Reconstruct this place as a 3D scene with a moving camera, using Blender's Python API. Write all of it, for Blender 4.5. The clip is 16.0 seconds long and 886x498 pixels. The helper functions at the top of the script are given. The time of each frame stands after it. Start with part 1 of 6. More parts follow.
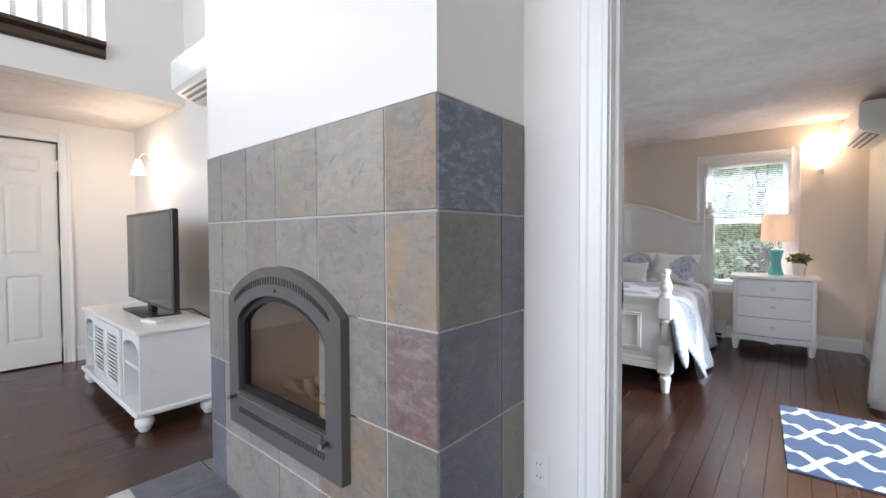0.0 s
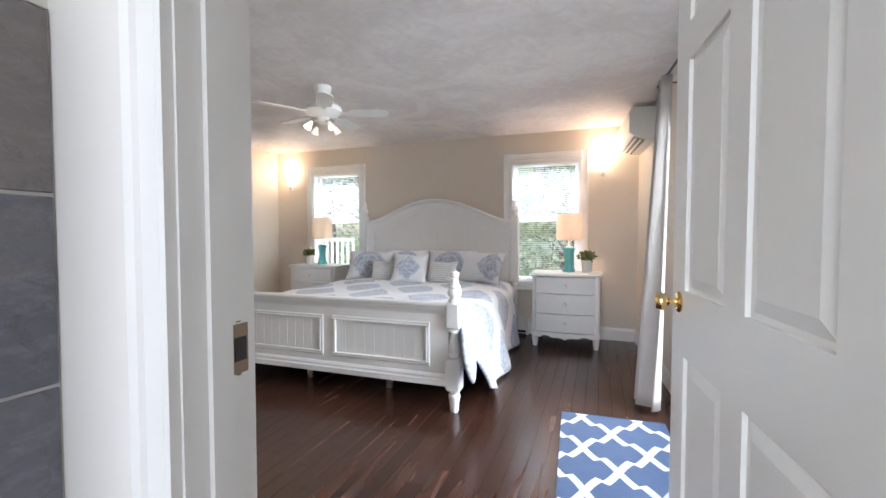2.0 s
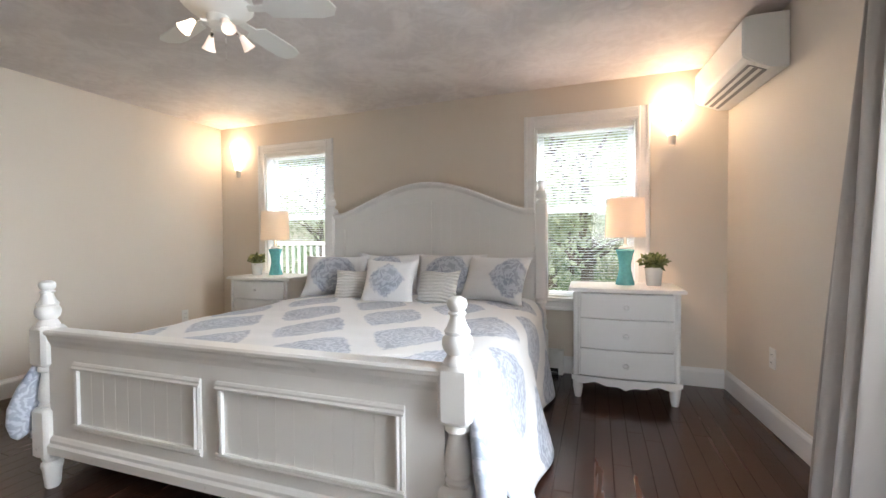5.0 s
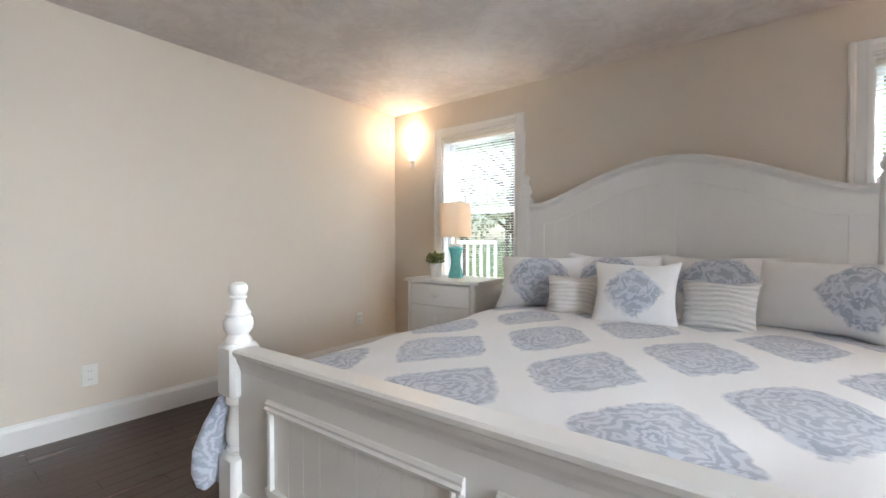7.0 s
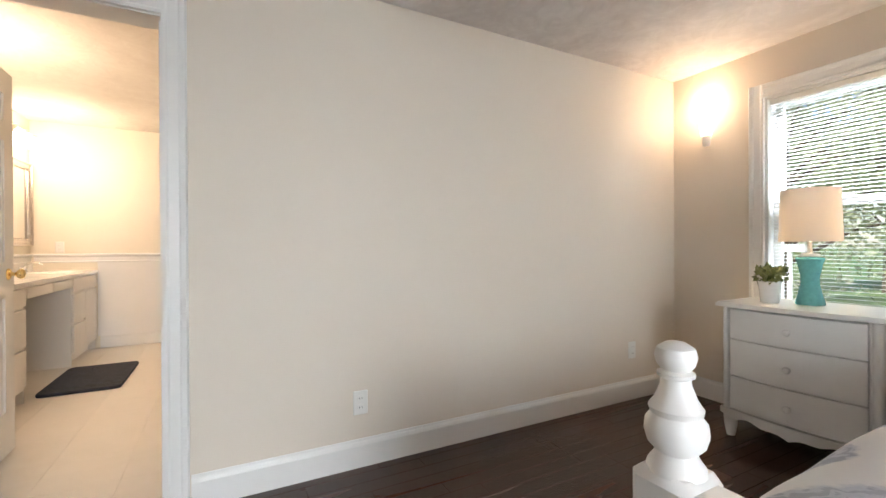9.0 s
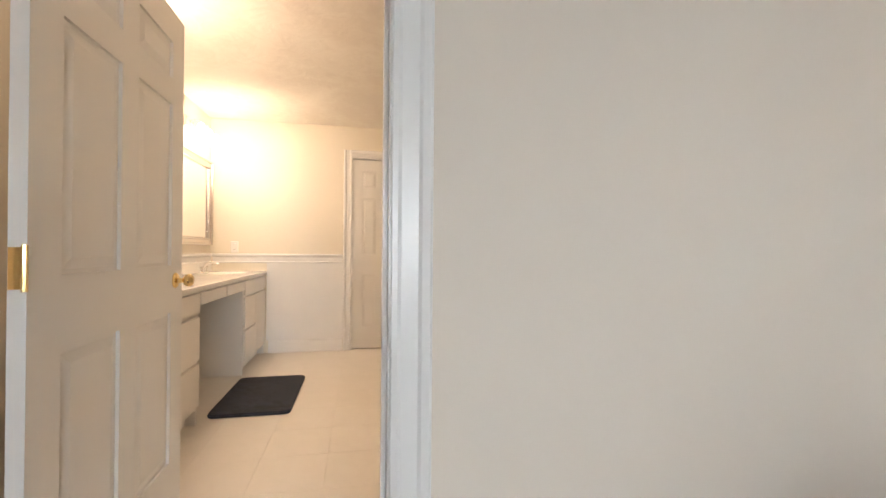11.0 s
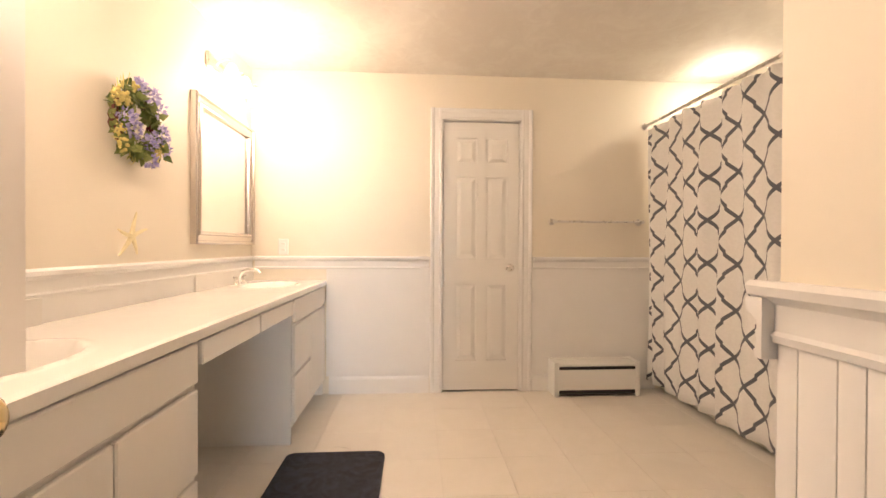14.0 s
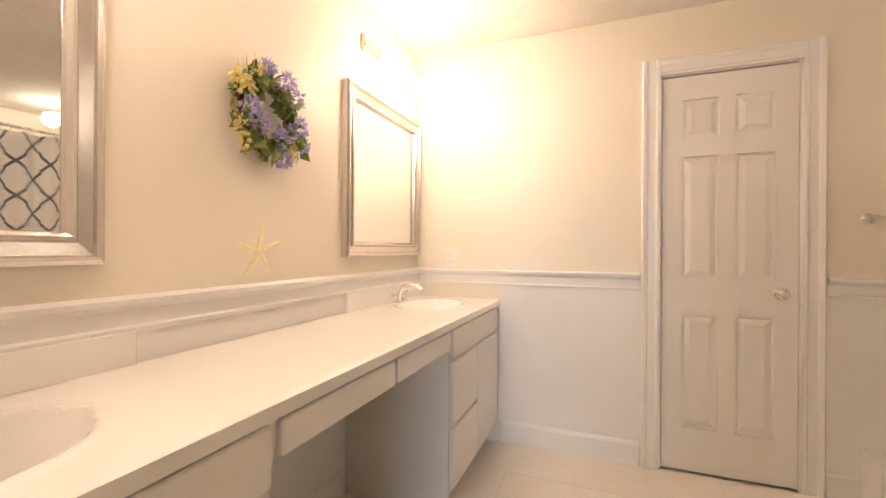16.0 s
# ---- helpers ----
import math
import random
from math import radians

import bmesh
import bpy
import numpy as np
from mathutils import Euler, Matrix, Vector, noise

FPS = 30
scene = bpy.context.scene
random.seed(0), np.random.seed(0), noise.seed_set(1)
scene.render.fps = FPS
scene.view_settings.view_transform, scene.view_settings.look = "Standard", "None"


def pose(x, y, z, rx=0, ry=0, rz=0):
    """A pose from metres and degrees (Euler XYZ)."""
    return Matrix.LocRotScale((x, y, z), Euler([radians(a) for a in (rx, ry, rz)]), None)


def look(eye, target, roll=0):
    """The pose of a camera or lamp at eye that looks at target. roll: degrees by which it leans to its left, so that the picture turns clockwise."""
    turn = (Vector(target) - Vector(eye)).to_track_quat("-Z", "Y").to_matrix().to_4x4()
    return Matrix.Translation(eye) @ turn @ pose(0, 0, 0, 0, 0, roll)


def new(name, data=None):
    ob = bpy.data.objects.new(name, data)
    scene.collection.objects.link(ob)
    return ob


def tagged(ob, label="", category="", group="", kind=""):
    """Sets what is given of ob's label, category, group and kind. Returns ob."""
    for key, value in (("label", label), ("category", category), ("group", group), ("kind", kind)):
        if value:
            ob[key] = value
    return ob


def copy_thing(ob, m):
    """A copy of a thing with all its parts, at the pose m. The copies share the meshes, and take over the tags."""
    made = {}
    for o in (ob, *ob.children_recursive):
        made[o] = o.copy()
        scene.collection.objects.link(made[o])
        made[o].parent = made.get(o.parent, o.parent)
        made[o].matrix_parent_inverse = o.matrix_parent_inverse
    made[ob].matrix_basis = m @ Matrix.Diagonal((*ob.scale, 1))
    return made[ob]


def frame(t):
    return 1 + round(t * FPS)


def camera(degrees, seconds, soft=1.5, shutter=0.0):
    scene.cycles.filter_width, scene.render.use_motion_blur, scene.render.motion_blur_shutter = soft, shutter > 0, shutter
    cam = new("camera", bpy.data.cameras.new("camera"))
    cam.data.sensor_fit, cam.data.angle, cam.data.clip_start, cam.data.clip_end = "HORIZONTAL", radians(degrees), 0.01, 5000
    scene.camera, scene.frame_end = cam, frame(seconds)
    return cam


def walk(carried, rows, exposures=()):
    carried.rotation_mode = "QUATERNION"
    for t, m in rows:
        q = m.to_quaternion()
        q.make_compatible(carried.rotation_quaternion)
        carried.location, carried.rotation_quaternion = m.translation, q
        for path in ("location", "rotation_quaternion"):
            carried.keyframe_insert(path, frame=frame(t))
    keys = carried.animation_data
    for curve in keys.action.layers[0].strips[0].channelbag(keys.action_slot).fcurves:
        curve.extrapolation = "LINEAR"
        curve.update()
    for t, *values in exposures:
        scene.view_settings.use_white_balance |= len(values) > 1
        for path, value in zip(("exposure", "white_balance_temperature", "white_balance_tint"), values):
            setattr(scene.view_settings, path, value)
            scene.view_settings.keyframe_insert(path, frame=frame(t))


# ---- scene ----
cam = camera(93.0, 16.0)
PATH = [
    (0, (-0.017, -0.019, 1.143), (-1.301, 1.514, 1.086), -0.2),
    (0.5, (0.031, 0.17, 1.131), (-1.097, 1.821, 1.07), -0.0),
    (1, (0.075, 0.359, 1.136), (-0.883, 2.113, 1.077), 0.0),
    (1.5, (0.112, 0.584, 1.15), (-0.675, 2.421, 1.081), 0.0),
    (2, (0.128, 0.822, 1.149), (-0.565, 2.697, 1.075), -0.0),
    (2.5, (0.121, 1.099, 1.12), (-0.572, 2.974, 1.056), -0.4),
    (3.2, (0.077, 1.428, 1.114), (-0.599, 3.309, 1.053), -0.5),
    (5.3, (-0.451, 2.292, 1.067), (-1.151, 4.165, 1.026), -0.4),
    (5.5, (-0.528, 2.35, 1.061), (-1.267, 4.208, 1.023), -0.4),
    (6, (-0.757, 2.464, 1.04), (-1.64, 4.258, 1.01), -0.4),
    (6.5, (-0.988, 2.558, 1.029), (-2.037, 4.26, 1.003), -0.4),
    (7, (-1.232, 2.639, 1.039), (-2.455, 4.221, 1.005), -0.1),
    (7.5, (-1.482, 2.723, 1.051), (-2.892, 4.141, 1.022), 0.2),
    (8, (-1.689, 2.718, 1.064), (-3.275, 3.936, 1.032), -0.1),
    (8.5, (-1.91, 2.697, 1.06), (-3.605, 3.76, 1.045), -0.4),
    (9, (-2.186, 2.693, 1.058), (-3.962, 3.613, 1.051), -0.3),
    (9.5, (-2.44, 2.652, 1.071), (-4.287, 3.419, 1.063), -0.3),
    (10, (-2.727, 2.564, 1.051), (-4.626, 3.191, 1.061), -0.1),
    (12.3, (-3.984, 2.245, 1.076), (-5.972, 2.46, 1.056), 0.7),
    (12.5, (-4.074, 2.217, 1.079), (-6.063, 2.424, 1.059), 0.7),
    (13, (-4.299, 2.166, 1.078), (-6.29, 2.36, 1.058), 0.7),
    (13.5, (-4.515, 2.14, 1.083), (-6.506, 2.333, 1.061), 0.5),
    (14, (-4.748, 2.135, 1.091), (-6.744, 2.263, 1.078), 0.3),
    (14.5, (-4.945, 2.132, 1.085), (-6.944, 2.075, 1.076), 0.1),
    (15, (-5.147, 2.097, 1.09), (-7.129, 1.826, 1.085), 0.1),
    (15.5, (-5.307, 2.064, 1.112), (-7.249, 1.589, 1.113), 0.1),
    (16, (-5.437, 2.076, 1.136), (-7.299, 1.346, 1.135), 0.3),
]
walk(cam, [(t, look(eye, target, roll)) for t, eye, target, roll in PATH],
     exposures=((0, 0.48, 6150, 11), (1.0, 0.80, 6150, 11), (2.0, 0.74, 6250, 11), (3.0, 0.70, 6450, 10), (5.0, 0.63, 6650, 10), (6.5, 0.64, 6450, 10), (8.5, 0.70, 6600, 10),
                (10.0, 0.62, 6700, 10), (12.3, 0.56, 6600, 12), (14.0, 0.78, 6500, 13), (16.0, 0.54, 6350, 14)))

# ---- world, sun and lamps ----
world = bpy.data.worlds.new("world")
scene.world = world
world.use_nodes = True
wt = world.node_tree
sky = wt.nodes.new("ShaderNodeTexSky")
sky.sky_type, sky.sun_disc, sky.sun_elevation, sky.sun_rotation = "NISHITA", False, radians(48), radians(200)
wt.links.new(sky.outputs[0], wt.nodes["Background"].inputs[0])
wt.nodes["Background"].inputs[1].default_value = 0.15
sun = new("sun", bpy.data.lights.new("sun", "SUN"))
sun.data.energy, sun.data.angle, sun.data.color = 5.0, radians(0.6), (1.0, 0.95, 0.88)
sun.matrix_basis = look((0, 0, 20), (5, 13, 0))


def lamp(name, kind, place, watts, color, size=0.1, target=None, size_y=None):
    d = bpy.data.lights.new(name, kind)
    d.energy, d.color = watts, color
    ob = new(name, d)
    ob.location = place
    if kind == "AREA":
        d.size = size
        if size_y:
            d.shape, d.size_y = "RECTANGLE", size_y
        ob.matrix_basis = look(place, target)
    else:
        d.shadow_soft_size = size
    return ob


DAY = (0.80, 0.90, 1.0)
WARM = (1.0, 0.71, 0.47)
BATHWARM = (1.0, 0.735, 0.55)
lamp("window_light_east", "AREA", (-0.44, 6.35, 2.75), 145, DAY, 1.0, (-0.9, 4.0, 0.6), 0.7)
lamp("window_light_west", "AREA", (-3.21, 6.35, 2.75), 145, DAY, 1.0, (-3.0, 4.0, 0.6), 0.7)
lamp("patio_light", "AREA", (2.6, 3.0, 1.75), 172, (0.84, 0.92, 1.0), 2.0, (-2.6, 3.1, 0.3), 1.9)
# The next two are added daylight for the living room; no window is seen there.
lamp("living_fill_light", "AREA", (-1.0, -4.4, 2.2), 172, (0.88, 0.93, 1.0), 4.0, (-1.0, 0, 0.5), 3.0)
lamp("loft_fill_light", "AREA", (-6.7, -0.8, 3.8), 150, (0.88, 0.92, 1.0), 2.0, (-4, -0.8, 3.6), 1.8)

# ---- materials ----


def nodes_of(name):
    m = bpy.data.materials.new(name)
    m.use_nodes = True
    return m, m.node_tree, m.node_tree.nodes["Principled BSDF"]


def math_node(t, op, a, b=None, c=None):
    n = t.nodes.new("ShaderNodeMath")
    n.operation = op
    for i, v in enumerate((a, b, c)):
        if v is None:
            continue
        if hasattr(v, "is_output"):
            t.links.new(v, n.inputs[i])
        else:
            n.inputs[i].default_value = v
    return n.outputs[0]


def mix_color(t, fac, a, b):
    n = t.nodes.new("ShaderNodeMix")
    n.data_type = "RGBA"
    for i, v in ((0, fac), (6, a), (7, b)):
        if hasattr(v, "is_output"):
            t.links.new(v, n.inputs[i])
        else:
            n.inputs[i].default_value = v if i == 0 else (*v, 1)
    return n.outputs[2]


def coords(t, kind="Object", scale=(1, 1, 1)):
    c = t.nodes.new("ShaderNodeTexCoord")
    m = t.nodes.new("ShaderNodeMapping")
    m.inputs["Scale"].default_value = scale
    t.links.new(c.outputs[kind], m.inputs[0])
    return m.outputs[0]


def noise_node(t, vec, scale, detail=4, rough=0.55, distort=0.0):
    n = t.nodes.new("ShaderNodeTexNoise")
    n.inputs["Scale"].default_value, n.inputs["Detail"].default_value = scale, detail
    n.inputs["Roughness"].default_value, n.inputs["Distortion"].default_value = rough, distort
    t.links.new(vec, n.inputs["Vector"])
    return n.outputs["Fac"]


def ramp(t, fac, stops):
    n = t.nodes.new("ShaderNodeValToRGB")
    e = n.color_ramp.elements
    while len(e) < len(stops):
        e.new(0.5)
    for el, (p, c) in zip(e, stops):
        el.position = p
        el.color = (*c, 1) if isinstance(c, tuple) else (c, c, c, 1)
    t.links.new(fac, n.inputs[0])
    return n.outputs[0]


def bump(t, p, height, strength=0.2, dist=0.01):
    n = t.nodes.new("ShaderNodeBump")
    n.inputs["Strength"].default_value, n.inputs["Distance"].default_value = strength, dist
    t.links.new(height, n.inputs["Height"])
    t.links.new(n.outputs[0], p.inputs["Normal"])


def shade(c, k):
    return tuple(min(1, v * k) for v in c)


def paint(name, color, rough=0.5, vary=0.05, bumpy=0.05, scale=2.0, grain=180, kind="Object"):
    m, t, p = nodes_of(name)
    v = coords(t, kind)
    big = noise_node(t, v, scale, 3)
    t.links.new(mix_color(t, big, shade(color, 1 - vary), shade(color, 1 + vary)), p.inputs["Base Color"])
    fine = noise_node(t, v, grain, 2)
    t.links.new(math_node(t, "MULTIPLY_ADD", big, 0.12, rough - 0.06), p.inputs["Roughness"])
    bump(t, p, fine, bumpy, 0.002)
    return m


def metal(name, color, rough):
    m, t, p = nodes_of(name)
    v = coords(t)
    p.inputs["Base Color"].default_value = (*color, 1)
    p.inputs["Metallic"].default_value = 1
    t.links.new(math_node(t, "MULTIPLY_ADD", noise_node(t, v, 40), 0.1, rough - 0.05), p.inputs["Roughness"])
    return m


def glow(name, color, strength):
    m, t, p = nodes_of(name)
    p.inputs["Base Color"].default_value = (0.9, 0.88, 0.84, 1)
    p.inputs["Roughness"].default_value = 0.3
    p.inputs["Emission Color"].default_value = (*color, 1)
    p.inputs["Emission Strength"].default_value = strength
    return m


M = {}
M["wall_bed"] = paint("bedroom_wall_paint", (0.72, 0.642, 0.55), 0.6, 0.03, 0.12, 1.3)
M["wall_bath"] = paint("bathroom_wall_paint", (0.80, 0.742, 0.63), 0.5, 0.03, 0.08, 1.5)
M["wall_living"] = paint("living_wall_paint", (0.78, 0.75, 0.715), 0.6, 0.02, 0.1, 1.2)
M["trim"] = paint("white_trim_paint", (0.80, 0.79, 0.77), 0.32, 0.03, 0.04, 6)
M["furn"] = paint("white_furniture_paint", (0.82, 0.81, 0.79), 0.3, 0.012, 0.05, 7)
M["door"] = paint("white_door_paint", (0.78, 0.77, 0.74), 0.35, 0.03, 0.06, 3)
M["cab"] = paint("white_laminate", (0.82, 0.79, 0.74), 0.35, 0.02, 0.03, 3)
M["counter"] = paint("cultured_marble", (0.84, 0.82, 0.78), 0.12, 0.03, 0.0, 5)
M["plastic"] = paint("white_plastic", (0.80, 0.79, 0.75), 0.35, 0.02, 0.02, 8)
M["black"] = paint("black_plastic", (0.015, 0.015, 0.017), 0.3, 0.1, 0.03, 9)
M["slot_shade"] = paint("slot_shade_grey", (0.22, 0.215, 0.21), 0.5, 0.05, 0.02, 9)
M["dark"] = paint("dark_gap", (0.03, 0.027, 0.025), 0.7, 0.1, 0.1, 9)
M["grout"] = paint("grout", (0.50, 0.485, 0.47), 0.8, 0.08, 0.4, 30)
M["steel"] = paint("grey_cast_iron", (0.105, 0.10, 0.097), 0.42, 0.12, 0.25, 14)
M["bronze"] = metal("worn_bronze", (0.30, 0.22, 0.16), 0.4)
M["brass"] = metal("polished_brass", (0.83, 0.62, 0.30), 0.14)
M["chrome"] = metal("chrome", (0.85, 0.84, 0.82), 0.1)
M["nickel"] = metal("brushed_nickel", (0.72, 0.69, 0.65), 0.28)
M["silver"] = metal("silver_frame", (0.70, 0.66, 0.62), 0.24)
M["mirror"] = metal("mirror_glass", (0.92, 0.92, 0.91), 0.02)
M["mat"] = None
M["pot"] = paint("white_ceramic", (0.82, 0.81, 0.79), 0.2, 0.02, 0.02, 10)
M["bark"] = paint("bark", (0.12, 0.09, 0.06), 0.9, 0.3, 0.6, 8)
M["grass"] = paint("lawn_grass", (0.09, 0.15, 0.04), 0.9, 0.4, 0.8, 1.0, 40)
M["deck"] = paint("grey_deck_boards", (0.24, 0.23, 0.215), 0.8, 0.1, 0.3, 2)
M["star"] = paint("dried_starfish", (0.85, 0.76, 0.50), 0.7, 0.1, 0.5, 40)
M["log"] = paint("ceramic_logs", (0.22, 0.15, 0.10), 0.8, 0.4, 0.8, 12)
M["vine"] = paint("dark_red_twigs", (0.16, 0.05, 0.04), 0.7, 0.3, 0.5, 30)
M["berry"] = paint("yellow_berries", (0.72, 0.60, 0.20), 0.45, 0.2, 0.1, 30)
M["tub"] = paint("white_tub_enamel", (0.78, 0.74, 0.66), 0.15, 0.02, 0.0, 4)


def leaf_material(name, a, b):
    m, t, p = nodes_of(name)
    g = t.nodes.new("ShaderNodeNewGeometry")
    t.links.new(mix_color(t, g.outputs["Random Per Island"], a, b), p.inputs["Base Color"])
    p.inputs["Roughness"].default_value = 0.45
    out = t.nodes["Material Output"]
    tr = t.nodes.new("ShaderNodeBsdfTranslucent")
    t.links.new(p.inputs["Base Color"].links[0].from_socket, tr.inputs[0])
    mx = t.nodes.new("ShaderNodeMixShader")
    mx.inputs[0].default_value = 0.4
    t.links.new(p.outputs[0], mx.inputs[1]), t.links.new(tr.outputs[0], mx.inputs[2])
    t.links.new(mx.outputs[0], out.inputs[0])
    return m


M["leaf"] = leaf_material("tree_leaves", (0.30, 0.35, 0.19), (0.58, 0.62, 0.42))
M["plant"] = leaf_material("succulent_leaves", (0.07, 0.10, 0.03), (0.28, 0.30, 0.13))
M["wleaf"] = leaf_material("wreath_leaves", (0.08, 0.13, 0.03), (0.34, 0.38, 0.13))
M["petal"] = leaf_material("lavender_petals", (0.36, 0.32, 0.62), (0.62, 0.58, 0.80))


def ceiling_mat(name, a, b):
    m, t, p = nodes_of(name)
    v = coords(t)
    n1 = noise_node(t, v, 1.7, 4, 0.55, 1.2)
    n2 = noise_node(t, v, 7, 4, 0.6, 2.0)
    f = math_node(t, "ADD", math_node(t, "MULTIPLY", n1, 0.6), math_node(t, "MULTIPLY", n2, 0.4))
    t.links.new(ramp(t, f, [(0.42, a), (0.60, b)]), p.inputs["Base Color"])
    p.inputs["Roughness"].default_value = 0.75
    bump(t, p, n2, 0.3, 0.012)
    return m


M["ceil_bed"] = ceiling_mat("swirled_ceiling_plaster", (0.67, 0.61, 0.58), (0.785, 0.73, 0.70))
M["ceil_bath"] = ceiling_mat("bath_ceiling_plaster", (0.72, 0.67, 0.60), (0.78, 0.74, 0.67))


def wood_floor(name, joined=False):
    m, t, p = nodes_of(name)
    info = t.nodes.new("ShaderNodeObjectInfo")
    geo = t.nodes.new("ShaderNodeNewGeometry")
    rnd = geo.outputs["Random Per Island"] if joined else info.outputs["Random"]
    c = t.nodes.new("ShaderNodeVectorMath")
    c.operation = "MULTIPLY_ADD"
    t.links.new(geo.outputs["Position"], c.inputs[0])
    c.inputs[1].default_value = (1, 0.07, 1)
    comb = t.nodes.new("ShaderNodeCombineXYZ")
    for i in range(3):
        t.links.new(math_node(t, "MULTIPLY", rnd, 37.0 + 11 * i), comb.inputs[i])
    t.links.new(comb.outputs[0], c.inputs[2])
    grain = noise_node(t, c.outputs[0], 9, 3, 0.5, 0.8)
    fine = noise_node(t, c.outputs[0], 90, 3, 0.6, 0.5)
    col = ramp(t, math_node(t, "ADD", math_node(t, "MULTIPLY", grain, 0.93), math_node(t, "MULTIPLY", fine, 0.07)),
               [(0.32, (0.028, 0.011, 0.0075)), (0.5, (0.052, 0.020, 0.012)), (0.72, (0.072, 0.029, 0.018))])
    tone = mix_color(t, rnd, (0.86, 0.86, 0.86), (1.16, 1.15, 1.14))
    mm = t.nodes.new("ShaderNodeMix")
    mm.data_type, mm.blend_type = "RGBA", "MULTIPLY"
    mm.inputs[0].default_value = 1
    t.links.new(col, mm.inputs[6]), t.links.new(tone, mm.inputs[7])
    t.links.new(mm.outputs[2], p.inputs["Base Color"])
    t.links.new(math_node(t, "MULTIPLY_ADD", grain, 0.16, 0.17), p.inputs["Roughness"])
    bump(t, p, fine, 0.05, 0.001)
    return m


M["plank"] = wood_floor("dark_oak_planks")
M["plank_j"] = wood_floor("dark_oak_planks_joined", True)


def slate(name, base, second, fleck, amount, spots=(0.30, 0.16, 0.08), spotty=0.0):
    """Cleft slate: two broad tones, pale flaky veins and a few rust spots, each tile with its own patch of them."""
    m, t, p = nodes_of(name)
    info = t.nodes.new("ShaderNodeObjectInfo")
    geo = t.nodes.new("ShaderNodeNewGeometry")
    c = t.nodes.new("ShaderNodeVectorMath")
    c.operation = "ADD"
    comb = t.nodes.new("ShaderNodeCombineXYZ")
    for i in range(3):
        t.links.new(math_node(t, "MULTIPLY", info.outputs["Random"], 23.0 + 9 * i), comb.inputs[i])
    t.links.new(geo.outputs["Position"], c.inputs[0])
    t.links.new(comb.outputs[0], c.inputs[1])
    v = c.outputs[0]
    st = t.nodes.new("ShaderNodeVectorMath")
    st.operation = "MULTIPLY"
    t.links.new(v, st.inputs[0])
    st.inputs[1].default_value = (1, 1, 2.3)
    tone = mix_color(t, ramp(t, noise_node(t, v, 3.2, 5, 0.6, 0.9), [(0.38, 0.0), (0.62, 1.0)]), base, second)
    rand = math_node(t, "MULTIPLY_ADD", info.outputs["Random"], 0.26, 0.87)
    mul = t.nodes.new("ShaderNodeVectorMath")
    mul.operation = "SCALE"
    t.links.new(tone, mul.inputs[0]), t.links.new(rand, mul.inputs[3])
    flaky = noise_node(t, st.outputs[0], 13, 10, 0.78, 0.3)
    fm = ramp(t, flaky, [(0.49, 0.0), (0.55, 0.45), (0.63, 1.0)])
    c2 = mix_color(t, math_node(t, "MULTIPLY", fm, amount), mul.outputs[0], fleck)
    sm = ramp(t, noise_node(t, v, 8, 6, 0.7, 0.8), [(0.54, 0.0), (0.66, 1.0)])
    c3 = mix_color(t, math_node(t, "MULTIPLY", sm, spotty), c2, spots)
    dk = ramp(t, noise_node(t, v, 19, 7, 0.75, 1.0), [(0.34, 1.0), (0.46, 0.0)])
    c4 = mix_color(t, math_node(t, "MULTIPLY", dk, 0.48), c3, (0.075, 0.072, 0.075))
    t.links.new(c4, p.inputs["Base Color"])
    t.links.new(math_node(t, "MULTIPLY_ADD", flaky, 0.35, 0.22), p.inputs["Roughness"])
    h = math_node(t, "ADD", fm, math_node(t, "MULTIPLY", noise_node(t, v, 45, 5), 0.35))
    bump(t, p, h, 0.35, 0.005)
    return m


M["slate"] = slate("grey_slate", (0.24, 0.222, 0.208), (0.30, 0.272, 0.25), (0.40, 0.38, 0.355), 0.35, (0.31, 0.225, 0.165), 0.35)
M["slate_tan"] = slate("tan_slate", (0.29, 0.258, 0.222), (0.335, 0.30, 0.255), (0.42, 0.38, 0.32), 0.35, (0.36, 0.24, 0.13), 0.35)
M["slate_mauve"] = slate("mauve_slate", (0.25, 0.222, 0.212), (0.29, 0.255, 0.24), (0.38, 0.355, 0.33), 0.30, (0.34, 0.22, 0.14), 0.35)
M["slate_rust"] = slate("rust_slate", (0.32, 0.235, 0.155), (0.24, 0.21, 0.185), (0.36, 0.33, 0.31), 0.30, (0.40, 0.22, 0.11), 0.65)
M["slate_red"] = slate("red_slate", (0.20, 0.125, 0.115), (0.215, 0.175, 0.165), (0.38, 0.34, 0.31), 0.55, (0.30, 0.15, 0.10), 0.45)
M["slate_olive"] = slate("olive_slate", (0.175, 0.18, 0.165), (0.21, 0.205, 0.175), (0.29, 0.27, 0.21), 0.35, (0.28, 0.20, 0.10), 0.30)
M["slate_blue"] = slate("blue_grey_slate", (0.125, 0.135, 0.165), (0.165, 0.165, 0.19), (0.27, 0.28, 0.32), 0.35, (0.27, 0.20, 0.13), 0.18)
M["slate_dusk"] = slate("dusky_slate", (0.17, 0.155, 0.16), (0.19, 0.17, 0.16), (0.28, 0.27, 0.28), 0.35)
M["slate_fleck"] = slate("flecked_blue_slate", (0.10, 0.115, 0.15), (0.13, 0.145, 0.18), (0.36, 0.38, 0.43), 0.85)


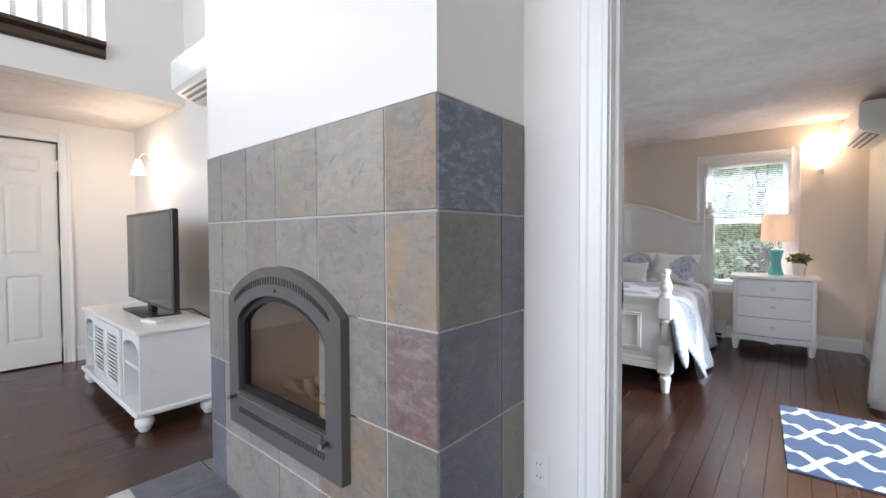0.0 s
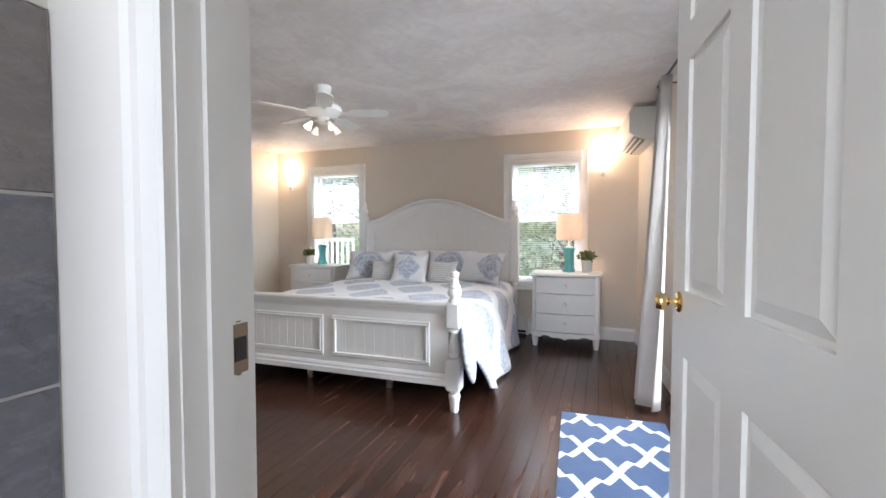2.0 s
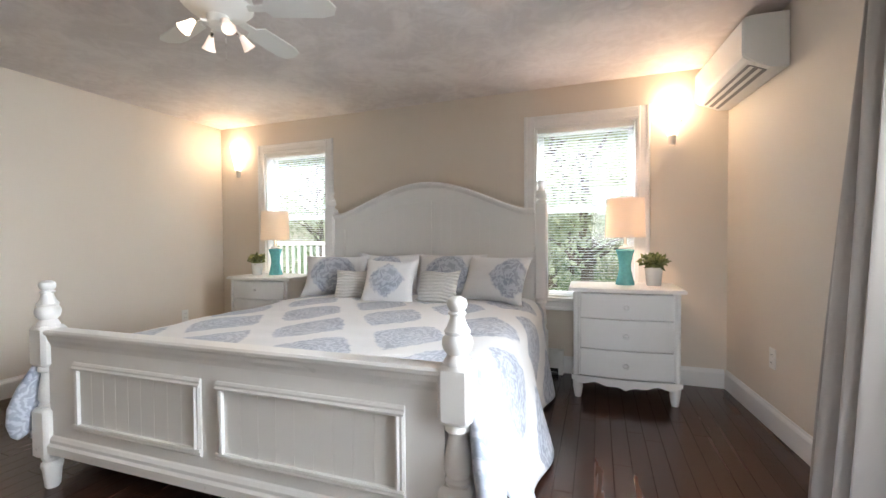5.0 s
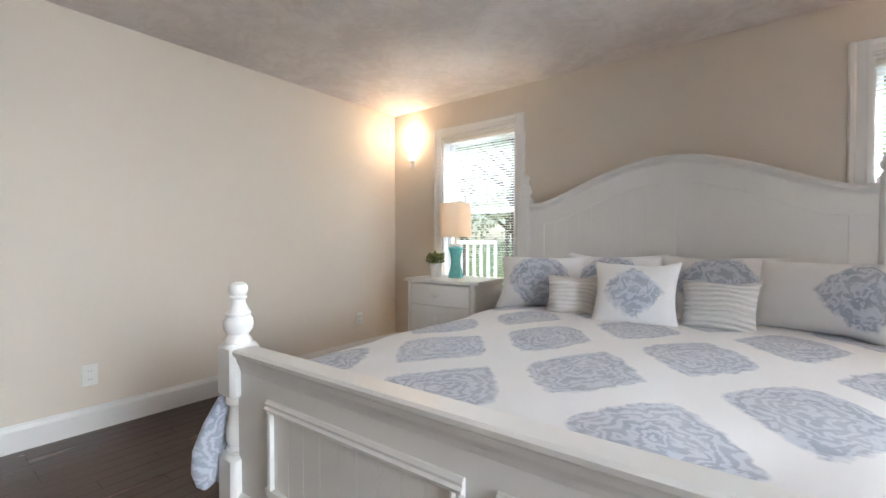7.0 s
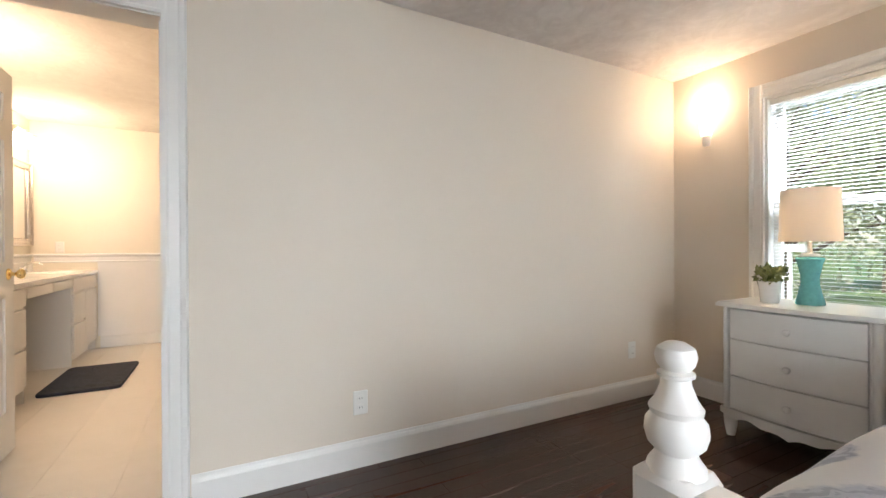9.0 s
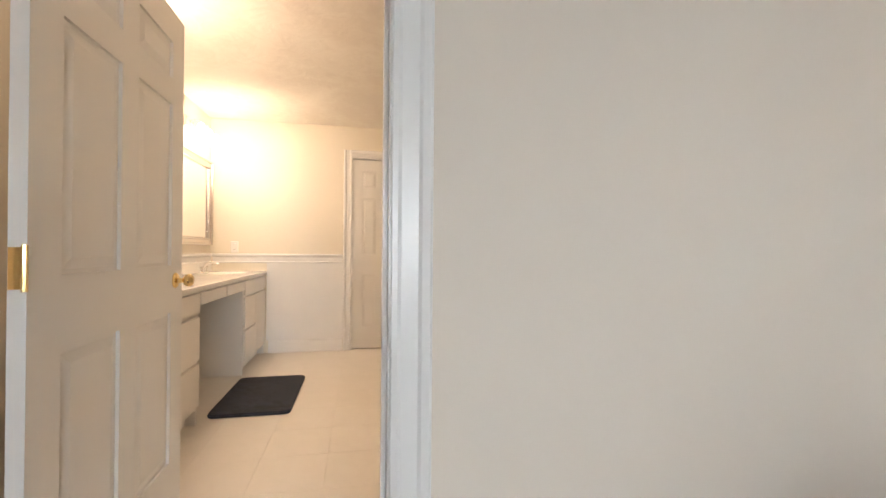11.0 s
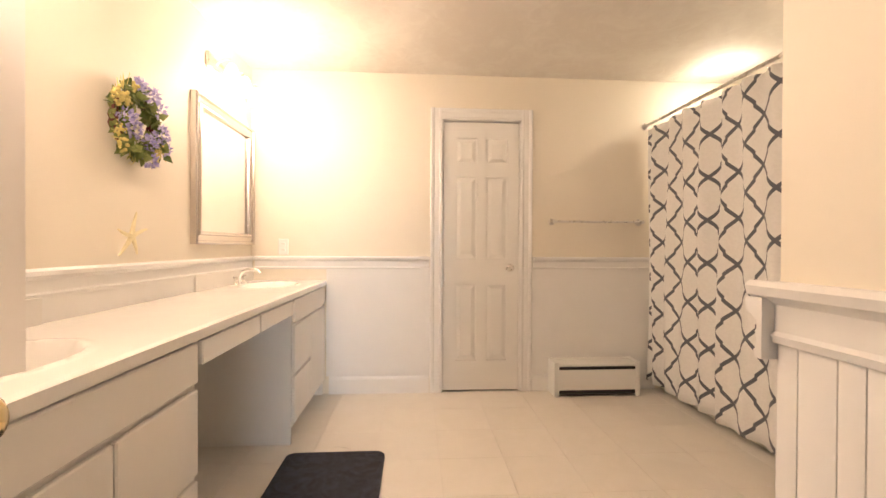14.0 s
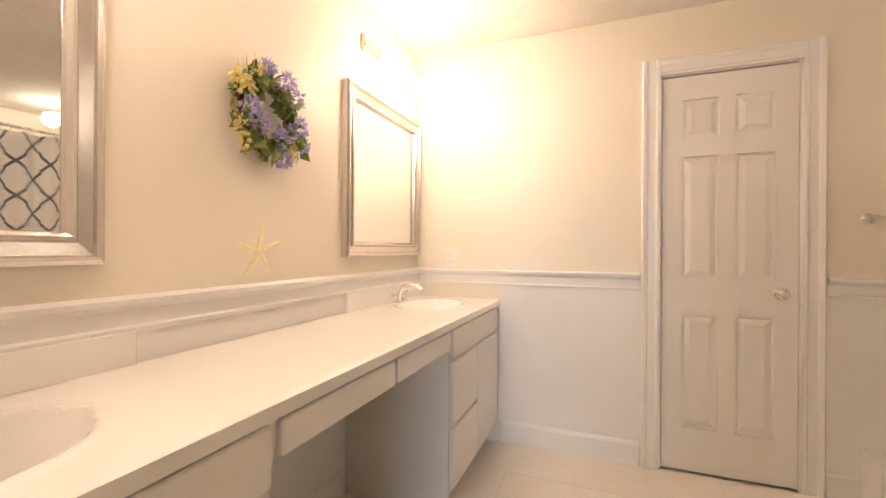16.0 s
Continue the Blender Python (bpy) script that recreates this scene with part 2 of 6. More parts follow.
def bath_tile():
    m, t, p = nodes_of("cream_floor_tile")
    info = t.nodes.new("ShaderNodeObjectInfo")
    geo = t.nodes.new("ShaderNodeNewGeometry")
    n = noise_node(t, geo.outputs["Position"], 6, 5, 0.6, 1.0)
    f = math_node(t, "ADD", math_node(t, "MULTIPLY", n, 0.8), math_node(t, "MULTIPLY", info.outputs["Random"], 0.05))
    t.links.new(ramp(t, f, [(0.3, (0.77, 0.72, 0.64)), (0.7, (0.82, 0.77, 0.70))]), p.inputs["Base Color"])
    t.links.new(math_node(t, "MULTIPLY_ADD", n, 0.2, 0.22), p.inputs["Roughness"])
    bump(t, p, n, 0.08, 0.003)
    return m


M["tile"] = bath_tile()
M["tile_grout"] = paint("cream_grout", (0.76, 0.71, 0.63), 0.8, 0.05, 0.1, 20)


def fabric_bump(t, p, v, scale=400, strength=0.15):
    w = noise_node(t, v, scale, 2)
    big = noise_node(t, v, 6, 4, 0.6, 0.6)
    h = math_node(t, "ADD", math_node(t, "MULTIPLY", big, 1.0), math_node(t, "MULTIPLY", w, 0.15))
    bump(t, p, h, strength, 0.02)
    p.inputs["Roughness"].default_value = 0.85
    p.inputs["Sheen Weight"].default_value = 0.2


def medallion(name, pu, pv, u0, v0, size, aspect=1.0, single=False, stretch=1.0):
    """White cloth with grey-blue damask medallions on a staggered lattice, or one in the middle."""
    m, t, p = nodes_of(name)
    tc = t.nodes.new("ShaderNodeTexCoord")
    sep = t.nodes.new("ShaderNodeSeparateXYZ")
    t.links.new(tc.outputs["UV"], sep.inputs[0])
    u = math_node(t, "MULTIPLY", math_node(t, "SUBTRACT", sep.outputs[0], u0), 1 / pu)
    v = math_node(t, "MULTIPLY", math_node(t, "SUBTRACT", sep.outputs[1], v0), 1 / pv)
    edge = noise_node(t, tc.outputs["UV"], 22, 3)
    wob = math_node(t, "MULTIPLY", math_node(t, "SUBTRACT", edge, 0.5), 0.09)

    def dist(du):
        a = math_node(t, "PINGPONG", math_node(t, "ADD", u, du), 0.5) if not single else math_node(t, "ABSOLUTE", u)
        b = math_node(t, "PINGPONG", math_node(t, "ADD", v, du), 0.5) if not single else math_node(t, "ABSOLUTE", v)
        return math_node(t, "ADD", math_node(t, "POWER", math_node(t, "ADD", math_node(t, "POWER", math_node(t, "MULTIPLY", a, 1.0), 1.25), math_node(t, "POWER", b, 1.25)), 0.8), wob)

    d = dist(0.0) if single else math_node(t, "MINIMUM", dist(0.0), dist(0.5))
    inside = math_node(t, "SUBTRACT", 1.0, ramp(t, d, [(size - 0.012, 0.0), (size + 0.012, 1.0)]))
    rings = math_node(t, "SINE", math_node(t, "ADD", math_node(t, "MULTIPLY", d, 90), math_node(t, "MULTIPLY", noise_node(t, tc.outputs["UV"], 16, 3, 0.5, 1.0), 22)))
    fil = ramp(t, math_node(t, "MULTIPLY_ADD", rings, 0.5, 0.5), [(0.25, 0.0), (0.75, 1.0)])
    worn = ramp(t, noise_node(t, tc.outputs["UV"], 9, 4), [(0.35, 0.35), (0.65, 1.0)])
    ink = mix_color(t, fil, (0.32, 0.36, 0.45), (0.52, 0.56, 0.64))
    col = mix_color(t, math_node(t, "MULTIPLY", inside, math_node(t, "MULTIPLY_ADD", worn, 0.4, 0.6)), (0.80, 0.80, 0.81), ink)
    t.links.new(col, p.inputs["Base Color"])
    fabric_bump(t, p, tc.outputs["UV"], 300, 0.25)
    return m


M["comforter"] = medallion("damask_comforter", 0.53, 0.76, 0.0, 0.51, 0.325)
M["sham"] = medallion("damask_sham", 1.0, 1.0, 0.0, 0.0, 0.20, single=True)
M["sham_side"] = medallion("damask_sham_turned", 1.0, 1.0, 0.17, 0.0, 0.16, single=True)
M["diamond"] = medallion("damask_diamond_pillow", 1.0, 1.0, 0.0, 0.0, 0.135, single=True)


def ribbed(name, color, freq):
    m, t, p = nodes_of(name)
    tc = t.nodes.new("ShaderNodeTexCoord")
    sep = t.nodes.new("ShaderNodeSeparateXYZ")
    t.links.new(tc.outputs["UV"], sep.inputs[0])
    s = math_node(t, "SINE", math_node(t, "ADD", math_node(t, "MULTIPLY", sep.outputs[1], freq), math_node(t, "MULTIPLY", noise_node(t, tc.outputs["UV"], 12), 2.0)))
    # Grooves get 12% darker: their shade is put into the colour as well.
    t.links.new(mix_color(t, math_node(t, "MULTIPLY_ADD", s, 0.5, 0.5), shade(color, 0.88), color), p.inputs["Base Color"])
    p.inputs["Roughness"].default_value = 0.85
    bump(t, p, s, 0.6, 0.006)
    return m


M["rib"] = ribbed("white_ribbed_cotton", (0.80, 0.79, 0.77), 260)


def trellis(name, pu, pv, line, bg, width, lobe, u0=0.0, v0=0.0):
    """Stepped Moorish lattice; cells rounded along u and pointed along v where lobe is above 0, the other way below."""
    m, t, p = nodes_of(name)
    tc = t.nodes.new("ShaderNodeTexCoord")
    sep = t.nodes.new("ShaderNodeSeparateXYZ")
    t.links.new(tc.outputs["UV"], sep.inputs[0])
    a = math_node(t, "PINGPONG", math_node(t, "MULTIPLY", math_node(t, "SUBTRACT", sep.outputs[0], u0), 1 / pu), 0.5)
    b = math_node(t, "PINGPONG", math_node(t, "MULTIPLY", math_node(t, "SUBTRACT", sep.outputs[1], v0), 1 / pv), 0.5)
    s = math_node(t, "SUBTRACT", a, b)
    step = math_node(t, "MULTIPLY_ADD", ramp(t, math_node(t, "MULTIPLY_ADD", s, 1.0, 0.5), [(0.47, 0.0), (0.53, 1.0)]), 2.0, -1.0)
    w = math_node(t, "MULTIPLY", math_node(t, "MULTIPLY", step, math_node(t, "COSINE", math_node(t, "MULTIPLY", s, math.pi))), -lobe)
    g = math_node(t, "ABSOLUTE", math_node(t, "ADD", math_node(t, "SUBTRACT", math_node(t, "ADD", a, b), 0.5), w))
    f = ramp(t, g, [(width * 0.88, 0.0), (width * 1.12, 1.0)])
    n = noise_node(t, tc.outputs["UV"], 60, 3)
    col = mix_color(t, f, line, bg)
    mul = t.nodes.new("ShaderNodeMix")
    mul.data_type, mul.blend_type = "RGBA", "MULTIPLY"
    mul.inputs[0].default_value = 1
    t.links.new(col, mul.inputs[6])
    t.links.new(mix_color(t, n, (0.90, 0.90, 0.90), (1.06, 1.06, 1.06)), mul.inputs[7])
    t.links.new(mul.outputs[2], p.inputs["Base Color"])
    fabric_bump(t, p, tc.outputs["UV"], 350, 0.2)
    return m


M["rug"] = trellis("blue_trellis_rug", 0.32, 0.40, (0.64, 0.65, 0.66), (0.024, 0.060, 0.145), 0.078, 0.075, 0.121, -0.15)
M["shower"] = trellis("grey_trellis_curtain", 0.24, 0.259, (0.12, 0.125, 0.15), (0.82, 0.81, 0.79), 0.056, -0.030, 0.226, 0.220)


def cloth(name, color, rough=0.85, trans=0.0):
    m, t, p = nodes_of(name)
    v = coords(t)
    t.links.new(mix_color(t, noise_node(t, v, 5, 3), shade(color, 0.93), shade(color, 1.05)), p.inputs["Base Color"])
    p.inputs["Roughness"].default_value = rough
    p.inputs["Sheen Weight"].default_value = 0.15
    bump(t, p, noise_node(t, v, 300, 2), 0.15, 0.003)
    if trans:
        out = t.nodes["Material Output"]
        tr = t.nodes.new("ShaderNodeBsdfTranslucent")
        tr.inputs[0].default_value = (*color, 1)
        mx = t.nodes.new("ShaderNodeMixShader")
        mx.inputs[0].default_value = trans
        t.links.new(p.outputs[0], mx.inputs[1]), t.links.new(tr.outputs[0], mx.inputs[2])
        t.links.new(mx.outputs[0], out.inputs[0])
    return m


M["drape"] = cloth("oatmeal_linen", (0.50, 0.46, 0.425), 0.85, 0.2)
M["shade_e"] = cloth("lamp_shade_linen", (0.85, 0.78, 0.70), 0.8, 0.5)
M["sheet"] = cloth("white_sheet", (0.78, 0.78, 0.78))
M["blind"] = cloth("white_blind_slat", (0.82, 0.83, 0.83), 0.45, 0.3)


def plush():
    m, t, p = nodes_of("navy_plush")
    v = coords(t)
    n = noise_node(t, v, 14, 5, 0.7, 1.5)
    t.links.new(ramp(t, n, [(0.38, (0.003, 0.004, 0.010)), (0.68, (0.028, 0.034, 0.058))]), p.inputs["Base Color"])
    p.inputs["Roughness"].default_value = 0.8
    p.inputs["Sheen Weight"].default_value = 0.04
    bump(t, p, math_node(t, "ADD", n, math_node(t, "MULTIPLY", noise_node(t, v, 250, 2), 0.5)), 0.6, 0.01)
    return m


M["mat"] = plush()


def glass(name, color, rough=0.0, bumps=0.0, alpha=None):
    m, t, p = nodes_of(name)
    p.inputs["Base Color"].default_value = (*color, 1)
    p.inputs["Roughness"].default_value = rough
    p.inputs["Transmission Weight"].default_value = 1.0
    p.inputs["IOR"].default_value = 1.45
    if bumps:
        bump(t, p, noise_node(t, coords(t), 60, 3), bumps, 0.01)
    return m


M["pane"] = glass("window_glass", (0.97, 0.98, 0.98))
M["teal"] = paint("teal_crackle_glass", (0.16, 0.52, 0.52), 0.15, 0.25, 0.3, 45, 90)
M["fireglass"] = glass("firebox_glass", (0.75, 0.70, 0.62), 0.02)
M["wood"] = paint("golden_pine_frame", (0.42, 0.25, 0.12), 0.4, 0.2, 0.1, 9)
M["darkwood"] = paint("dark_walnut_trim", (0.05, 0.028, 0.018), 0.35, 0.3, 0.1, 9)
M["screen"] = paint("tv_screen", (0.035, 0.037, 0.042), 0.08, 0.02, 0.0, 2)
# The lining's pale tan includes the room's reflection on the fire glass.
M["firebox"] = paint("firebrick_with_reflection", (0.50, 0.41, 0.32), 0.8, 0.15, 0.4, 10)
M["sconce"] = glow("sconce_glass", (1.0, 0.80, 0.58), 5.0)
M["bellglass"] = glow("bell_glass", (1.0, 0.80, 0.58), 3.0)
M["sconce_low"] = paint("frosted_glass", (0.85, 0.80, 0.74), 0.3, 0.02, 0.0, 5)
M["bulb"] = glow("bulb_glass", (1.0, 0.82, 0.60), 9.0)
M["down"] = glow("downlight_lens", (1.0, 0.92, 0.78), 12.0)
M["fanlight"] = glow("fan_light_glass", (1.0, 0.70, 0.55), 0.35)
M["lampbulb"] = glow("lamp_bulb_glass", (1.0, 0.78, 0.55), 6.0)

# ---- mesh helpers ----


def box(bm, x0, x1, y0, y1, z0, z1, b=0.0, seg=1):
    vs = [bm.verts.new((x, y, z)) for z in (z0, z1) for x, y in ((x0, y0), (x1, y0), (x1, y1), (x0, y1))]
    fs = [bm.faces.new([vs[i] for i in q]) for q in ((3, 2, 1, 0), (4, 5, 6, 7), (0, 1, 5, 4), (1, 2, 6, 5), (2, 3, 7, 6), (3, 0, 4, 7))]
    if b:
        es = {e for f in fs for e in f.edges}
        bmesh.ops.bevel(bm, geom=list(es), offset=b, segments=seg, affect="EDGES", profile=0.5)
    return bm


def lathe(bm, prof, n=20, c=(0, 0, 0), squash=(1, 1)):
    """Turns (radius, height) points about an upright axis."""
    rings = []
    for r, z in prof:
        rings.append([bm.verts.new((c[0] + squash[0] * r * math.cos(2 * math.pi * i / n), c[1] + squash[1] * r * math.sin(2 * math.pi * i / n), c[2] + z)) for i in range(n)])
    for a, b in zip(rings, rings[1:]):
        for i in range(n):
            bm.faces.new((a[i], a[(i + 1) % n], b[(i + 1) % n], b[i]))
    bm.faces.new(rings[0][::-1]), bm.faces.new(rings[-1])
    return bm


def sweep(bm, prof, a, b, out, up):
    """A moulding: the profile's (out, up) points drawn from a to b."""
    a, b, out, up = Vector(a), Vector(b), Vector(out), Vector(up)
    ra = [bm.verts.new(a + out * p + up * q) for p, q in prof]
    rb = [bm.verts.new(b + out * p + up * q) for p, q in prof]
    n = len(prof)
    for i in range(n):
        bm.faces.new((ra[i], ra[(i + 1) % n], rb[(i + 1) % n], rb[i]))
    bm.faces.new(ra[::-1]), bm.faces.new(rb)
    return bm


def prism(bm, outline, y0, y1):
    """An outline of (x, z) points, thick from y0 to y1."""
    a = [bm.verts.new((x, y0, z)) for x, z in outline]
    b = [bm.verts.new((x, y1, z)) for x, z in outline]
    n = len(outline)
    for i in range(n):
        bm.faces.new((a[i], a[(i + 1) % n], b[(i + 1) % n], b[i]))
    bm.faces.new(a[::-1]), bm.faces.new(b)
    return bm


def tube(bm, pts, r, n=8):
    pts = [Vector(p) for p in pts]
    rings = []
    for i, p in enumerate(pts):
        d = (pts[min(i + 1, len(pts) - 1)] - pts[max(i - 1, 0)]).normalized()
        s = d.orthogonal().normalized() if not rings else (last - d * last.dot(d)).normalized()
        last = s
        u = d.cross(s)
        rr = r[i] if isinstance(r, (list, tuple)) else r
        rings.append([bm.verts.new(p + rr * (math.cos(2 * math.pi * k / n) * s + math.sin(2 * math.pi * k / n) * u)) for k in range(n)])
    for a, b in zip(rings, rings[1:]):
        for i in range(n):
            bm.faces.new((a[i], a[(i + 1) % n], b[(i + 1) % n], b[i]))
    bm.faces.new(rings[0][::-1]), bm.faces.new(rings[-1])
    return bm


def finish(bm, name, material, smooth=False):
    bmesh.ops.recalc_face_normals(bm, faces=bm.faces[:])
    me = bpy.data.meshes.new(name)
    bm.to_mesh(me)
    bm.free()
    me.materials.append(material)
    if smooth:
        for f in me.polygons:
            f.use_smooth = True
        me.set_sharp_from_angle(angle=radians(40))
    return me


def part(name, bm, material, parent=None, label="", smooth=False, kind=""):
    ob = new(name, finish(bm, name, material, smooth))
    ob.parent = parent
    if label or kind:
        tagged(ob, label=label, kind=kind)
    return ob


def thing(name, m, label, category, group=""):
    ob = new(name)
    ob.empty_display_size = 0.1
    ob.matrix_basis = m
    return tagged(ob, label, category, group)


def B():
    return bmesh.new()


def structure(name, bm, material, label="", smooth=False, m=None):
    ob = part(name, bm, material, None, "", smooth)
    if m is not None:
        ob.matrix_basis = m
    return tagged(ob, label or name.replace("_", " "), kind="structure")


# ---- plan: x east, y north ----
BN, BW, BS = 5.67, -4.18, 1.385          # bedroom: north, west and south walls
PY = 1.26                              # living room side of the partition
BH, TH = 2.28, 2.37                     # ceilings of bedroom and bathroom
TW, TS, TN = -7.885, 0.94, 4.80          # bathroom: west, south and north walls
CX, CY = -5.36, 2.695                   # corner of the bathroom's entry passage
EAST = pose(0.515, BN, 0, 0, 0, 4.8)     # the bedroom's east wall, which is a little out of square
LX, LH = -5.15, 5.2                     # living room: door wall, height


def wall(name, axis, c0, c1, a0, a1, z0, z1, holes=(), mat=None, label="", m=None):
    """A wall with openings; axis is the way it runs. c0, c1: its two faces."""
    bm = B()

    def put(p, q, r, s):
        if q - p > 1e-4 and s - r > 1e-4:
            if axis == "x":
                box(bm, p, q, c0, c1, r, s)
            else:
                box(bm, c0, c1, p, q, r, s)
    at = a0
    for h0, h1, k0, k1 in sorted(holes):
        put(at, h0, z0, z1)
        put(h0, h1, z0, k0)
        put(h0, h1, k1, z1)
        at = h1
    put(at, a1, z0, z1)
    return structure(name, bm, mat, label, m=m)


wall("wall_north", "x", BN, BN + 0.15, -4.305, 1.2, 0, BH, [(-3.59, -2.83, 0.58, 1.98), (-0.83, -0.06, 0.58, 1.98)], M["wall_bed"], "cream painted bedroom wall with two windows")
wall("wall_west", "y", BW - 0.06, BW, BS, BN, 0, BH, [(1.66, 2.49, 0, 2.0)], M["wall_bed"], "cream painted bedroom wall with the bathroom doorway")
wall("wall_west_bath_side", "y", -4.305, BW - 0.06, BS, TN, 0, TH, [(1.66, 2.49, 0, 2.0)], M["wall_bath"], "cream painted back of the bathroom doorway wall")
wall("wall_south", "x", PY + 0.06, BS, -4.305, 1.3, 0, BH, [(-0.46, 0.475, 0, 2.02)], M["wall_bed"], "cream painted bedroom wall with the entry doorway")
wall("wall_living_north", "x", PY, PY + 0.06, LX, 3.4, 0, LH, [(-0.46, 0.475, 0, 2.02)], M["wall_living"], "off-white living room wall with the bedroom doorway")
wall("wall_east", "y", 0, 0.15, -4.5, 0.1, 0, BH, [(-3.55, -1.75, 0.03, 2.04)], M["wall_bed"], "cream painted bedroom wall with a patio door", m=EAST)
bm = B()
box(bm, -4.305, 1.3, BS - 0.06, BN + 0.15, BH, BH + 0.12)
structure("ceiling", bm, M["ceil_bed"], "swirled grey-white plaster ceiling of the bedroom")
bm = B()
box(bm, TW - 0.9, -4.24, 0.8, TN + 0.1, TH, TH + 0.12)
structure("ceiling_bathroom", bm, M["ceil_bath"], "swirled cream plaster ceiling of the bathroom")
# bathroom walls
wall("wall_bath_west", "y", TW - 0.12, TW, 0.81, TN + 0.1, 0, TH, [(2.315, 2.935, 0, 2.05)], M["wall_bath"], "cream painted bathroom wall with a closet door")
wall("wall_bath_south", "x", TS - 0.12, TS, TW, -5.2, 0, TH, [], M["wall_bath"], "cream painted bathroom wall behind the vanity")
wall("wall_bath_jog", "y", -5.2, -5.16, TS - 0.12, BS + 0.03, 0, TH, [], M["wall_bath"], "cream painted bathroom wall end by the vanity")
wall("wall_bath_entry", "x", PY + 0.06, BS + 0.03, -5.16, -4.305, 0, TH, [], M["wall_bath"], "cream painted bathroom wall behind the open door")
wall("wall_bath_passage", "x", CY, CY + 0.12, CX, -4.305, 0, TH, [], M["wall_bath"], "cream painted passage wall above white beadboard")
wall("wall_bath_corner", "y", CX, CX + 0.12, CY + 0.12, TN, 0, TH, [], M["wall_bath"], "cream painted bathroom wall beyond the passage corner")
wall("wall_bath_north", "x", TN, TN + 0.12, TW, CX + 0.12, 0, TH, [], M["wall_bath"], "cream painted bathroom wall behind the tub")
wall("wall_tub_end", "y", -6.22, -6.10, 3.98, TN, 0, TH, [], M["wall_bath"], "cream painted end wall of the tub")
wall("wall_closet_back", "y", TW - 0.9, TW - 0.84, 0.8, TN, 0, TH, [], M["wall_bath"], "closet back wall")
wall("wall_closet_side", "x", 2.1, 2.16, TW - 0.84, TW - 0.12, 0, TH, [], M["wall_bath"], "closet side wall")
wall("wall_closet_far_side", "x", 3.1, 3.16, TW - 0.84, TW - 0.12, 0, TH, [], M["wall_bath"], "closet side wall")
# living room shell
wall("wall_behind_living_door", "y", LX - 0.6, LX - 0.5, -0.6, PY, 0, 2.21, [], M["wall_living"], "hall wall behind the living room door")
wall("wall_living_west", "y", LX - 0.12, LX, -4.6, PY, 0, 2.21, [(-0.14, 0.69, 0, 2.02)], M["wall_living"], "off-white living room wall with a white door")
wall("wall_loft", "y", -3.89, -3.77, 0.76, PY, 2.50, LH, [], M["wall_living"], "white wall beside the loft opening")
wall("wall_fascia", "y", -3.89, -3.77, -4.6, PY, 2.21, 2.40, [], M["wall_living"], "white fascia under the loft rail")
wall("wall_fascia_cap", "y", -3.89, -3.77, 0.76, PY, 2.40, 2.50, [], M["wall_living"], "white fascia end")
# The openings in the next two walls are made up to let daylight in.
wall("wall_loft_back", "y", -6.95, -6.83, -4.6, PY, 2.50, LH, [(-2.2, 0.4, 2.9, 4.7)], M["wall_living"], "white back wall of the loft")
wall("wall_living_south", "x", -4.72, -4.6, -6.95, 3.52, 0, LH, [(-3.2, 1.2, 0.8, 4.4)], M["wall_living"], "unseen off-white living room wall with an added opening for daylight")
wall("wall_living_east", "y", 3.4, 3.52, -4.6, PY + 0.06, 0, LH, [], M["wall_living"], "off-white living room side wall")
wall("wall_loft_north", "x", PY, PY + 0.06, -6.83, LX, 2.52, LH, [], M["wall_living"], "white loft end wall")
bm = B()
box(bm, LX, -3.89, -4.6, PY, 2.21, 2.38)
box(bm, -6.83, LX, -4.6, 0.8, 2.21, 2.38)
structure("ceiling_under_loft", bm, M["ceil_bed"], "smooth white ceiling under the loft")
bm = B()
box(bm, -6.95, 3.52, -4.72, PY + 0.06, LH, LH + 0.1)
structure("ceiling_living", bm, M["ceil_bath"], "high white living room ceiling")

# subfloors
bm = B()
box(bm, -4.3, 1.4, PY, BN, -0.12, -0.012)
box(bm, LX, 3.5, -4.6, PY, -0.12, -0.012)
floor = structure("floor", bm, M["dark"], "dark stained hardwood floor")
bm = B()
box(bm, TW - 0.9, -4.3, 0.8, TN + 0.1, -0.12, -0.008)
floor_b = structure("floor_bathroom", bm, M["tile_grout"], "cream square floor tiles of the bathroom")
# ground outside
bm = B()
box(bm, -300, 300, -300, 400, -0.75, -0.6)
structure("ground", bm, M["grass"], "green lawn round the house")

# ---- mouldings ----
BASE = [(0, 0), (0.014, 0), (0.014, 0.105), (0.010, 0.118), (0.006, 0.124), (0.004, 0.135), (0, 0.135)]
RAIL = [(0, 0), (0.012, 0.0), (0.016, 0.012), (0.010, 0.018), (0.010, 0.058), (0.020, 0.066), (0.030, 0.072), (0.034, 0.086), (0.026, 0.094), (0, 0.094)]
CASE = [(0, 0), (0.018, 0), (0.018, 0.012), (0.013, 0.02), (0.013, 0.055), (0.019, 0.062), (0.022, 0.078), (0.012, 0.085), (0, 0.085)]


def baseboards(name, runs, mat, m=None):
    bm = B()
    for a, b, out in runs:
        sweep(bm, BASE, (*a, 0), (*b, 0), (*out, 0), (0, 0, 1))
    return structure(name, bm, mat, "white moulded baseboard", m=m)


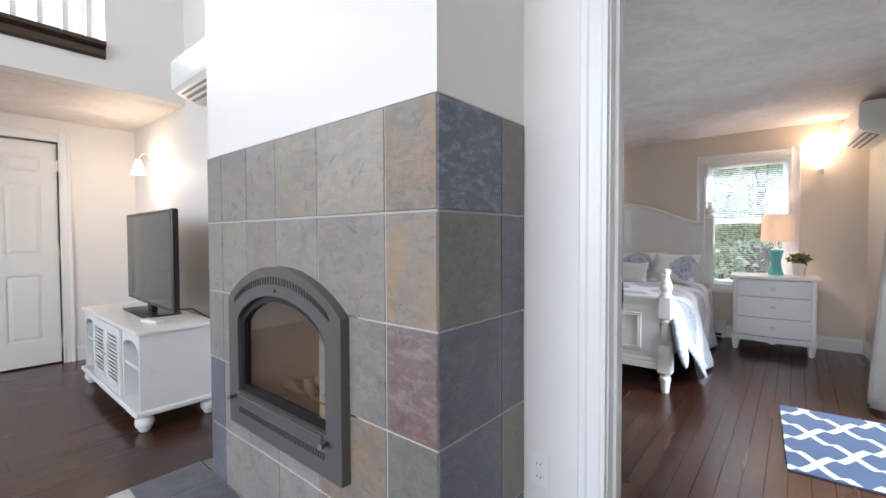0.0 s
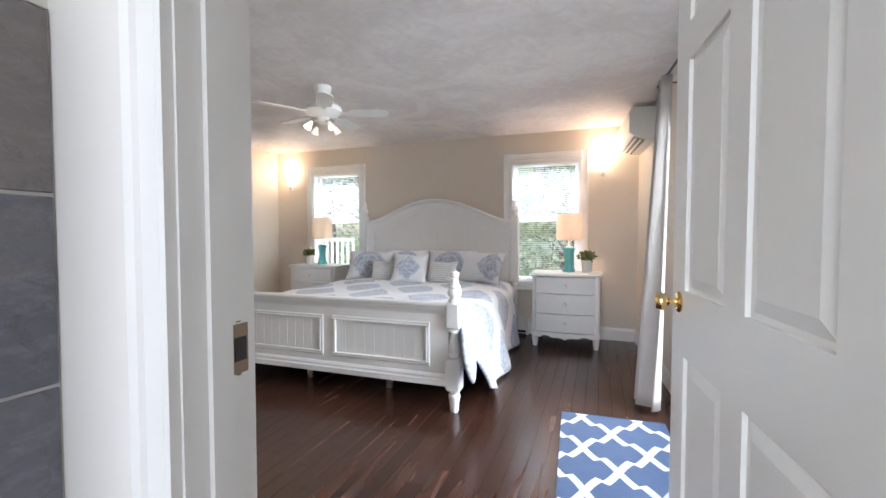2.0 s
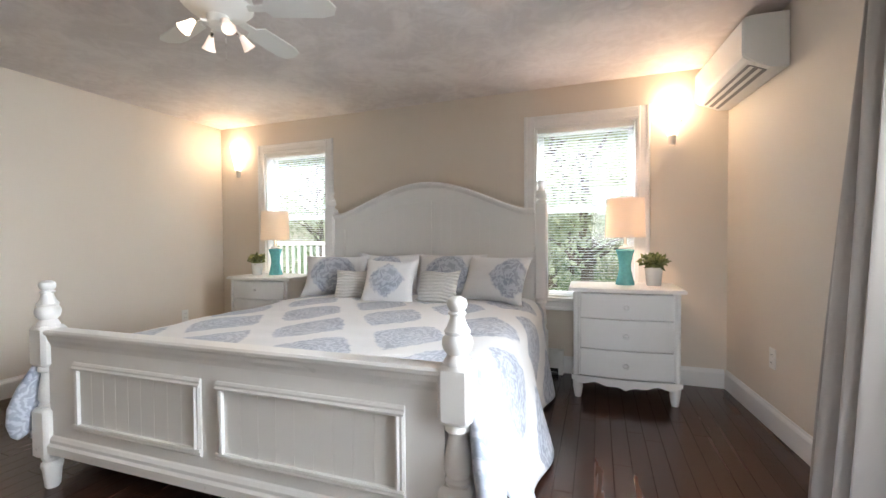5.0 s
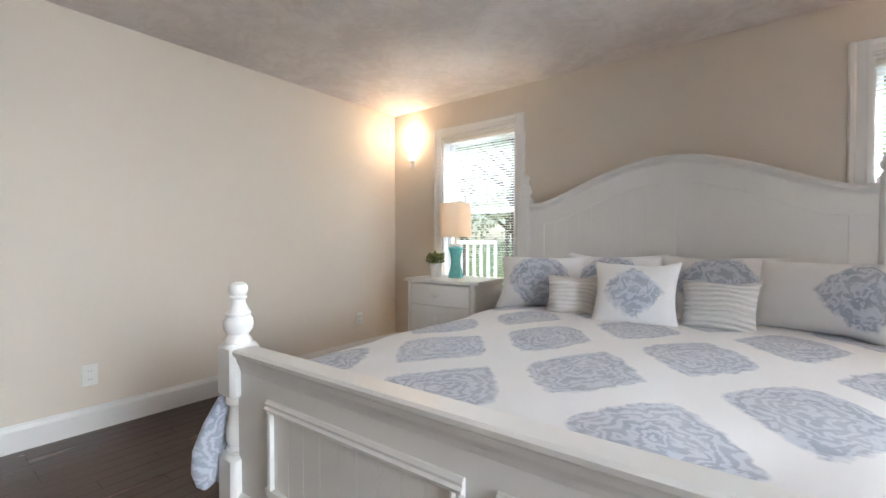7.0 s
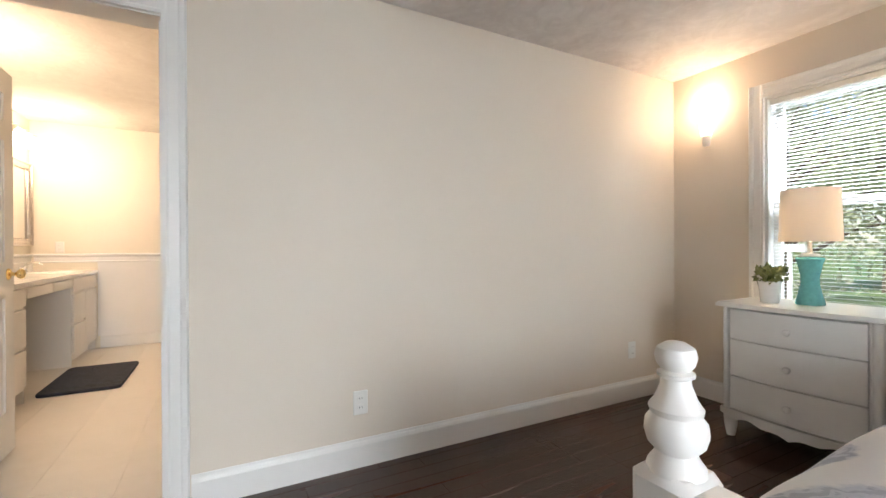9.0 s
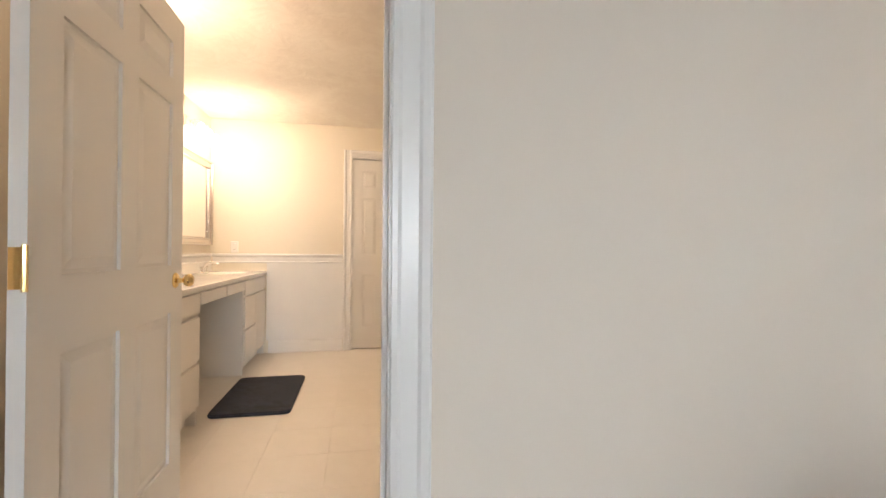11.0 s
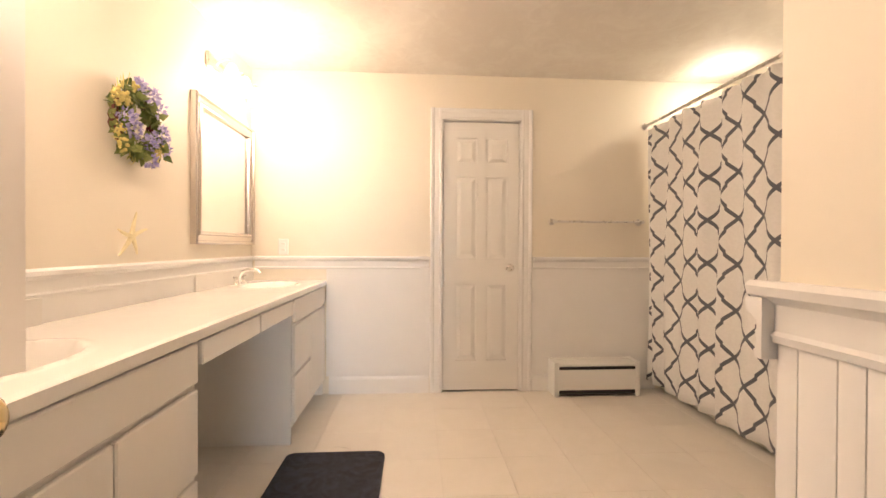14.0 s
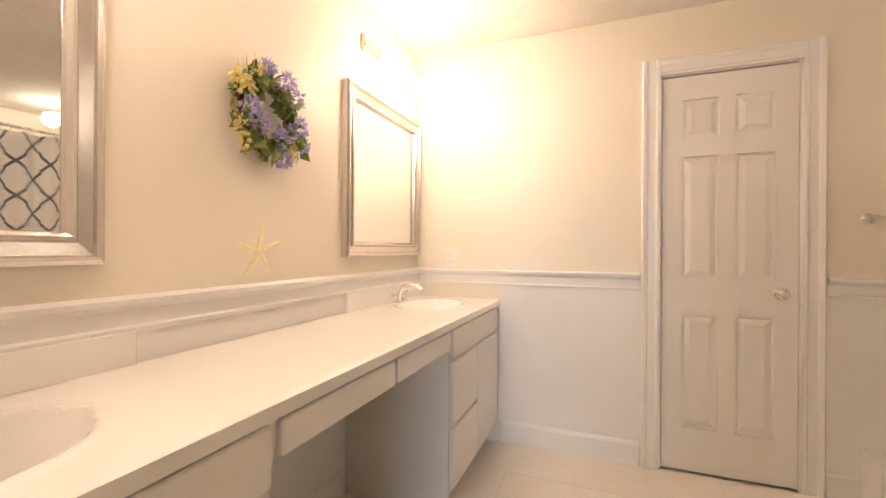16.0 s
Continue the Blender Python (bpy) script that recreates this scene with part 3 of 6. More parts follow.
baseboards("baseboard", [((-4.166, BN), (0.5, BN), (0, -1)), ((BW, 2.565), (BW, BN), (1, 0)), ((BW, BS), (BW, 1.57), (1, 0)), ((-4.17, BS), (-0.54, BS), (0, 1))], M["trim"])
baseboards("baseboard_east", [((0, -1.665), (0, 0.0), (-1, 0))], M["trim"], EAST)
baseboards("baseboard_bathroom", [((TW, 1.50), (TW, 2.235), (1, 0)), ((TW, 3.015), (TW, 3.14), (1, 0)), ((CX, CY), (-4.32, CY), (0, -1)), ((-7.07, TS), (-6.10, TS), (0, 1)), ((CX, CY), (CX, TN), (-1, 0))], M["trim"])
baseboards("baseboard_living", [((LX, 0.775), (LX, PY), (1, 0)), ((LX, PY), (-2.18, PY), (0, -1)), ((-0.72, PY), (-0.54, PY), (0, -1))], M["trim"])


def casing(name, axis, c, out, a0, a1, z1, label="white moulded door casing", z0=0.0, sill=False, m=None):
    """Trim round an opening a0..a1 up to z1 on the wall face at c, standing out to the side that out gives."""
    bm = B()

    def P(a, z):
        return (a, c, z) if axis == "x" else (c, a, z)
    o = (0, out, 0) if axis == "x" else (out, 0, 0)
    al = (1, 0, 0) if axis == "x" else (0, 1, 0)
    neg = tuple(-v for v in al)
    sweep(bm, CASE, P(a0, z0), P(a0, z1 + 0.085), o, neg)
    sweep(bm, CASE, P(a1, z0), P(a1, z1 + 0.085), o, al)
    sweep(bm, CASE, P(a0, z1), P(a1, z1), o, (0, 0, 1))
    if sill:
        sweep(bm, CASE, P(a0, z0), P(a1, z0), o, (0, 0, -1))
    return structure(name, bm, M["trim"], label, m=m)


def jamb(name, axis, c0, c1, a0, a1, z1, m=None):
    bm = B()
    for p, q in ((a0, a0 + 0.02), (a1 - 0.02, a1)):
        box(bm, *((p, q, c0, c1) if axis == "x" else (c0, c1, p, q)), 0, z1)
        s = (p + 0.02, p + 0.03) if p == a0 else (q - 0.03, q - 0.02)
        mid = (c0 + c1) / 2
        box(bm, *((*s, mid - 0.02, mid + 0.02) if axis == "x" else (mid - 0.02, mid + 0.02, *s)), 0, z1 - 0.02)
    box(bm, *((a0 + 0.02, a1 - 0.02, c0, c1) if axis == "x" else (c0, c1, a0 + 0.02, a1 - 0.02)), z1 - 0.02, z1)
    return structure(name, bm, M["trim"], "white painted door jamb", m=m)


jamb("jamb_entry", "x", PY, BS, -0.46, 0.475, 2.02)
jamb("jamb_closet", "y", TW - 0.12, TW, 2.315, 2.935, 2.05)
jamb("jamb_bath", "y", -4.305, BW, 1.66, 2.49, 2.0)
casing("trim_entry_living", "x", PY, -1, -0.445, 0.46, 2.005)
casing("trim_entry_bedroom", "x", BS, 1, -0.445, 0.46, 2.005)
casing("trim_bath_bedroom", "y", BW, 1, 1.675, 2.475, 1.985)
casing("trim_bath_inside", "y", -4.305, -1, 1.675, 2.50, 1.985)
casing("trim_closet", "y", TW, 1, 2.325, 2.925, 2.035)
casing("trim_living_door", "y", LX, 1, -0.13, 0.68, 2.01)
casing("trim_patio", "y", 0, -1, -3.53, -1.77, 2.02, m=EAST)

# beadboard, wainscot and chair rails in the bathroom
bm = B()
box(bm, CX, -4.41, CY - 0.004, CY, 0.13, 0.947)
bead = structure("wall_beadboard", bm, M["trim"], "white grooved beadboard wainscot")
x = CX
beads = {}
for wd in (0.036, 0.058):
    bm = B()
    box(bm, 0.0008, wd - 0.0008, -0.0015, 0, 0.13, 0.947, 0.0014, 2)
    beads[wd] = finish(bm, "bead_board", M["trim"], True)
while x < -4.46:
    for wd in (0.036, 0.058):
        o = new("bead_board", beads[wd])
        o.parent, o.location = bead, (x, CY - 0.004, 0)
        x += wd
bm = B()
box(bm, TW, TW + 0.006, 1.48, 2.24, 0.13, 0.92)
structure("wall_wainscot", bm, M["trim"], "white painted lower wall beside the vanity")
structure("wall_wainscot_tub", box(B(), TW, TW + 0.006, 3.01, 3.98, 0.0, 0.92), M["trim"], "white painted lower wall by the tub")
structure("wall_wainscot_vanity", box(B(), TW, -5.2, TS, TS + 0.005, 0.0, 0.92), M["trim"], "white painted lower wall behind the vanity")
structure("wall_wainscot_corner", box(B(), CX - 0.006, CX, CY, TN, 0.13, 0.92), M["trim"], "white painted lower wall past the corner")
bm = B()
for a, b, o in (((TW, 0.97), (TW, 2.235), (1, 0)), ((TW, 3.015), (TW, 3.98), (1, 0)), ((TW, TS), (-5.2, TS), (0, 1)), ((CX - 0.03, CY), (-4.405, CY), (0, -1)), ((CX, CY - 0.03), (CX, TN), (-1, 0))):
    z = 0.946 if b[0] == -4.405 else 0.92
    sweep(bm, RAIL, (*a, z), (*b, z), (*o, 0), (0, 0, 1))
structure("trim_chair_rail", bm, M["trim"], "white moulded chair rail")
# ---- doors ----


def panel_door(name, m, w, h, label, knob, knob_z=0.92, hinge=True, both=True, thin=0.035):
    """A six panel door: hinge edge at the origin, leaf along +x, thickness along y."""
    ob = thing(name, m, label, "door")
    t2 = thin / 2
    bm = B()
    st = 0.11 if w > 0.7 else 0.09
    mid = 0.10 if w > 0.7 else 0.07
    rails = [(0.0, 0.22), (0.80, 0.98), (1.60, 1.70), (h - 0.12, h)]
    for x0, x1 in ((0, st), (w / 2 - mid / 2, w / 2 + mid / 2), (w - st, w)):
        box(bm, x0, x1, -t2, t2, 0, h)
    for z0, z1 in rails:
        for x0, x1 in ((st, w / 2 - mid / 2), (w / 2 + mid / 2, w - st)):
            box(bm, x0, x1, -t2, t2, z0, z1)
    part("leaf", bm, M["door"], ob)
    for (za, zb) in ((0.22, 0.80), (0.98, 1.60), (1.70, h - 0.12)):
        for x0, x1 in ((st, w / 2 - mid / 2), (w / 2 + mid / 2, w - st)):
            bm = B()
            lo, hi = t2 - 0.010, t2 - 0.002
            rings = []
            for y, e in ((-hi, 0.04), (-lo, 0.012), (-lo, 0.0), (lo, 0.0), (lo, 0.012), (hi, 0.04)):
                rings.append([bm.verts.new((x, y, z)) for x, z in ((x0 + e, za + e), (x1 - e, za + e), (x1 - e, zb - e), (x0 + e, zb - e))])
            for a, b in zip(rings, rings[1:]):
                for i in range(4):
                    bm.faces.new((a[i], a[(i + 1) % 4], b[(i + 1) % 4], b[i]))
            bm.faces.new(rings[0]), bm.faces.new(rings[-1])
            part("panel", bm, M["door"], ob)
    for s in (-1, 1) if both else (knob,):
        bm = B()
        lathe(bm, [(0.034, 0), (0.034, 0.004), (0.028, 0.010), (0.013, 0.014), (0.010, 0.03), (0.013, 0.036), (0.024, 0.042), (0.029, 0.054), (0.028, 0.064), (0.020, 0.072), (0.006, 0.075)], 20)
        mm = M["brass"] if w > 0.7 else M["nickel"]
        k = part("door_knob", bm, mm, ob, "round polished brass knob" if w > 0.7 else "round brushed nickel knob", True)
        k.matrix_basis = pose(w - 0.07, s * t2, knob_z, -90 * s) @ Matrix.Scale(0.88, 4)
    if hinge:
        for z in (0.2, 1.0, h - 0.2):
            bm = B()
            box(bm, -0.002, 0.0, -t2 + 0.002, t2 - 0.002, z - 0.045, z + 0.045)
            lathe(bm, [(0.006, -0.05), (0.006, 0.05)], 8, (-0.006, knob * t2, z))
            part("hinge", bm, M["brass"], ob, "brass butt hinge")
    return ob


ang = math.degrees(math.atan2(2.225 - 1.39, 0.355 - 0.445))
panel_door("door_entry", pose(0.445, 1.39, 0.012, 0, 0, ang), 0.84, 1.98, "white six-panel door with brass knob, open into the bedroom", 1, 0.945)
ang = math.degrees(math.atan2(-0.02, -0.85))
panel_door("door_bathroom", pose(-4.36, 1.70, 0.012, 0, 0, ang), 0.85, 1.96, "white six-panel door with brass knob, open into the bathroom", -1)
panel_door("door_closet", pose(TW - 0.022, 2.338, 0.012, 0, 0, 90), 0.574, 2.01, "white six-panel closet door with nickel knob, shut", -1, 0.92, False, False)
panel_door("door_living", pose(LX - 0.04, 0.67, 0.015, 0, 0, -90), 0.79, 1.98, "white six-panel living room door, shut", 1, 0.92, True, False)
bm = B()
box(bm, -0.003, 0.0, -0.018, 0.018, -0.042, 0.042, 0.001)
for z in (-0.045, 0.045):
    lathe(bm, [(0.005, 0), (0.005, 0.002)], 8, (0.002, 0, z))
sp = thing("strike_plate", pose(-0.439, 1.362, 0.955, 0, 0, 180), "worn brass strike plate on the entry jamb", "door hardware")
part("plate", bm, M["bronze"], sp)
bm = B()
box(bm, 0.0, 0.002, -0.012, 0.012, -0.02, 0.02)
part("latch_hole", bm, M["dark"], sp).location = (-0.005, 0, 0)
sp2 = copy_thing(sp, pose(-4.284, 2.469, 0.925, 0, 0, 90))
tagged(sp2, "worn bronze strike plate on the bathroom jamb")

# ---- windows ----


def window(name, x0, x1, z0, z1, label):
    y = BN
    bm = B()
    box(bm, x0, x0 + 0.02, y + 0.002, y + 0.13, z0, z1), box(bm, x1 - 0.02, x1, y + 0.002, y + 0.13, z0, z1)
    box(bm, x0 + 0.02, x1 - 0.02, y + 0.002, y + 0.13, z1 - 0.02, z1), box(bm, x0 + 0.02, x1 - 0.02, y - 0.03, y + 0.13, z0, z0 + 0.02)
    w = structure(name, bm, M["trim"], label)
    zm = (z0 + z1) / 2 + 0.03
    for k, (a, b, yy) in enumerate(((z0 + 0.02, zm + 0.02, y + 0.07), (zm - 0.02, z1 - 0.02, y + 0.10))):
        bm = B()
        p, q = x0 + 0.02, x1 - 0.02
        f = 0.045
        box(bm, p, p + f, yy, yy + 0.028, a, b, 0.003), box(bm, q - f, q, yy, yy + 0.028, a, b, 0.003)
        box(bm, p + f, q - f, yy, yy + 0.028, a, a + f, 0.003), box(bm, p + f, q - f, yy, yy + 0.028, b - f, b, 0.003)
        part("sash", bm, M["plastic"], w)
        bm = B()
        box(bm, p + f, q - f, yy + 0.012, yy + 0.016, a + f, b - f)
        g = part("window_pane", bm, M["pane"], w, "clear glass pane")
        g.visible_shadow = False
    bm = B()
    xm = (x0 + x1) / 2
    box(bm, xm - 0.03, xm + 0.03, y + 0.052, y + 0.07, zm + 0.02, zm + 0.032, 0.003)
    part("sash_lock", bm, M["nickel"], w)
    casing(name.replace("window", "trim_window"), "x", BN, -1, x0 + 0.005, x1 - 0.005, z1 - 0.005, "white moulded window casing", z0 + 0.005, True)
    # blind
    bl = thing("window_blind", pose(0, 0, 0), "white slatted blind lowered over the window", "blind", "blinds at the bedroom windows")
    bm = B()
    box(bm, x0 + 0.025, x1 - 0.025, y + 0.012, y + 0.045, z1 - 0.055, z1 - 0.022, 0.003)
    part("head_rail", bm, M["plastic"], bl)
    bm = B()
    box(bm, x0 + 0.03, x1 - 0.03, y + 0.018, y + 0.042, z0 + 0.025, z0 + 0.04, 0.003)
    part("bottom_rail", bm, M["plastic"], bl)
    for x in (x0 + 0.12, x1 - 0.12):
        bm = B()
        tube(bm, [(x, y + 0.03, z0 + 0.04), (x, y + 0.03, z1 - 0.055)], 0.0012, 5)
        part("ladder_cord", bm, M["plastic"], bl)
    bm = B()
    hw, n = (x1 - x0) / 2 - 0.03, 4
    rows = [[bm.verts.new((sx, 0.0125 * (2 * i / n - 1), 0.0022 * (1 - (2 * i / n - 1) ** 2))) for sx in (-hw, hw)] for i in range(n + 1)]
    for a, b in zip(rows, rows[1:]):
        bm.faces.new((a[0], a[1], b[1], b[0]))
    me = finish(bm, "slat", M["blind"], True)
    z = z0 + 0.055
    zm_open = zm
    while z < z1 - 0.07:
        s = new("slat", me)
        s.parent = bl
        s.matrix_basis = pose((x0 + x1) / 2, y + 0.03, z, -6)
        z += 0.0215
    return w


window("window_1", -0.83, -0.06, 0.58, 1.98, "white double-hung window beside the bed, full of leafy daylight")
window("window_2", -3.59, -2.83, 0.58, 1.98, "white double-hung window near the corner, full of leafy daylight")

# patio door, in the east wall's own frame
w = structure("window_patio_door", sweep(B(), [(0, 0), (0.13, 0), (0.13, 0.05), (0, 0.05)], (0.01, -3.530, 0.03), (0.01, -1.770, 0.03), (1, 0, 0), (0, 0, 1)), M["wood"], "sliding glass patio door with a golden pine frame", m=EAST)
for y0, y1 in ((-3.530, -3.450), (-1.850, -1.770)):
    bm = B()
    box(bm, 0.0, 0.14, y0, y1, 0.08, 2.02, 0.004)
    part("door_frame_side", bm, M["wood"], w)
bm = B()
box(bm, 0.0, 0.14, -3.450, -1.850, 1.94, 2.02, 0.004)
part("door_frame_head", bm, M["wood"], w)
for y0, y1, xx in ((-2.690, -1.850, 0.04), (-3.450, -2.630, 0.085)):
    bm = B()
    for q in ((y0, y0 + 0.07, 0.08, 1.94), (y1 - 0.07, y1, 0.08, 1.94), (y0 + 0.07, y1 - 0.07, 0.08, 0.19), (y0 + 0.07, y1 - 0.07, 1.86, 1.94)):
        box(bm, xx, xx + 0.035, *q, 0.004)
    part("sliding_sash", bm, M["plastic"], w)
    bm = B()
    box(bm, xx + 0.015, xx + 0.021, y0 + 0.07, y1 - 0.07, 0.19, 1.86)
    part("window_pane", bm, M["pane"], w, "clear glass pane").visible_shadow = False
bm = B()
box(bm, 0.015, 0.04, -1.890, -1.860, 0.95, 1.15, 0.006)
box(bm, 0.0, 0.02, -1.885, -1.865, 0.98, 1.12, 0.005)
part("door_handle", bm, M["plastic"], w, "white pull handle")

# ---- bed ----
BED = pose(-1.665, 3.335, 0, 0, 0, 1.3)   # foot centre; the bed runs to +y


def post_shape(top, blocks):
    """A turned post with square blocks; blocks: (z0, z1)."""
    bm = B()
    w = 0.05
    for z0, z1 in blocks:
        box(bm, -w, w, -w, w, z0, z1, 0.014)
    lathe(bm, [(0.022, 0), (0.028, 0.01), (0.034, 0.08), (0.040, 0.10), (0.038, 0.112), (0.030, 0.12), (0.036, 0.132), (0.036, 0.15)], 20)
    if len(blocks) > 1:
        z0, z1 = blocks[0][1], blocks[1][0]
        h = z1 - z0
        lathe(bm, [(0.040, -0.005), (0.043, h * .06), (0.036, h * .12), (0.044, h * .22), (0.041, h * .45), (0.030, h * .78), (0.031, h * .84), (0.042, h * .88), (0.042, h * .95), (0.034, h + .005)], 20, (0, 0, z0), (0.94, 0.94, 1))
    b = blocks[-1][1]
    f = (top - b) / 0.21
    lathe(bm, [(0.048, -0.004), (0.046, .006 * f), (0.036, .02 * f), (0.033, .028 * f), (0.046, .042 * f), (0.051, .06 * f), (0.049, .078 * f), (0.040, .09 * f), (0.043, .096 * f),
               (0.044, .101 * f), (0.034, .115 * f), (0.025, .138 * f), (0.024, .15 * f), (0.030, .153 * f), (0.030, .159 * f), (0.022, .163 * f), (0.030, .172 * f), (0.034, .186 * f), (0.030, .2 * f), (0.016, .209 * f), (0.002, .21 * f)], 20, (0, 0, b), (0.9, 0.9, 1))
    return bm


bed = thing("bed", BED, "white painted wooden panel bed with turned posts and an arched headboard", "bed")
foot_me = finish(post_shape(0.91, [(0.14, 0.36), (0.54, 0.715)]), "bed_post", M["furn"], True)
head_me = finish(post_shape(1.535, [(0.14, 0.36), (0.60, 1.36)]), "bed_post", M["furn"], True)
for x, y, me in ((-0.935, 0, foot_me), (0.935, 0, foot_me), (-0.955, 2.20, head_me), (0.955, 2.20, head_me)):
    p = new("bed_post", me)
    p.parent, p.location = bed, (x, y, 0)
# footboard
bm = B()
box(bm, -0.9, 0.9, -0.02, 0.02, 0.17, 0.66)
fb = part("footboard", bm, M["furn"], bed)
bm = B()
CAPP = [(-0.026, 0.703), (0.038, 0.703), (0.044, 0.695), (0.042, 0.683), (0.036, 0.676), (0.032, 0.660), (0.025, 0.645), (0.020, 0.628), (-0.020, 0.628), (-0.022, 0.676), (-0.030, 0.683), (-0.032, 0.695)]
sweep(bm, CAPP, (-0.9, 0, 0), (0.9, 0, 0), (0, -1, 0), (0, 0, 1))
part("top_rail", bm, M["furn"], fb)
bm = B()
sweep(bm, [(0.018, 0.17), (0.040, 0.17), (0.042, 0.205), (0.034, 0.215), (0.034, 0.228), (0.026, 0.24), (0.018, 0.246)], (-0.9, 0, 0), (0.9, 0, 0), (0, -1, 0), (0, 0, 1))
part("bottom_moulding", bm, M["furn"], fb)
for xa, xb in ((-0.70, -0.065), (0.07, 0.745)):
    bm = B()
    pr = [(0, 0), (0.014, 0.0), (0.016, 0.008), (0.010, 0.014), (0.012, 0.022), (0.006, 0.03), (0, 0.03)]
    for a, b, up in (((xa, 0.318), (xb, 0.318), (0, 0, -1)), ((xa, 0.545), (xb, 0.545), (0, 0, 1))):
        sweep(bm, pr, (a[0] - .03, -0.02, a[1]), (b[0] + .03, -0.02, b[1]), (0, -1, 0), up)
    for xx, up in ((xa, (-1, 0, 0)), (xb, (1, 0, 0))):
        sweep(bm, pr, (xx, -0.02, 0.318), (xx, -0.02, 0.545), (0, -1, 0), up)
    part("panel_moulding", bm, M["furn"], fb)
    n = 9
    for i in range(n):
        bm = B()
        s = (xb - xa) / n
        box(bm, xa + i * s + 0.0006, xa + (i + 1) * s - 0.0006, -0.0212, -0.02, 0.318, 0.545)
        part("board", bm, M["furn"], fb)


def arch(x, side, top, w=0.90):
    """Height of the headboard's ogee top at x."""
    k = min(1, abs(x) / w)
    s = 0.5 + 0.5 * math.cos(math.pi * min(1, k / 0.92))
    return side + (top - side) * s ** 0.65


bm = B()
N = 48
prism(bm, [(-0.905, 0.50), (0.905, 0.50)] + [(0.905 - 1.81 * i / N, arch(0.905 - 1.81 * i / N, 1.30, 1.545)) for i in range(N + 1)], 2.185, 2.215)
hb = part("headboard", bm, M["furn"], bed)
bm = B()
xs = [-0.905 + 1.81 * i / N for i in range(N + 1)]
PR = [(0, -0.035), (0.016, -0.035), (0.022, -0.022), (0.040, -0.012), (0.044, 0.004), (0.030, 0.018), (-0.030, 0.018), (-0.030, -0.035)]
rings = [[bm.verts.new((x, 2.185 - p, arch(x, 1.30, 1.545) + q)) for p, q in PR] for x in xs]
for a, b in zip(rings, rings[1:]):
    for i in range(len(PR)):
        bm.faces.new((a[i], a[(i + 1) % len(PR)], b[(i + 1) % len(PR)], b[i]))
bm.faces.new(rings[0]), bm.faces.new(rings[-1][::-1])
part("crown_moulding", bm, M["furn"], hb, smooth=True)


def band(xa, xb, lo, hi, y0, y1):
    """A board between two curves."""
    bm = B()
    n = 30
    x = [xa + (xb - xa) * i / n for i in range(n + 1)]
    return prism(bm, [(v, lo(v)) for v in x] + [(v, hi(v)) for v in reversed(x)], y0, y1)


part("arched_rail", band(-0.905, 0.905, lambda v: arch(v, 1.17, 1.40, 0.82), lambda v: arch(v, 1.29, 1.53), 2.172, 2.185), M["furn"], hb)
for xa, xb in ((-0.905, -0.80), (0.80, 0.905), (-0.045, 0.045)):
    part("stile", band(xa, xb, lambda v: 0.52, lambda v: arch(v, 1.17, 1.40, 0.82) - 0.0005, 2.172, 2.185), M["furn"], hb)
for xa, xb in ((-0.80, -0.045), (0.045, 0.80)):
    for i in range(9):
        s = (xb - xa) / 9
        a = xa + i * s
        part("board", band(a + 0.0003, a + s - 0.0003, lambda v: 0.52, lambda v: arch(v, 1.17, 1.40, 0.82) - 0.001, 2.1835, 2.185), M["furn"], hb)
for s in (-1, 1):
    bm = B()
    box(bm, s * 0.915 - 0.018, s * 0.915 + 0.018, 0.05, 2.15, 0.20, 0.38, 0.004)
    part("side_rail", bm, M["furn"], bed)
for x in (-0.35, 0.35):
    for y in (0.25, 1.3):
        bm = B()
        box(bm, x - 0.02, x + 0.02, y - 0.02, y + 0.02, 0.0, 0.2, 0.003)
        part("support_leg", bm, M["nickel"], bed, "slim grey support leg")
bm = B()
box(bm, -0.89, 0.89, 0.06, 2.14, 0.2, 0.24)
part("slat_deck", bm, M["sheet"], bed)
bm = B()
box(bm, -0.88, 0.88, 0.07, 2.13, 0.24, 0.585, 0.05, 3)
mt = thing("mattress", BED, "thick white mattress on the white bed", "mattress")
part("mattress_body", bm, M["sheet"], mt, smooth=True)

# comforter: sheet laid over the mattress, hanging over both sides
cf = thing("comforter", BED, "white comforter with grey-blue damask medallions spread on the bed", "bedding")
bm = B()
uvl = bm.loops.layers.uv.new("UVMap")
NU, NV = 110, 90
HALF = 1.38


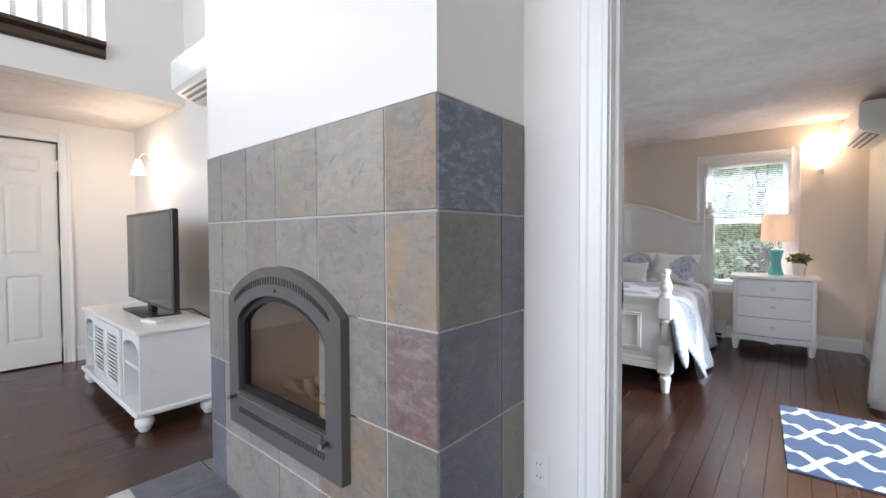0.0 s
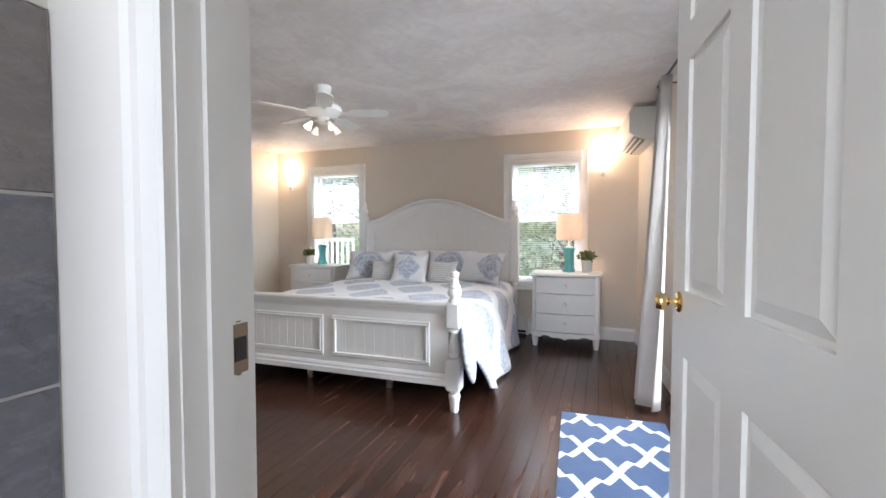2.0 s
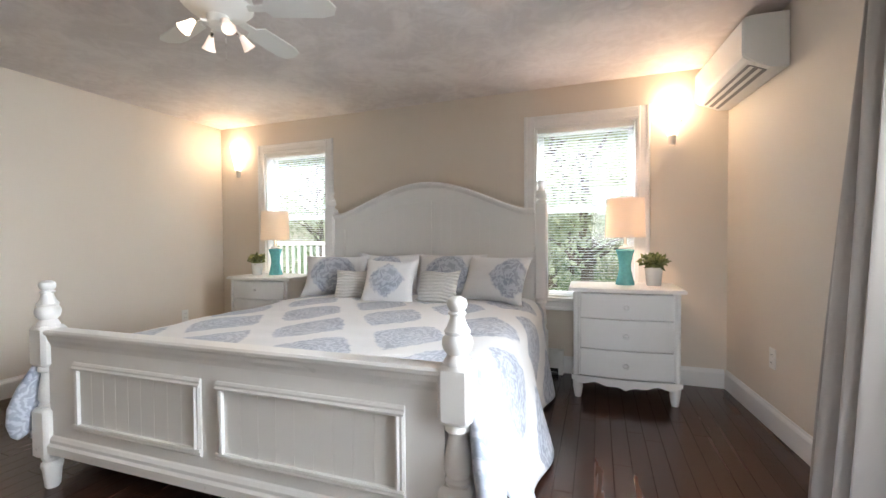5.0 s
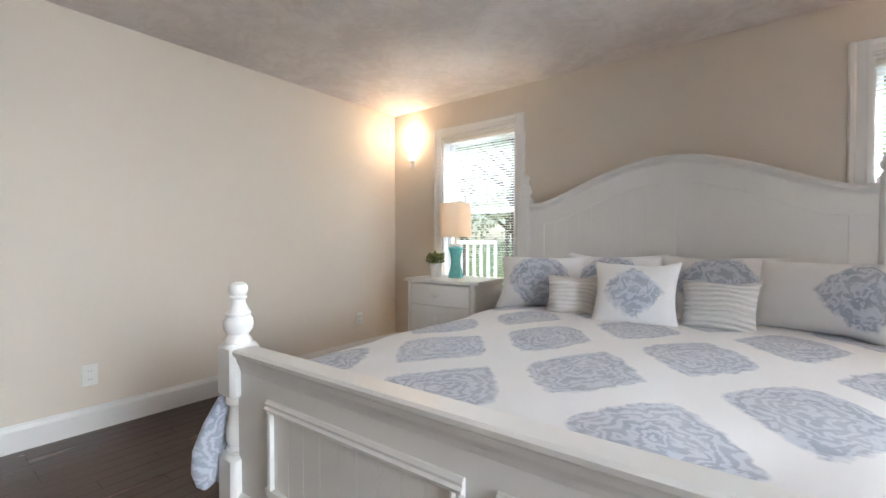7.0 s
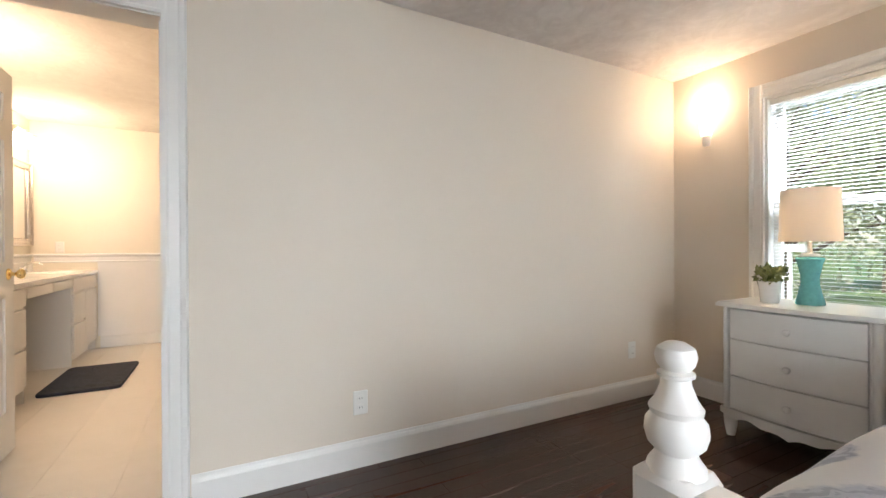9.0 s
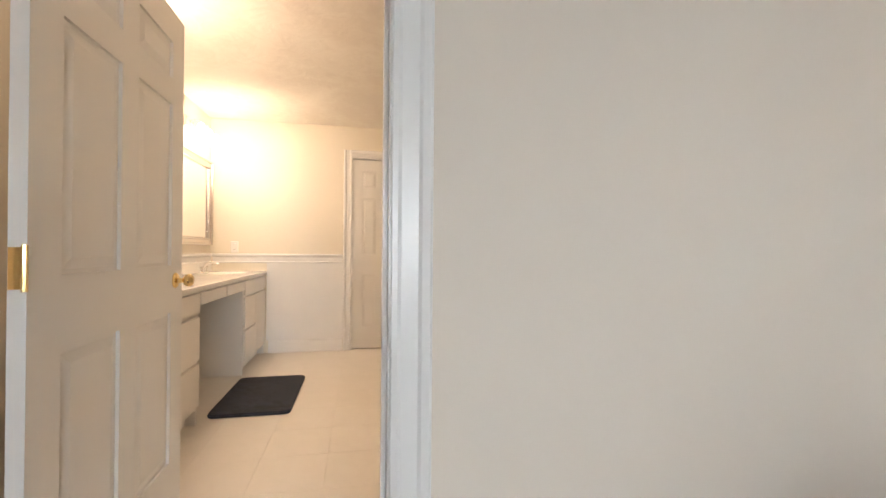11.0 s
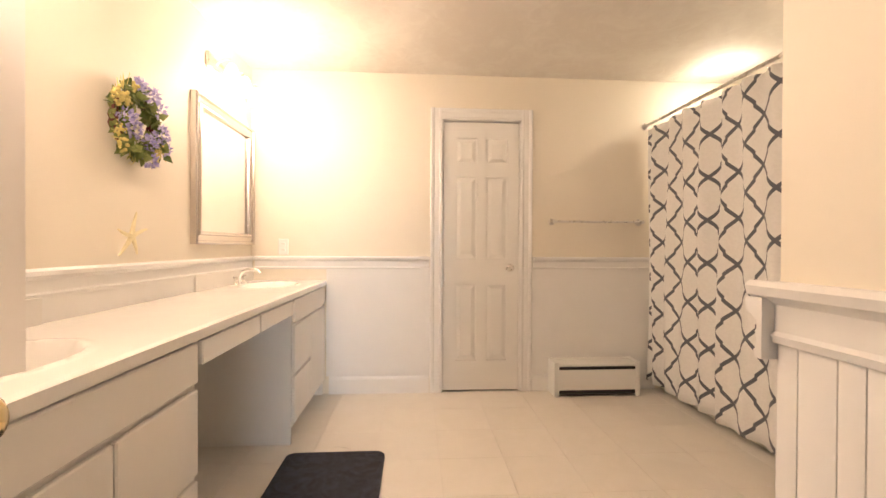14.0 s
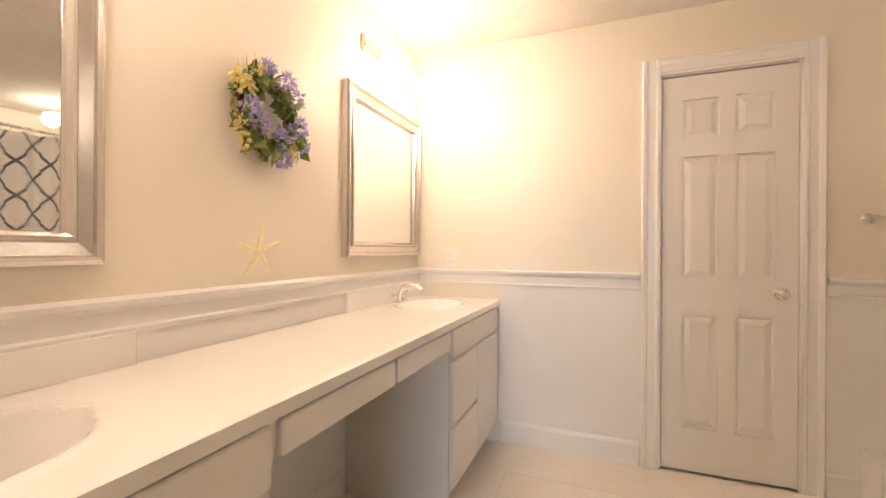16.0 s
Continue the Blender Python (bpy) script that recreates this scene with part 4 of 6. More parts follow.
def drape(u, v):
    """Place on the comforter: u metres from the middle line, v from the foot."""
    s = 1 if u > 0 else -1
    a = abs(u)
    n1 = noise.noise(Vector((u * 2.2, v * 2.2, 3.1))) * 0.014 + noise.noise(Vector((u * 6, v * 6, 9.1))) * 0.006
    top = 0.645 + n1 - 0.03 * (a / 0.9) ** 4
    if a < 0.86:
        x, z = a, top
    elif a < 1.02:
        k = (a - 0.86) / 0.16
        x, z = 0.86 + 0.13 * math.sin(k * math.pi / 2), top - 0.10 * (1 - math.cos(k * math.pi / 2))
    else:
        k = (a - 1.02) * (1 - 0.5 * max(0, 1 - v / 0.35))
        flare = 0.17 + 0.32 * max(0, 1 - v / 1.5)
        x = 0.99 + flare * k + 0.035 * math.sin(v * 8 + s) * k / 0.3
        z = top - 0.10 - k * 0.97
    # the corner beside the foot post is pulled out into a hanging tail
    if v < 0.55:
        g = (1 - v / 0.55) ** 2
        k = max(0, min(1, (a - 0.95) / 0.4))
        x += (0.09 if s > 0 else 0.07) * g * k
        z -= 0.02 * g * k
    y = 0.065 + v
    if a > 0.97 and v < 0.3:
        y -= 0.05 * min(1, (a - 0.97) / 0.2) * (1 - v / 0.3)
    edge = max(0, 1 - v / 0.07)
    if a <= 0.97:
        z -= 0.05 * edge
    return Vector((s * x, y, z))


grid = []
for j in range(NV + 1):
    v = 1.98 * j / NV
    grid.append([(bm.verts.new(drape(-HALF + 2 * HALF * i / NU, v)), -HALF + 2 * HALF * i / NU, v) for i in range(NU + 1)])
for j in range(NV):
    for i in range(NU):
        q = (grid[j][i], grid[j][i + 1], grid[j + 1][i + 1], grid[j + 1][i])
        f = bm.faces.new([w[0] for w in q])
        for lp, w in zip(f.loops, q):
            lp[uvl].uv = (w[1], w[2])
me = finish(bm, "comforter_sheet", M["comforter"], True)
o = new("comforter_sheet", me)
o.parent = cf
sol = o.modifiers.new("thickness", "SOLIDIFY")
sol.thickness, sol.offset = 0.022, -1


def tail(name, s):
    """The end of the comforter that hangs beside a foot post."""
    bm = B()
    uvl = bm.loops.layers.uv.new("UVMap")
    rings = []
    prof = [(0.58, 0.045, 0.02), (0.52, 0.065, 0.03), (0.45, 0.085, 0.036), (0.37, 0.09, 0.038), (0.30, 0.07, 0.03), (0.245, 0.035, 0.018), (0.225, 0.008, 0.006)]
    for z, a, b in prof:
        k = (0.58 - z) / 0.4
        cx, cy = s * (0.985 + (0.105 if s > 0 else 0.05) * k), 0.04 - 0.12 * k
        rings.append([(bm.verts.new((cx + s * (b * math.cos(t) * 1.0), cy + a * math.sin(t), z)), cy + a * math.sin(t), z) for t in [2 * math.pi * i / 20 for i in range(20)]])
    for a, b in zip(rings, rings[1:]):
        for i in range(20):
            q = (a[i], a[(i + 1) % 20], b[(i + 1) % 20], b[i])
            f = bm.faces.new([w[0] for w in q])
            for lp, w in zip(f.loops, q):
                lp[uvl].uv = (0.53 + w[1], 0.13 + w[2])
    bm.faces.new([w[0] for w in rings[0]][::-1]), bm.faces.new([w[0] for w in rings[-1]])
    return part(name, bm, M["comforter"], cf, smooth=True)


tail("comforter_corner", 1), tail("comforter_corner", -1)


def pillow(name, m, w, h, t, mat, label, group="pillows on the bed", ear=0.10, seed=0):
    """A stuffed cushion standing in the x-z plane, its base at z = 0."""
    ob = thing(name, m, label, "pillow", group)
    bm = B()
    uvl = bm.loops.layers.uv.new("UVMap")
    n = 22
    sides = []
    for s in (-1, 1):
        g = []
        for j in range(n + 1):
            row = []
            for i in range(n + 1):
                u, v = 2 * i / n - 1, 2 * j / n - 1
                pinch = 1 - ear * (1 - v * v) * abs(u) ** 3
                pinch2 = 1 - ear * (1 - u * u) * abs(v) ** 3
                th = t / 2 * (max(0, (1 - abs(u) ** 2.4)) ** 0.55) * (max(0, (1 - abs(v) ** 2.4)) ** 0.55)
                th += 0.006 * noise.noise(Vector((u * 3, v * 3, seed))) * (1 - max(abs(u), abs(v)))
                sag = 0.012 * noise.noise(Vector((u * 1.5, seed, v)))
                row.append((u * w / 2 * pinch, s * th, h / 2 + v * h / 2 * pinch2 + sag, u * w / 2, v * h / 2))
            g.append(row)
        sides.append(g)
    vs = {}
    for s, g in enumerate(sides):
        for j in range(n + 1):
            for i in range(n + 1):
                rim = i in (0, n) or j in (0, n)
                key = (0 if rim else s, j, i)
                if key not in vs:
                    q = g[j][i]
                    vs[key] = bm.verts.new((q[0], 0 if rim else q[1], q[2]))
    for s, g in enumerate(sides):
        for j in range(n):
            for i in range(n):
                ids = ((j, i), (j, i + 1), (j + 1, i + 1), (j + 1, i))
                f = bm.faces.new([vs[(0 if (a in (0, n) or b in (0, n)) else s, a, b)] for a, b in ids])
                for lp, (a, b) in zip(f.loops, ids):
                    lp[uvl].uv = (g[a][b][3], g[a][b][4])
    part("cushion", bm, mat, ob, smooth=True)
    return ob


def on_bed(x, y, z, lean, turn=0):
    return BED @ pose(x, y, z, lean, 0, turn)


pillow("pillow", on_bed(-0.66, 1.76, 0.61, -24, 14), 0.56, 0.37, 0.19, M["sham"], "white sham with a grey-blue damask medallion, leaning beside the post", ear=0.14, seed=1)
pillow("pillow", on_bed(-0.27, 1.93, 0.61, -16, 2), 0.60, 0.37, 0.17, M["sham"], "white sham with a damask medallion, standing behind the others", ear=0.14, seed=2)
pillow("pillow", on_bed(0.27, 1.92, 0.61, -16, -2), 0.60, 0.37, 0.17, M["sham"], "white sham with a damask medallion, standing behind the others", ear=0.14, seed=7)
pillow("pillow", on_bed(0.63, 1.76, 0.61, -26, -20), 0.54, 0.38, 0.19, M["sham_side"], "white sham turned outwards so that its damask medallion wraps the edge", ear=0.14, seed=3)
pillow("pillow", on_bed(-0.40, 1.60, 0.60, -24, 12), 0.29, 0.27, 0.12, M["rib"], "small white ribbed cotton cushion", ear=0.12, seed=4)
pillow("pillow", on_bed(0.28, 1.60, 0.60, -20, -8), 0.33, 0.27, 0.12, M["rib"], "small white ribbed cotton cushion", ear=0.12, seed=5)
pillow("pillow", on_bed(-0.06, 1.50, 0.60, -26, 4), 0.42, 0.37, 0.14, M["diamond"], "white square pillow with a grey-blue damask diamond", ear=0.13, seed=6)

# ---- nightstands, lamps, plants ----


def nightstand(m, label):
    ob = thing("nightstand", m, label, "nightstand", "nightstands beside the bed")
    w, d, h = 0.31, 0.43, 0.745

    def bow(x, amp=0.035):
        return -amp * (1 - (x / w) ** 2)
    n = 14
    # top
    xs = [-0.355 + 0.71 * i / n for i in range(n + 1)]
    bm = B()
    loop = [(x, -0.02 + bow(x * w / 0.355)) for x in xs] + [(0.355, d + 0.01), (-0.355, d + 0.01)]
    a = [bm.verts.new((x, y, h - 0.024)) for x, y in loop]
    b = [bm.verts.new((x, y, h)) for x, y in loop]
    for i in range(len(loop)):
        bm.faces.new((a[i], a[(i + 1) % len(loop)], b[(i + 1) % len(loop)], b[i]))
    top = bm.faces.new(b)
    bm.faces.new(a[::-1])
    bmesh.ops.bevel(bm, geom=list(top.edges), offset=0.007, segments=2, affect="EDGES")
    part("top", bm, M["furn"], ob)
    bm = B()
    box(bm, -w, -w + 0.03, 0.0, d, 0.13, h - 0.024), box(bm, w - 0.03, w, 0.0, d, 0.13, h - 0.024)
    box(bm, -w + 0.03, w - 0.03, d - 0.02, d, 0.13, h - 0.024)
    box(bm, -w + 0.03, w - 0.03, 0.03, d - 0.02, 0.13, 0.16)
    part("body", bm, M["furn"], ob)
    for s in (-1, 1):
        bm = B()
        lathe(bm, [(0.018, 0.15), (0.018, h - 0.03)], 12, (s * (w - 0.004), 0.006, 0))
        part("corner_column", bm, M["furn"], ob, smooth=True)
    # base moulding and scalloped apron
    bm = B()
    xs = [-w - 0.025 + (2 * w + 0.05) * i / 28 for i in range(29)]
    lo, hi = [], []
    for x in xs:
        y = bow(x * w / (w + 0.025)) - 0.012
        k = abs(x) / (w + 0.025)
        sc = 0.115 - 0.028 * (0.5 + 0.5 * math.cos(math.pi * min(1, k / 0.35))) + 0.010 * math.sin(k * 14)
        lo.append((x, y, sc)), hi.append((x, y, 0.155))
    f1 = [bm.verts.new(p) for p in lo]
    f2 = [bm.verts.new(p) for p in hi]
    b1 = [bm.verts.new((p[0], p[1] + 0.02, p[2])) for p in lo]
    b2 = [bm.verts.new((p[0], p[1] + 0.03, p[2])) for p in hi]
    for i in range(28):
        for q in ((f1[i], f1[i + 1], f2[i + 1], f2[i]), (b1[i + 1], b1[i], b2[i], b2[i + 1]), (f2[i], f2[i + 1], b2[i + 1], b2[i]), (f1[i + 1], f1[i], b1[i], b1[i + 1])):
            bm.faces.new(q)
    for i in (0, 28):
        bm.faces.new((f1[i], f2[i], b2[i], b1[i]))
    for s in (-1, 1):
        box(bm, s * w - 0.012 + s * 0.012, s * w + 0.012 + s * 0.012, 0.0, d, 0.12, 0.155, 0.004)
    part("apron", bm, M["furn"], ob)
    for x in (-w + 0.015, w - 0.015):
        for y in (0.02, d - 0.03):
            bm = B()
            lathe(bm, [(0.020, 0), (0.024, 0.02), (0.033, 0.075), (0.030, 0.085), (0.034, 0.092), (0.034, 0.125)], 14, (x, y, 0))
            part("foot", bm, M["furn"], ob, smooth=True)
    for z0, z1 in ((0.162, 0.341), (0.345, 0.543), (0.547, 0.712)):
        bm = B()
        m_ = 12
        xs = [-w + 0.032 + (2 * w - 0.064) * i / m_ for i in range(m_ + 1)]
        outline = [(x, bow(x) - 0.006) for x in xs]
        rows = []
        for z, dy in ((z0, 0.006), (z0 + 0.004, 0), (z1 - 0.004, 0), (z1, 0.006)):
            rows.append([bm.verts.new((x, y + dy, z)) for x, y in outline])
        back = [[bm.verts.new((x, 0.36, z)) for x in (xs[0], xs[-1])] for z in (z0, z1)]
        for a, b in zip(rows, rows[1:]):
            for i in range(m_):
                bm.faces.new((a[i], a[i + 1], b[i + 1], b[i]))
        bm.faces.new([back[0][0], back[0][1]] + rows[0][::-1])
        bm.faces.new([back[1][0], back[1][1]] + rows[-1][::-1])
        bm.faces.new([r[0] for r in rows] + [back[1][0], back[0][0]])
        bm.faces.new([r[-1] for r in rows] + [back[1][1], back[0][1]])
        dr = part("drawer", bm, M["furn"], ob)
        bm = B()
        lathe(bm, [(0.009, 0), (0.008, 0.01), (0.016, 0.018), (0.018, 0.026), (0.012, 0.034), (0.002, 0.036)], 14)
        k = part("drawer_knob", bm, M["furn"], dr, smooth=True)
        k.matrix_basis = pose(0, bow(0) - 0.006, (z0 + z1) / 2, 90)
    return ob


NSE, NSW = pose(-0.175, 5.17, 0, 0, 0, 1.5), pose(-3.245, 5.20, 0, 0, 0, 1.5)
nightstand(NSE, "white bow-front nightstand with three drawers, by the baseboard heater")
nightstand(NSW, "white painted bow-front nightstand with three drawers, near the wall corner")


def table_lamp(m, label, tint):
    ob = thing("table_lamp", m, label, "lamp", "glass lamps on the nightstands")
    bm = B()
    n = 4
    prof = [(0.062, 0), (0.064, 0.008), (0.052, 0.05), (0.040, 0.11), (0.040, 0.15), (0.052, 0.215), (0.062, 0.242), (0.058, 0.25), (0.02, 0.256)]
    lathe(bm, prof, 24)
    part("glass_base", bm, M["teal"], ob, "teal textured glass base", True)
    bm = B()
    lathe(bm, [(0.045, 0.256), (0.042, 0.268), (0.020, 0.275)], 20)
    part("cap", bm, M["pot"], ob, smooth=True)
    bm = B()
    lathe(bm, [(0.018, 0.275), (0.012, 0.285), (0.012, 0.335), (0.006, 0.34), (0.004, 0.60), (0.009, 0.615), (0.009, 0.622), (0.002, 0.63)], 12)
    part("stem", bm, M["chrome"], ob, "chrome stem", True)
    bm = B()
    r0, r1, z0, z1 = 0.132, 0.124, 0.335, 0.61
    k = 32
    ring = lambda r, z: [bm.verts.new((r * math.cos(2 * math.pi * i / k), r * math.sin(2 * math.pi * i / k), z)) for i in range(k)]
    a, b, c, d = ring(r0, z0), ring(r1, z1), ring(r1 - 0.002, z1), ring(r0 - 0.002, z0)
    for p, q in ((a, b), (b, c), (c, d), (d, a)):
        for i in range(k):
            bm.faces.new((p[i], p[(i + 1) % k], q[(i + 1) % k], q[i]))
    part("lampshade", bm, M["shade_e"], ob, "white linen drum shade", True)
    bm = B()
    lathe(bm, [(0.012, 0.36), (0.014, 0.39), (0.028, 0.43), (0.030, 0.455), (0.018, 0.48), (0.003, 0.487)], 14)
    part("bulb", bm, M["lampbulb"], ob, smooth=True).visible_shadow = False
    lamp("table_lamp_light", "POINT", m @ Vector((0, 0, 0.45)), 8.0, tint, 0.03)
    return ob


table_lamp(NSE @ pose(0.02, 0.27, 0.745), "lit teal glass table lamp with white drum shade by the bed", (1.0, 0.66, 0.50))
table_lamp(NSW @ pose(-0.02, 0.25, 0.745), "lit teal glass table lamp with white drum shade near the corner", (1.0, 0.74, 0.45))


def leaf_quads(bm, rnd, centre, size, spread, count, up=0.4, squash=(1, 1, 1)):
    for _ in range(count):
        d = Vector((rnd.gauss(0, 1), rnd.gauss(0, 1), rnd.gauss(up, 1))).normalized()
        c = Vector(centre) + Vector((d.x * squash[0], d.y * squash[1], d.z * squash[2])) * spread * rnd.uniform(0.55, 1)
        a = d.cross(Vector((rnd.random() - .5, rnd.random() - .5, rnd.random() - .5))).normalized()
        l, w = size * rnd.uniform(0.7, 1.3), size * rnd.uniform(0.35, 0.5)
        e = (d * 0.7 + a * 0.7).normalized()
        s = e.cross(d).normalized()
        p = [c, c + e * l * .4 + s * w, c + e * l, c + e * l * .4 - s * w]
        p[2] = p[2] + d * 0.1 * l
        mid = bm.verts.new(c + e * l * .45 - d * 0.12 * l)
        vs = [bm.verts.new(q) for q in p]
        for i in range(4):
            bm.faces.new((vs[i], vs[(i + 1) % 4], mid))


def plant(m, seed, label):
    ob = thing("potted_plant", m, label, "plant", "potted plants on the nightstands")
    bm = B()
    lathe(bm, [(0.036, 0), (0.038, 0.004), (0.047, 0.10), (0.050, 0.105), (0.046, 0.105), (0.042, 0.09)], 24)
    part("pot", bm, M["pot"], ob, "round white ceramic pot", True)
    bm = B()
    rnd = random.Random(seed)
    for i in range(11):
        a = i * 2.4
        r = 0.012 + 0.045 * (i / 11)
        leaf_quads(bm, rnd, (r * math.cos(a), r * math.sin(a), 0.125 + 0.02 * rnd.random()), 0.030, 0.024, 24, 0.6)
    part("foliage", bm, M["plant"], ob, "dusty green succulent leaves", kind="stuff")
    return ob


plant(NSE @ pose(0.20, 0.24, 0.745) @ Matrix.Scale(1.2, 4), 3, "bushy green succulent in a white pot beside a lamp")
plant(NSW @ pose(-0.17, 0.17, 0.745) @ Matrix.Scale(1.12, 4), 5, "small green succulent in a white pot near the wall corner")

# ---- wall sconces of the bedroom ----


def cone_sconce(m, label):
    ob = thing("wall_sconce", m, label, "wall lamp", "flared wall sconces")
    bm = B()
    n = 16
    prof = [(0.020, 0.0), (0.026, 0.02), (0.030, 0.07), (0.042, 0.15), (0.062, 0.27), (0.068, 0.32)]
    rings = []
    for r, z in prof:
        rings.append([bm.verts.new((r * math.cos(math.pi * i / n), -0.004 - 1.25 * r * math.sin(math.pi * i / n), z)) for i in range(n + 1)])
    low = B()
    for a, b in zip(rings[2:], rings[3:]):
        for i in range(n):
            bm.faces.new((a[i], a[i + 1], b[i + 1], b[i]))
    for v in [v for v in bm.verts if not v.link_faces]:
        bm.verts.remove(v)
    g = part("glass_shade", bm, M["sconce"], ob, "glowing flared frosted glass", True)
    g.visible_shadow = False
    lr = [[low.verts.new((r * math.cos(math.pi * i / n), -0.004 - 1.25 * r * math.sin(math.pi * i / n), z)) for i in range(n + 1)] for r, z in prof[:3]]
    for a, b in zip(lr, lr[1:]):
        for i in range(n):
            low.faces.new((a[i], a[i + 1], b[i + 1], b[i]))
    low.faces.new(lr[0])
    part("glass_tip", low, M["sconce_low"], ob, "white glass tip", True)
    for s in (-1, 1):
        bm = B()
        lathe(bm, [(0.008, 0), (0.008, 0.006), (0.004, 0.012)], 10)
        part("clip", bm, M["brass"], ob, "small brass clip").matrix_basis = pose(s * 0.048, -0.012, 0.17, 0, 90 * s)
    lamp("sconce_light", "POINT", m @ Vector((0, -0.085, 0.27)), 2.9, WARM, 0.035)
    return ob


cone_sconce(pose(0.165, BN, 1.75), "lit cone-shaped glass wall sconce above a nightstand")
cone_sconce(pose(-3.935, BN, 1.75), "lit cone-shaped glass wall sconce near the wall corner")

# ---- ceiling fan ----
fan = thing("ceiling_fan", pose(-1.88, 3.58, BH), "white five-bladed ceiling fan with four small glass light shades", "ceiling fan")
bm = B()
lathe(bm, [(0.065, 0), (0.066, -0.012), (0.060, -0.04), (0.030, -0.065), (0.014, -0.07)], 24)
part("canopy", bm, M["plastic"], fan, smooth=True)
bm = B()
lathe(bm, [(0.011, -0.06), (0.011, -0.14)], 12)
part("downrod", bm, M["plastic"], fan, smooth=True)
bm = B()
lathe(bm, [(0.02, -0.115), (0.05, -0.12), (0.115, -0.135), (0.142, -0.165), (0.142, -0.195), (0.12, -0.215), (0.06, -0.23), (0.045, -0.24), (0.045, -0.275), (0.03, -0.29)], 28)
part("motor_housing", bm, M["plastic"], fan, smooth=True)
for i in range(5):
    bm = B()
    prism(bm, [(0.10, -0.015), (0.20, -0.02), (0.22, -0.055), (0.44, -0.06), (0.49, -0.045), (0.51, 0.0), (0.49, 0.045), (0.44, 0.06), (0.22, 0.055), (0.20, 0.02), (0.10, 0.015)], -0.003, 0.003)
    part("blade", bm, M["plastic"], fan).matrix_basis = pose(0, 0, -0.205, 0, 0, 72 * i + 20) @ pose(0, 0, 0, 80)
for i in range(4):
    bm = B()
    tube(bm, [(0.03, 0, -0.27), (0.07, 0, -0.275), (0.095, 0, -0.295)], 0.008)
    part("light_arm", bm, M["nickel"], fan).matrix_basis = pose(0, 0, 0, 0, 0, 90 * i + 65)
    bm = B()
    lathe(bm, [(0.014, 0), (0.018, -0.015), (0.026, -0.045), (0.036, -0.075), (0.038, -0.08), (0.033, -0.075), (0.023, -0.045), (0.012, -0.01)], 18)
    part("glass_shade", bm, M["bellglass"] if i == 2 else M["fanlight"], fan, "lit tulip glass shade" if i == 2 else "frosted tulip glass shade", True).matrix_basis = pose(0, 0, 0, 0, 0, 90 * i + 65) @ pose(0.095, 0, -0.29, 0, -38) @ Matrix.Scale(0.75, 4)
bm = B()
tube(bm, [(0.02, 0.02, -0.28), (0.02, 0.022, -0.42)], 0.0015, 5)
part("pull_chain", bm, M["nickel"], fan)

# ---- mini-split heads ----


def mini_split(m, label, w=0.80):
    """Back at y = 0, front towards -y, centred in x, base at z = 0."""
    ob = thing("air_conditioner", m, label, "air conditioner")
    side = [(0, 0.0), (-0.075, 0.0), (-0.185, 0.045), (-0.21, 0.065), (-0.215, 0.09), (-0.215, 0.25), (-0.20, 0.272), (-0.16, 0.28), (0, 0.28)]
    bm = B()
    a = [bm.verts.new((-w / 2, y, z)) for y, z in side]
    b = [bm.verts.new((w / 2, y, z)) for y, z in side]
    for i in range(len(side)):
        bm.faces.new((a[i], a[(i + 1) % len(side)], b[(i + 1) % len(side)], b[i]))
    bm.faces.new(a), bm.faces.new(b[::-1])
    bmesh.ops.bevel(bm, geom=[e for e in bm.edges if abs(e.verts[0].co.x - e.verts[1].co.x) < 1e-5], offset=0.006, segments=2, affect="EDGES")
    part("casing", bm, M["plastic"], ob)
    bm = B()
    box(bm, -w / 2 + 0.05, w / 2 - 0.05, -0.095, 0.0, -0.003, 0.003)
    # The outlet is not hollow: this strip's grey holds the shade inside it.
    d = part("outlet_slot", bm, M["slot_shade"], ob)
    d.matrix_basis = pose(0, -0.082, 0.0025, -22.2)
    for k in range(2):
        bm = B()
        box(bm, -w / 2 + 0.055, w / 2 - 0.055, -0.009, 0.009, -0.0015, 0.0015)
        part("louvre", bm, M["plastic"], ob).matrix_basis = pose(0, -0.112 - 0.038 * k, 0.010 + 0.0155 * k, -22.2)
    return ob


mini_split(EAST @ pose(-0.002, -0.42, 1.96, 0, 0, -90), "white wall-mounted air conditioner near the wall corner")
mini_split(pose(-3.0, PY, 2.12), "white wall-mounted air conditioner high in the living room", 0.8)

# ---- curtain and rod at the patio door ----
ct = thing("patio_curtain", pose(0, 0, 0), "gathered oatmeal linen curtain panel hanging beside the patio door", "curtain")
bm = B()
NP, NZ = 70, 24
rows = []
for j in range(NZ + 1):
    f = j / NZ
    z = 0.03 + 2.13 * f
    row = []
    for i in range(NP + 1):
        k = i / NP
        wid = 0.46 - 0.30 * f ** 1.2
        amp = 0.075 - 0.04 * f
        y = -1.72 + wid * (k - 0.5) + 0.02 * math.sin(9 * k + 3 * f)
        x = -0.135 - 0.09 * (1 - f) + amp * math.sin(k * math.pi * 7 + 0.6 * math.sin(3 * f)) * (0.7 + 0.3 * math.sin(5 * k))
        row.append(bm.verts.new((x, y, z)))
    rows.append(row)
for a, b in zip(rows, rows[1:]):
    for i in range(NP):
        bm.faces.new((a[i], a[i + 1], b[i + 1], b[i]))
pn = part("curtain_panel", bm, M["drape"], ct, smooth=True)
sol = pn.modifiers.new("thickness", "SOLIDIFY")
sol.thickness = 0.003
ct.matrix_basis = EAST
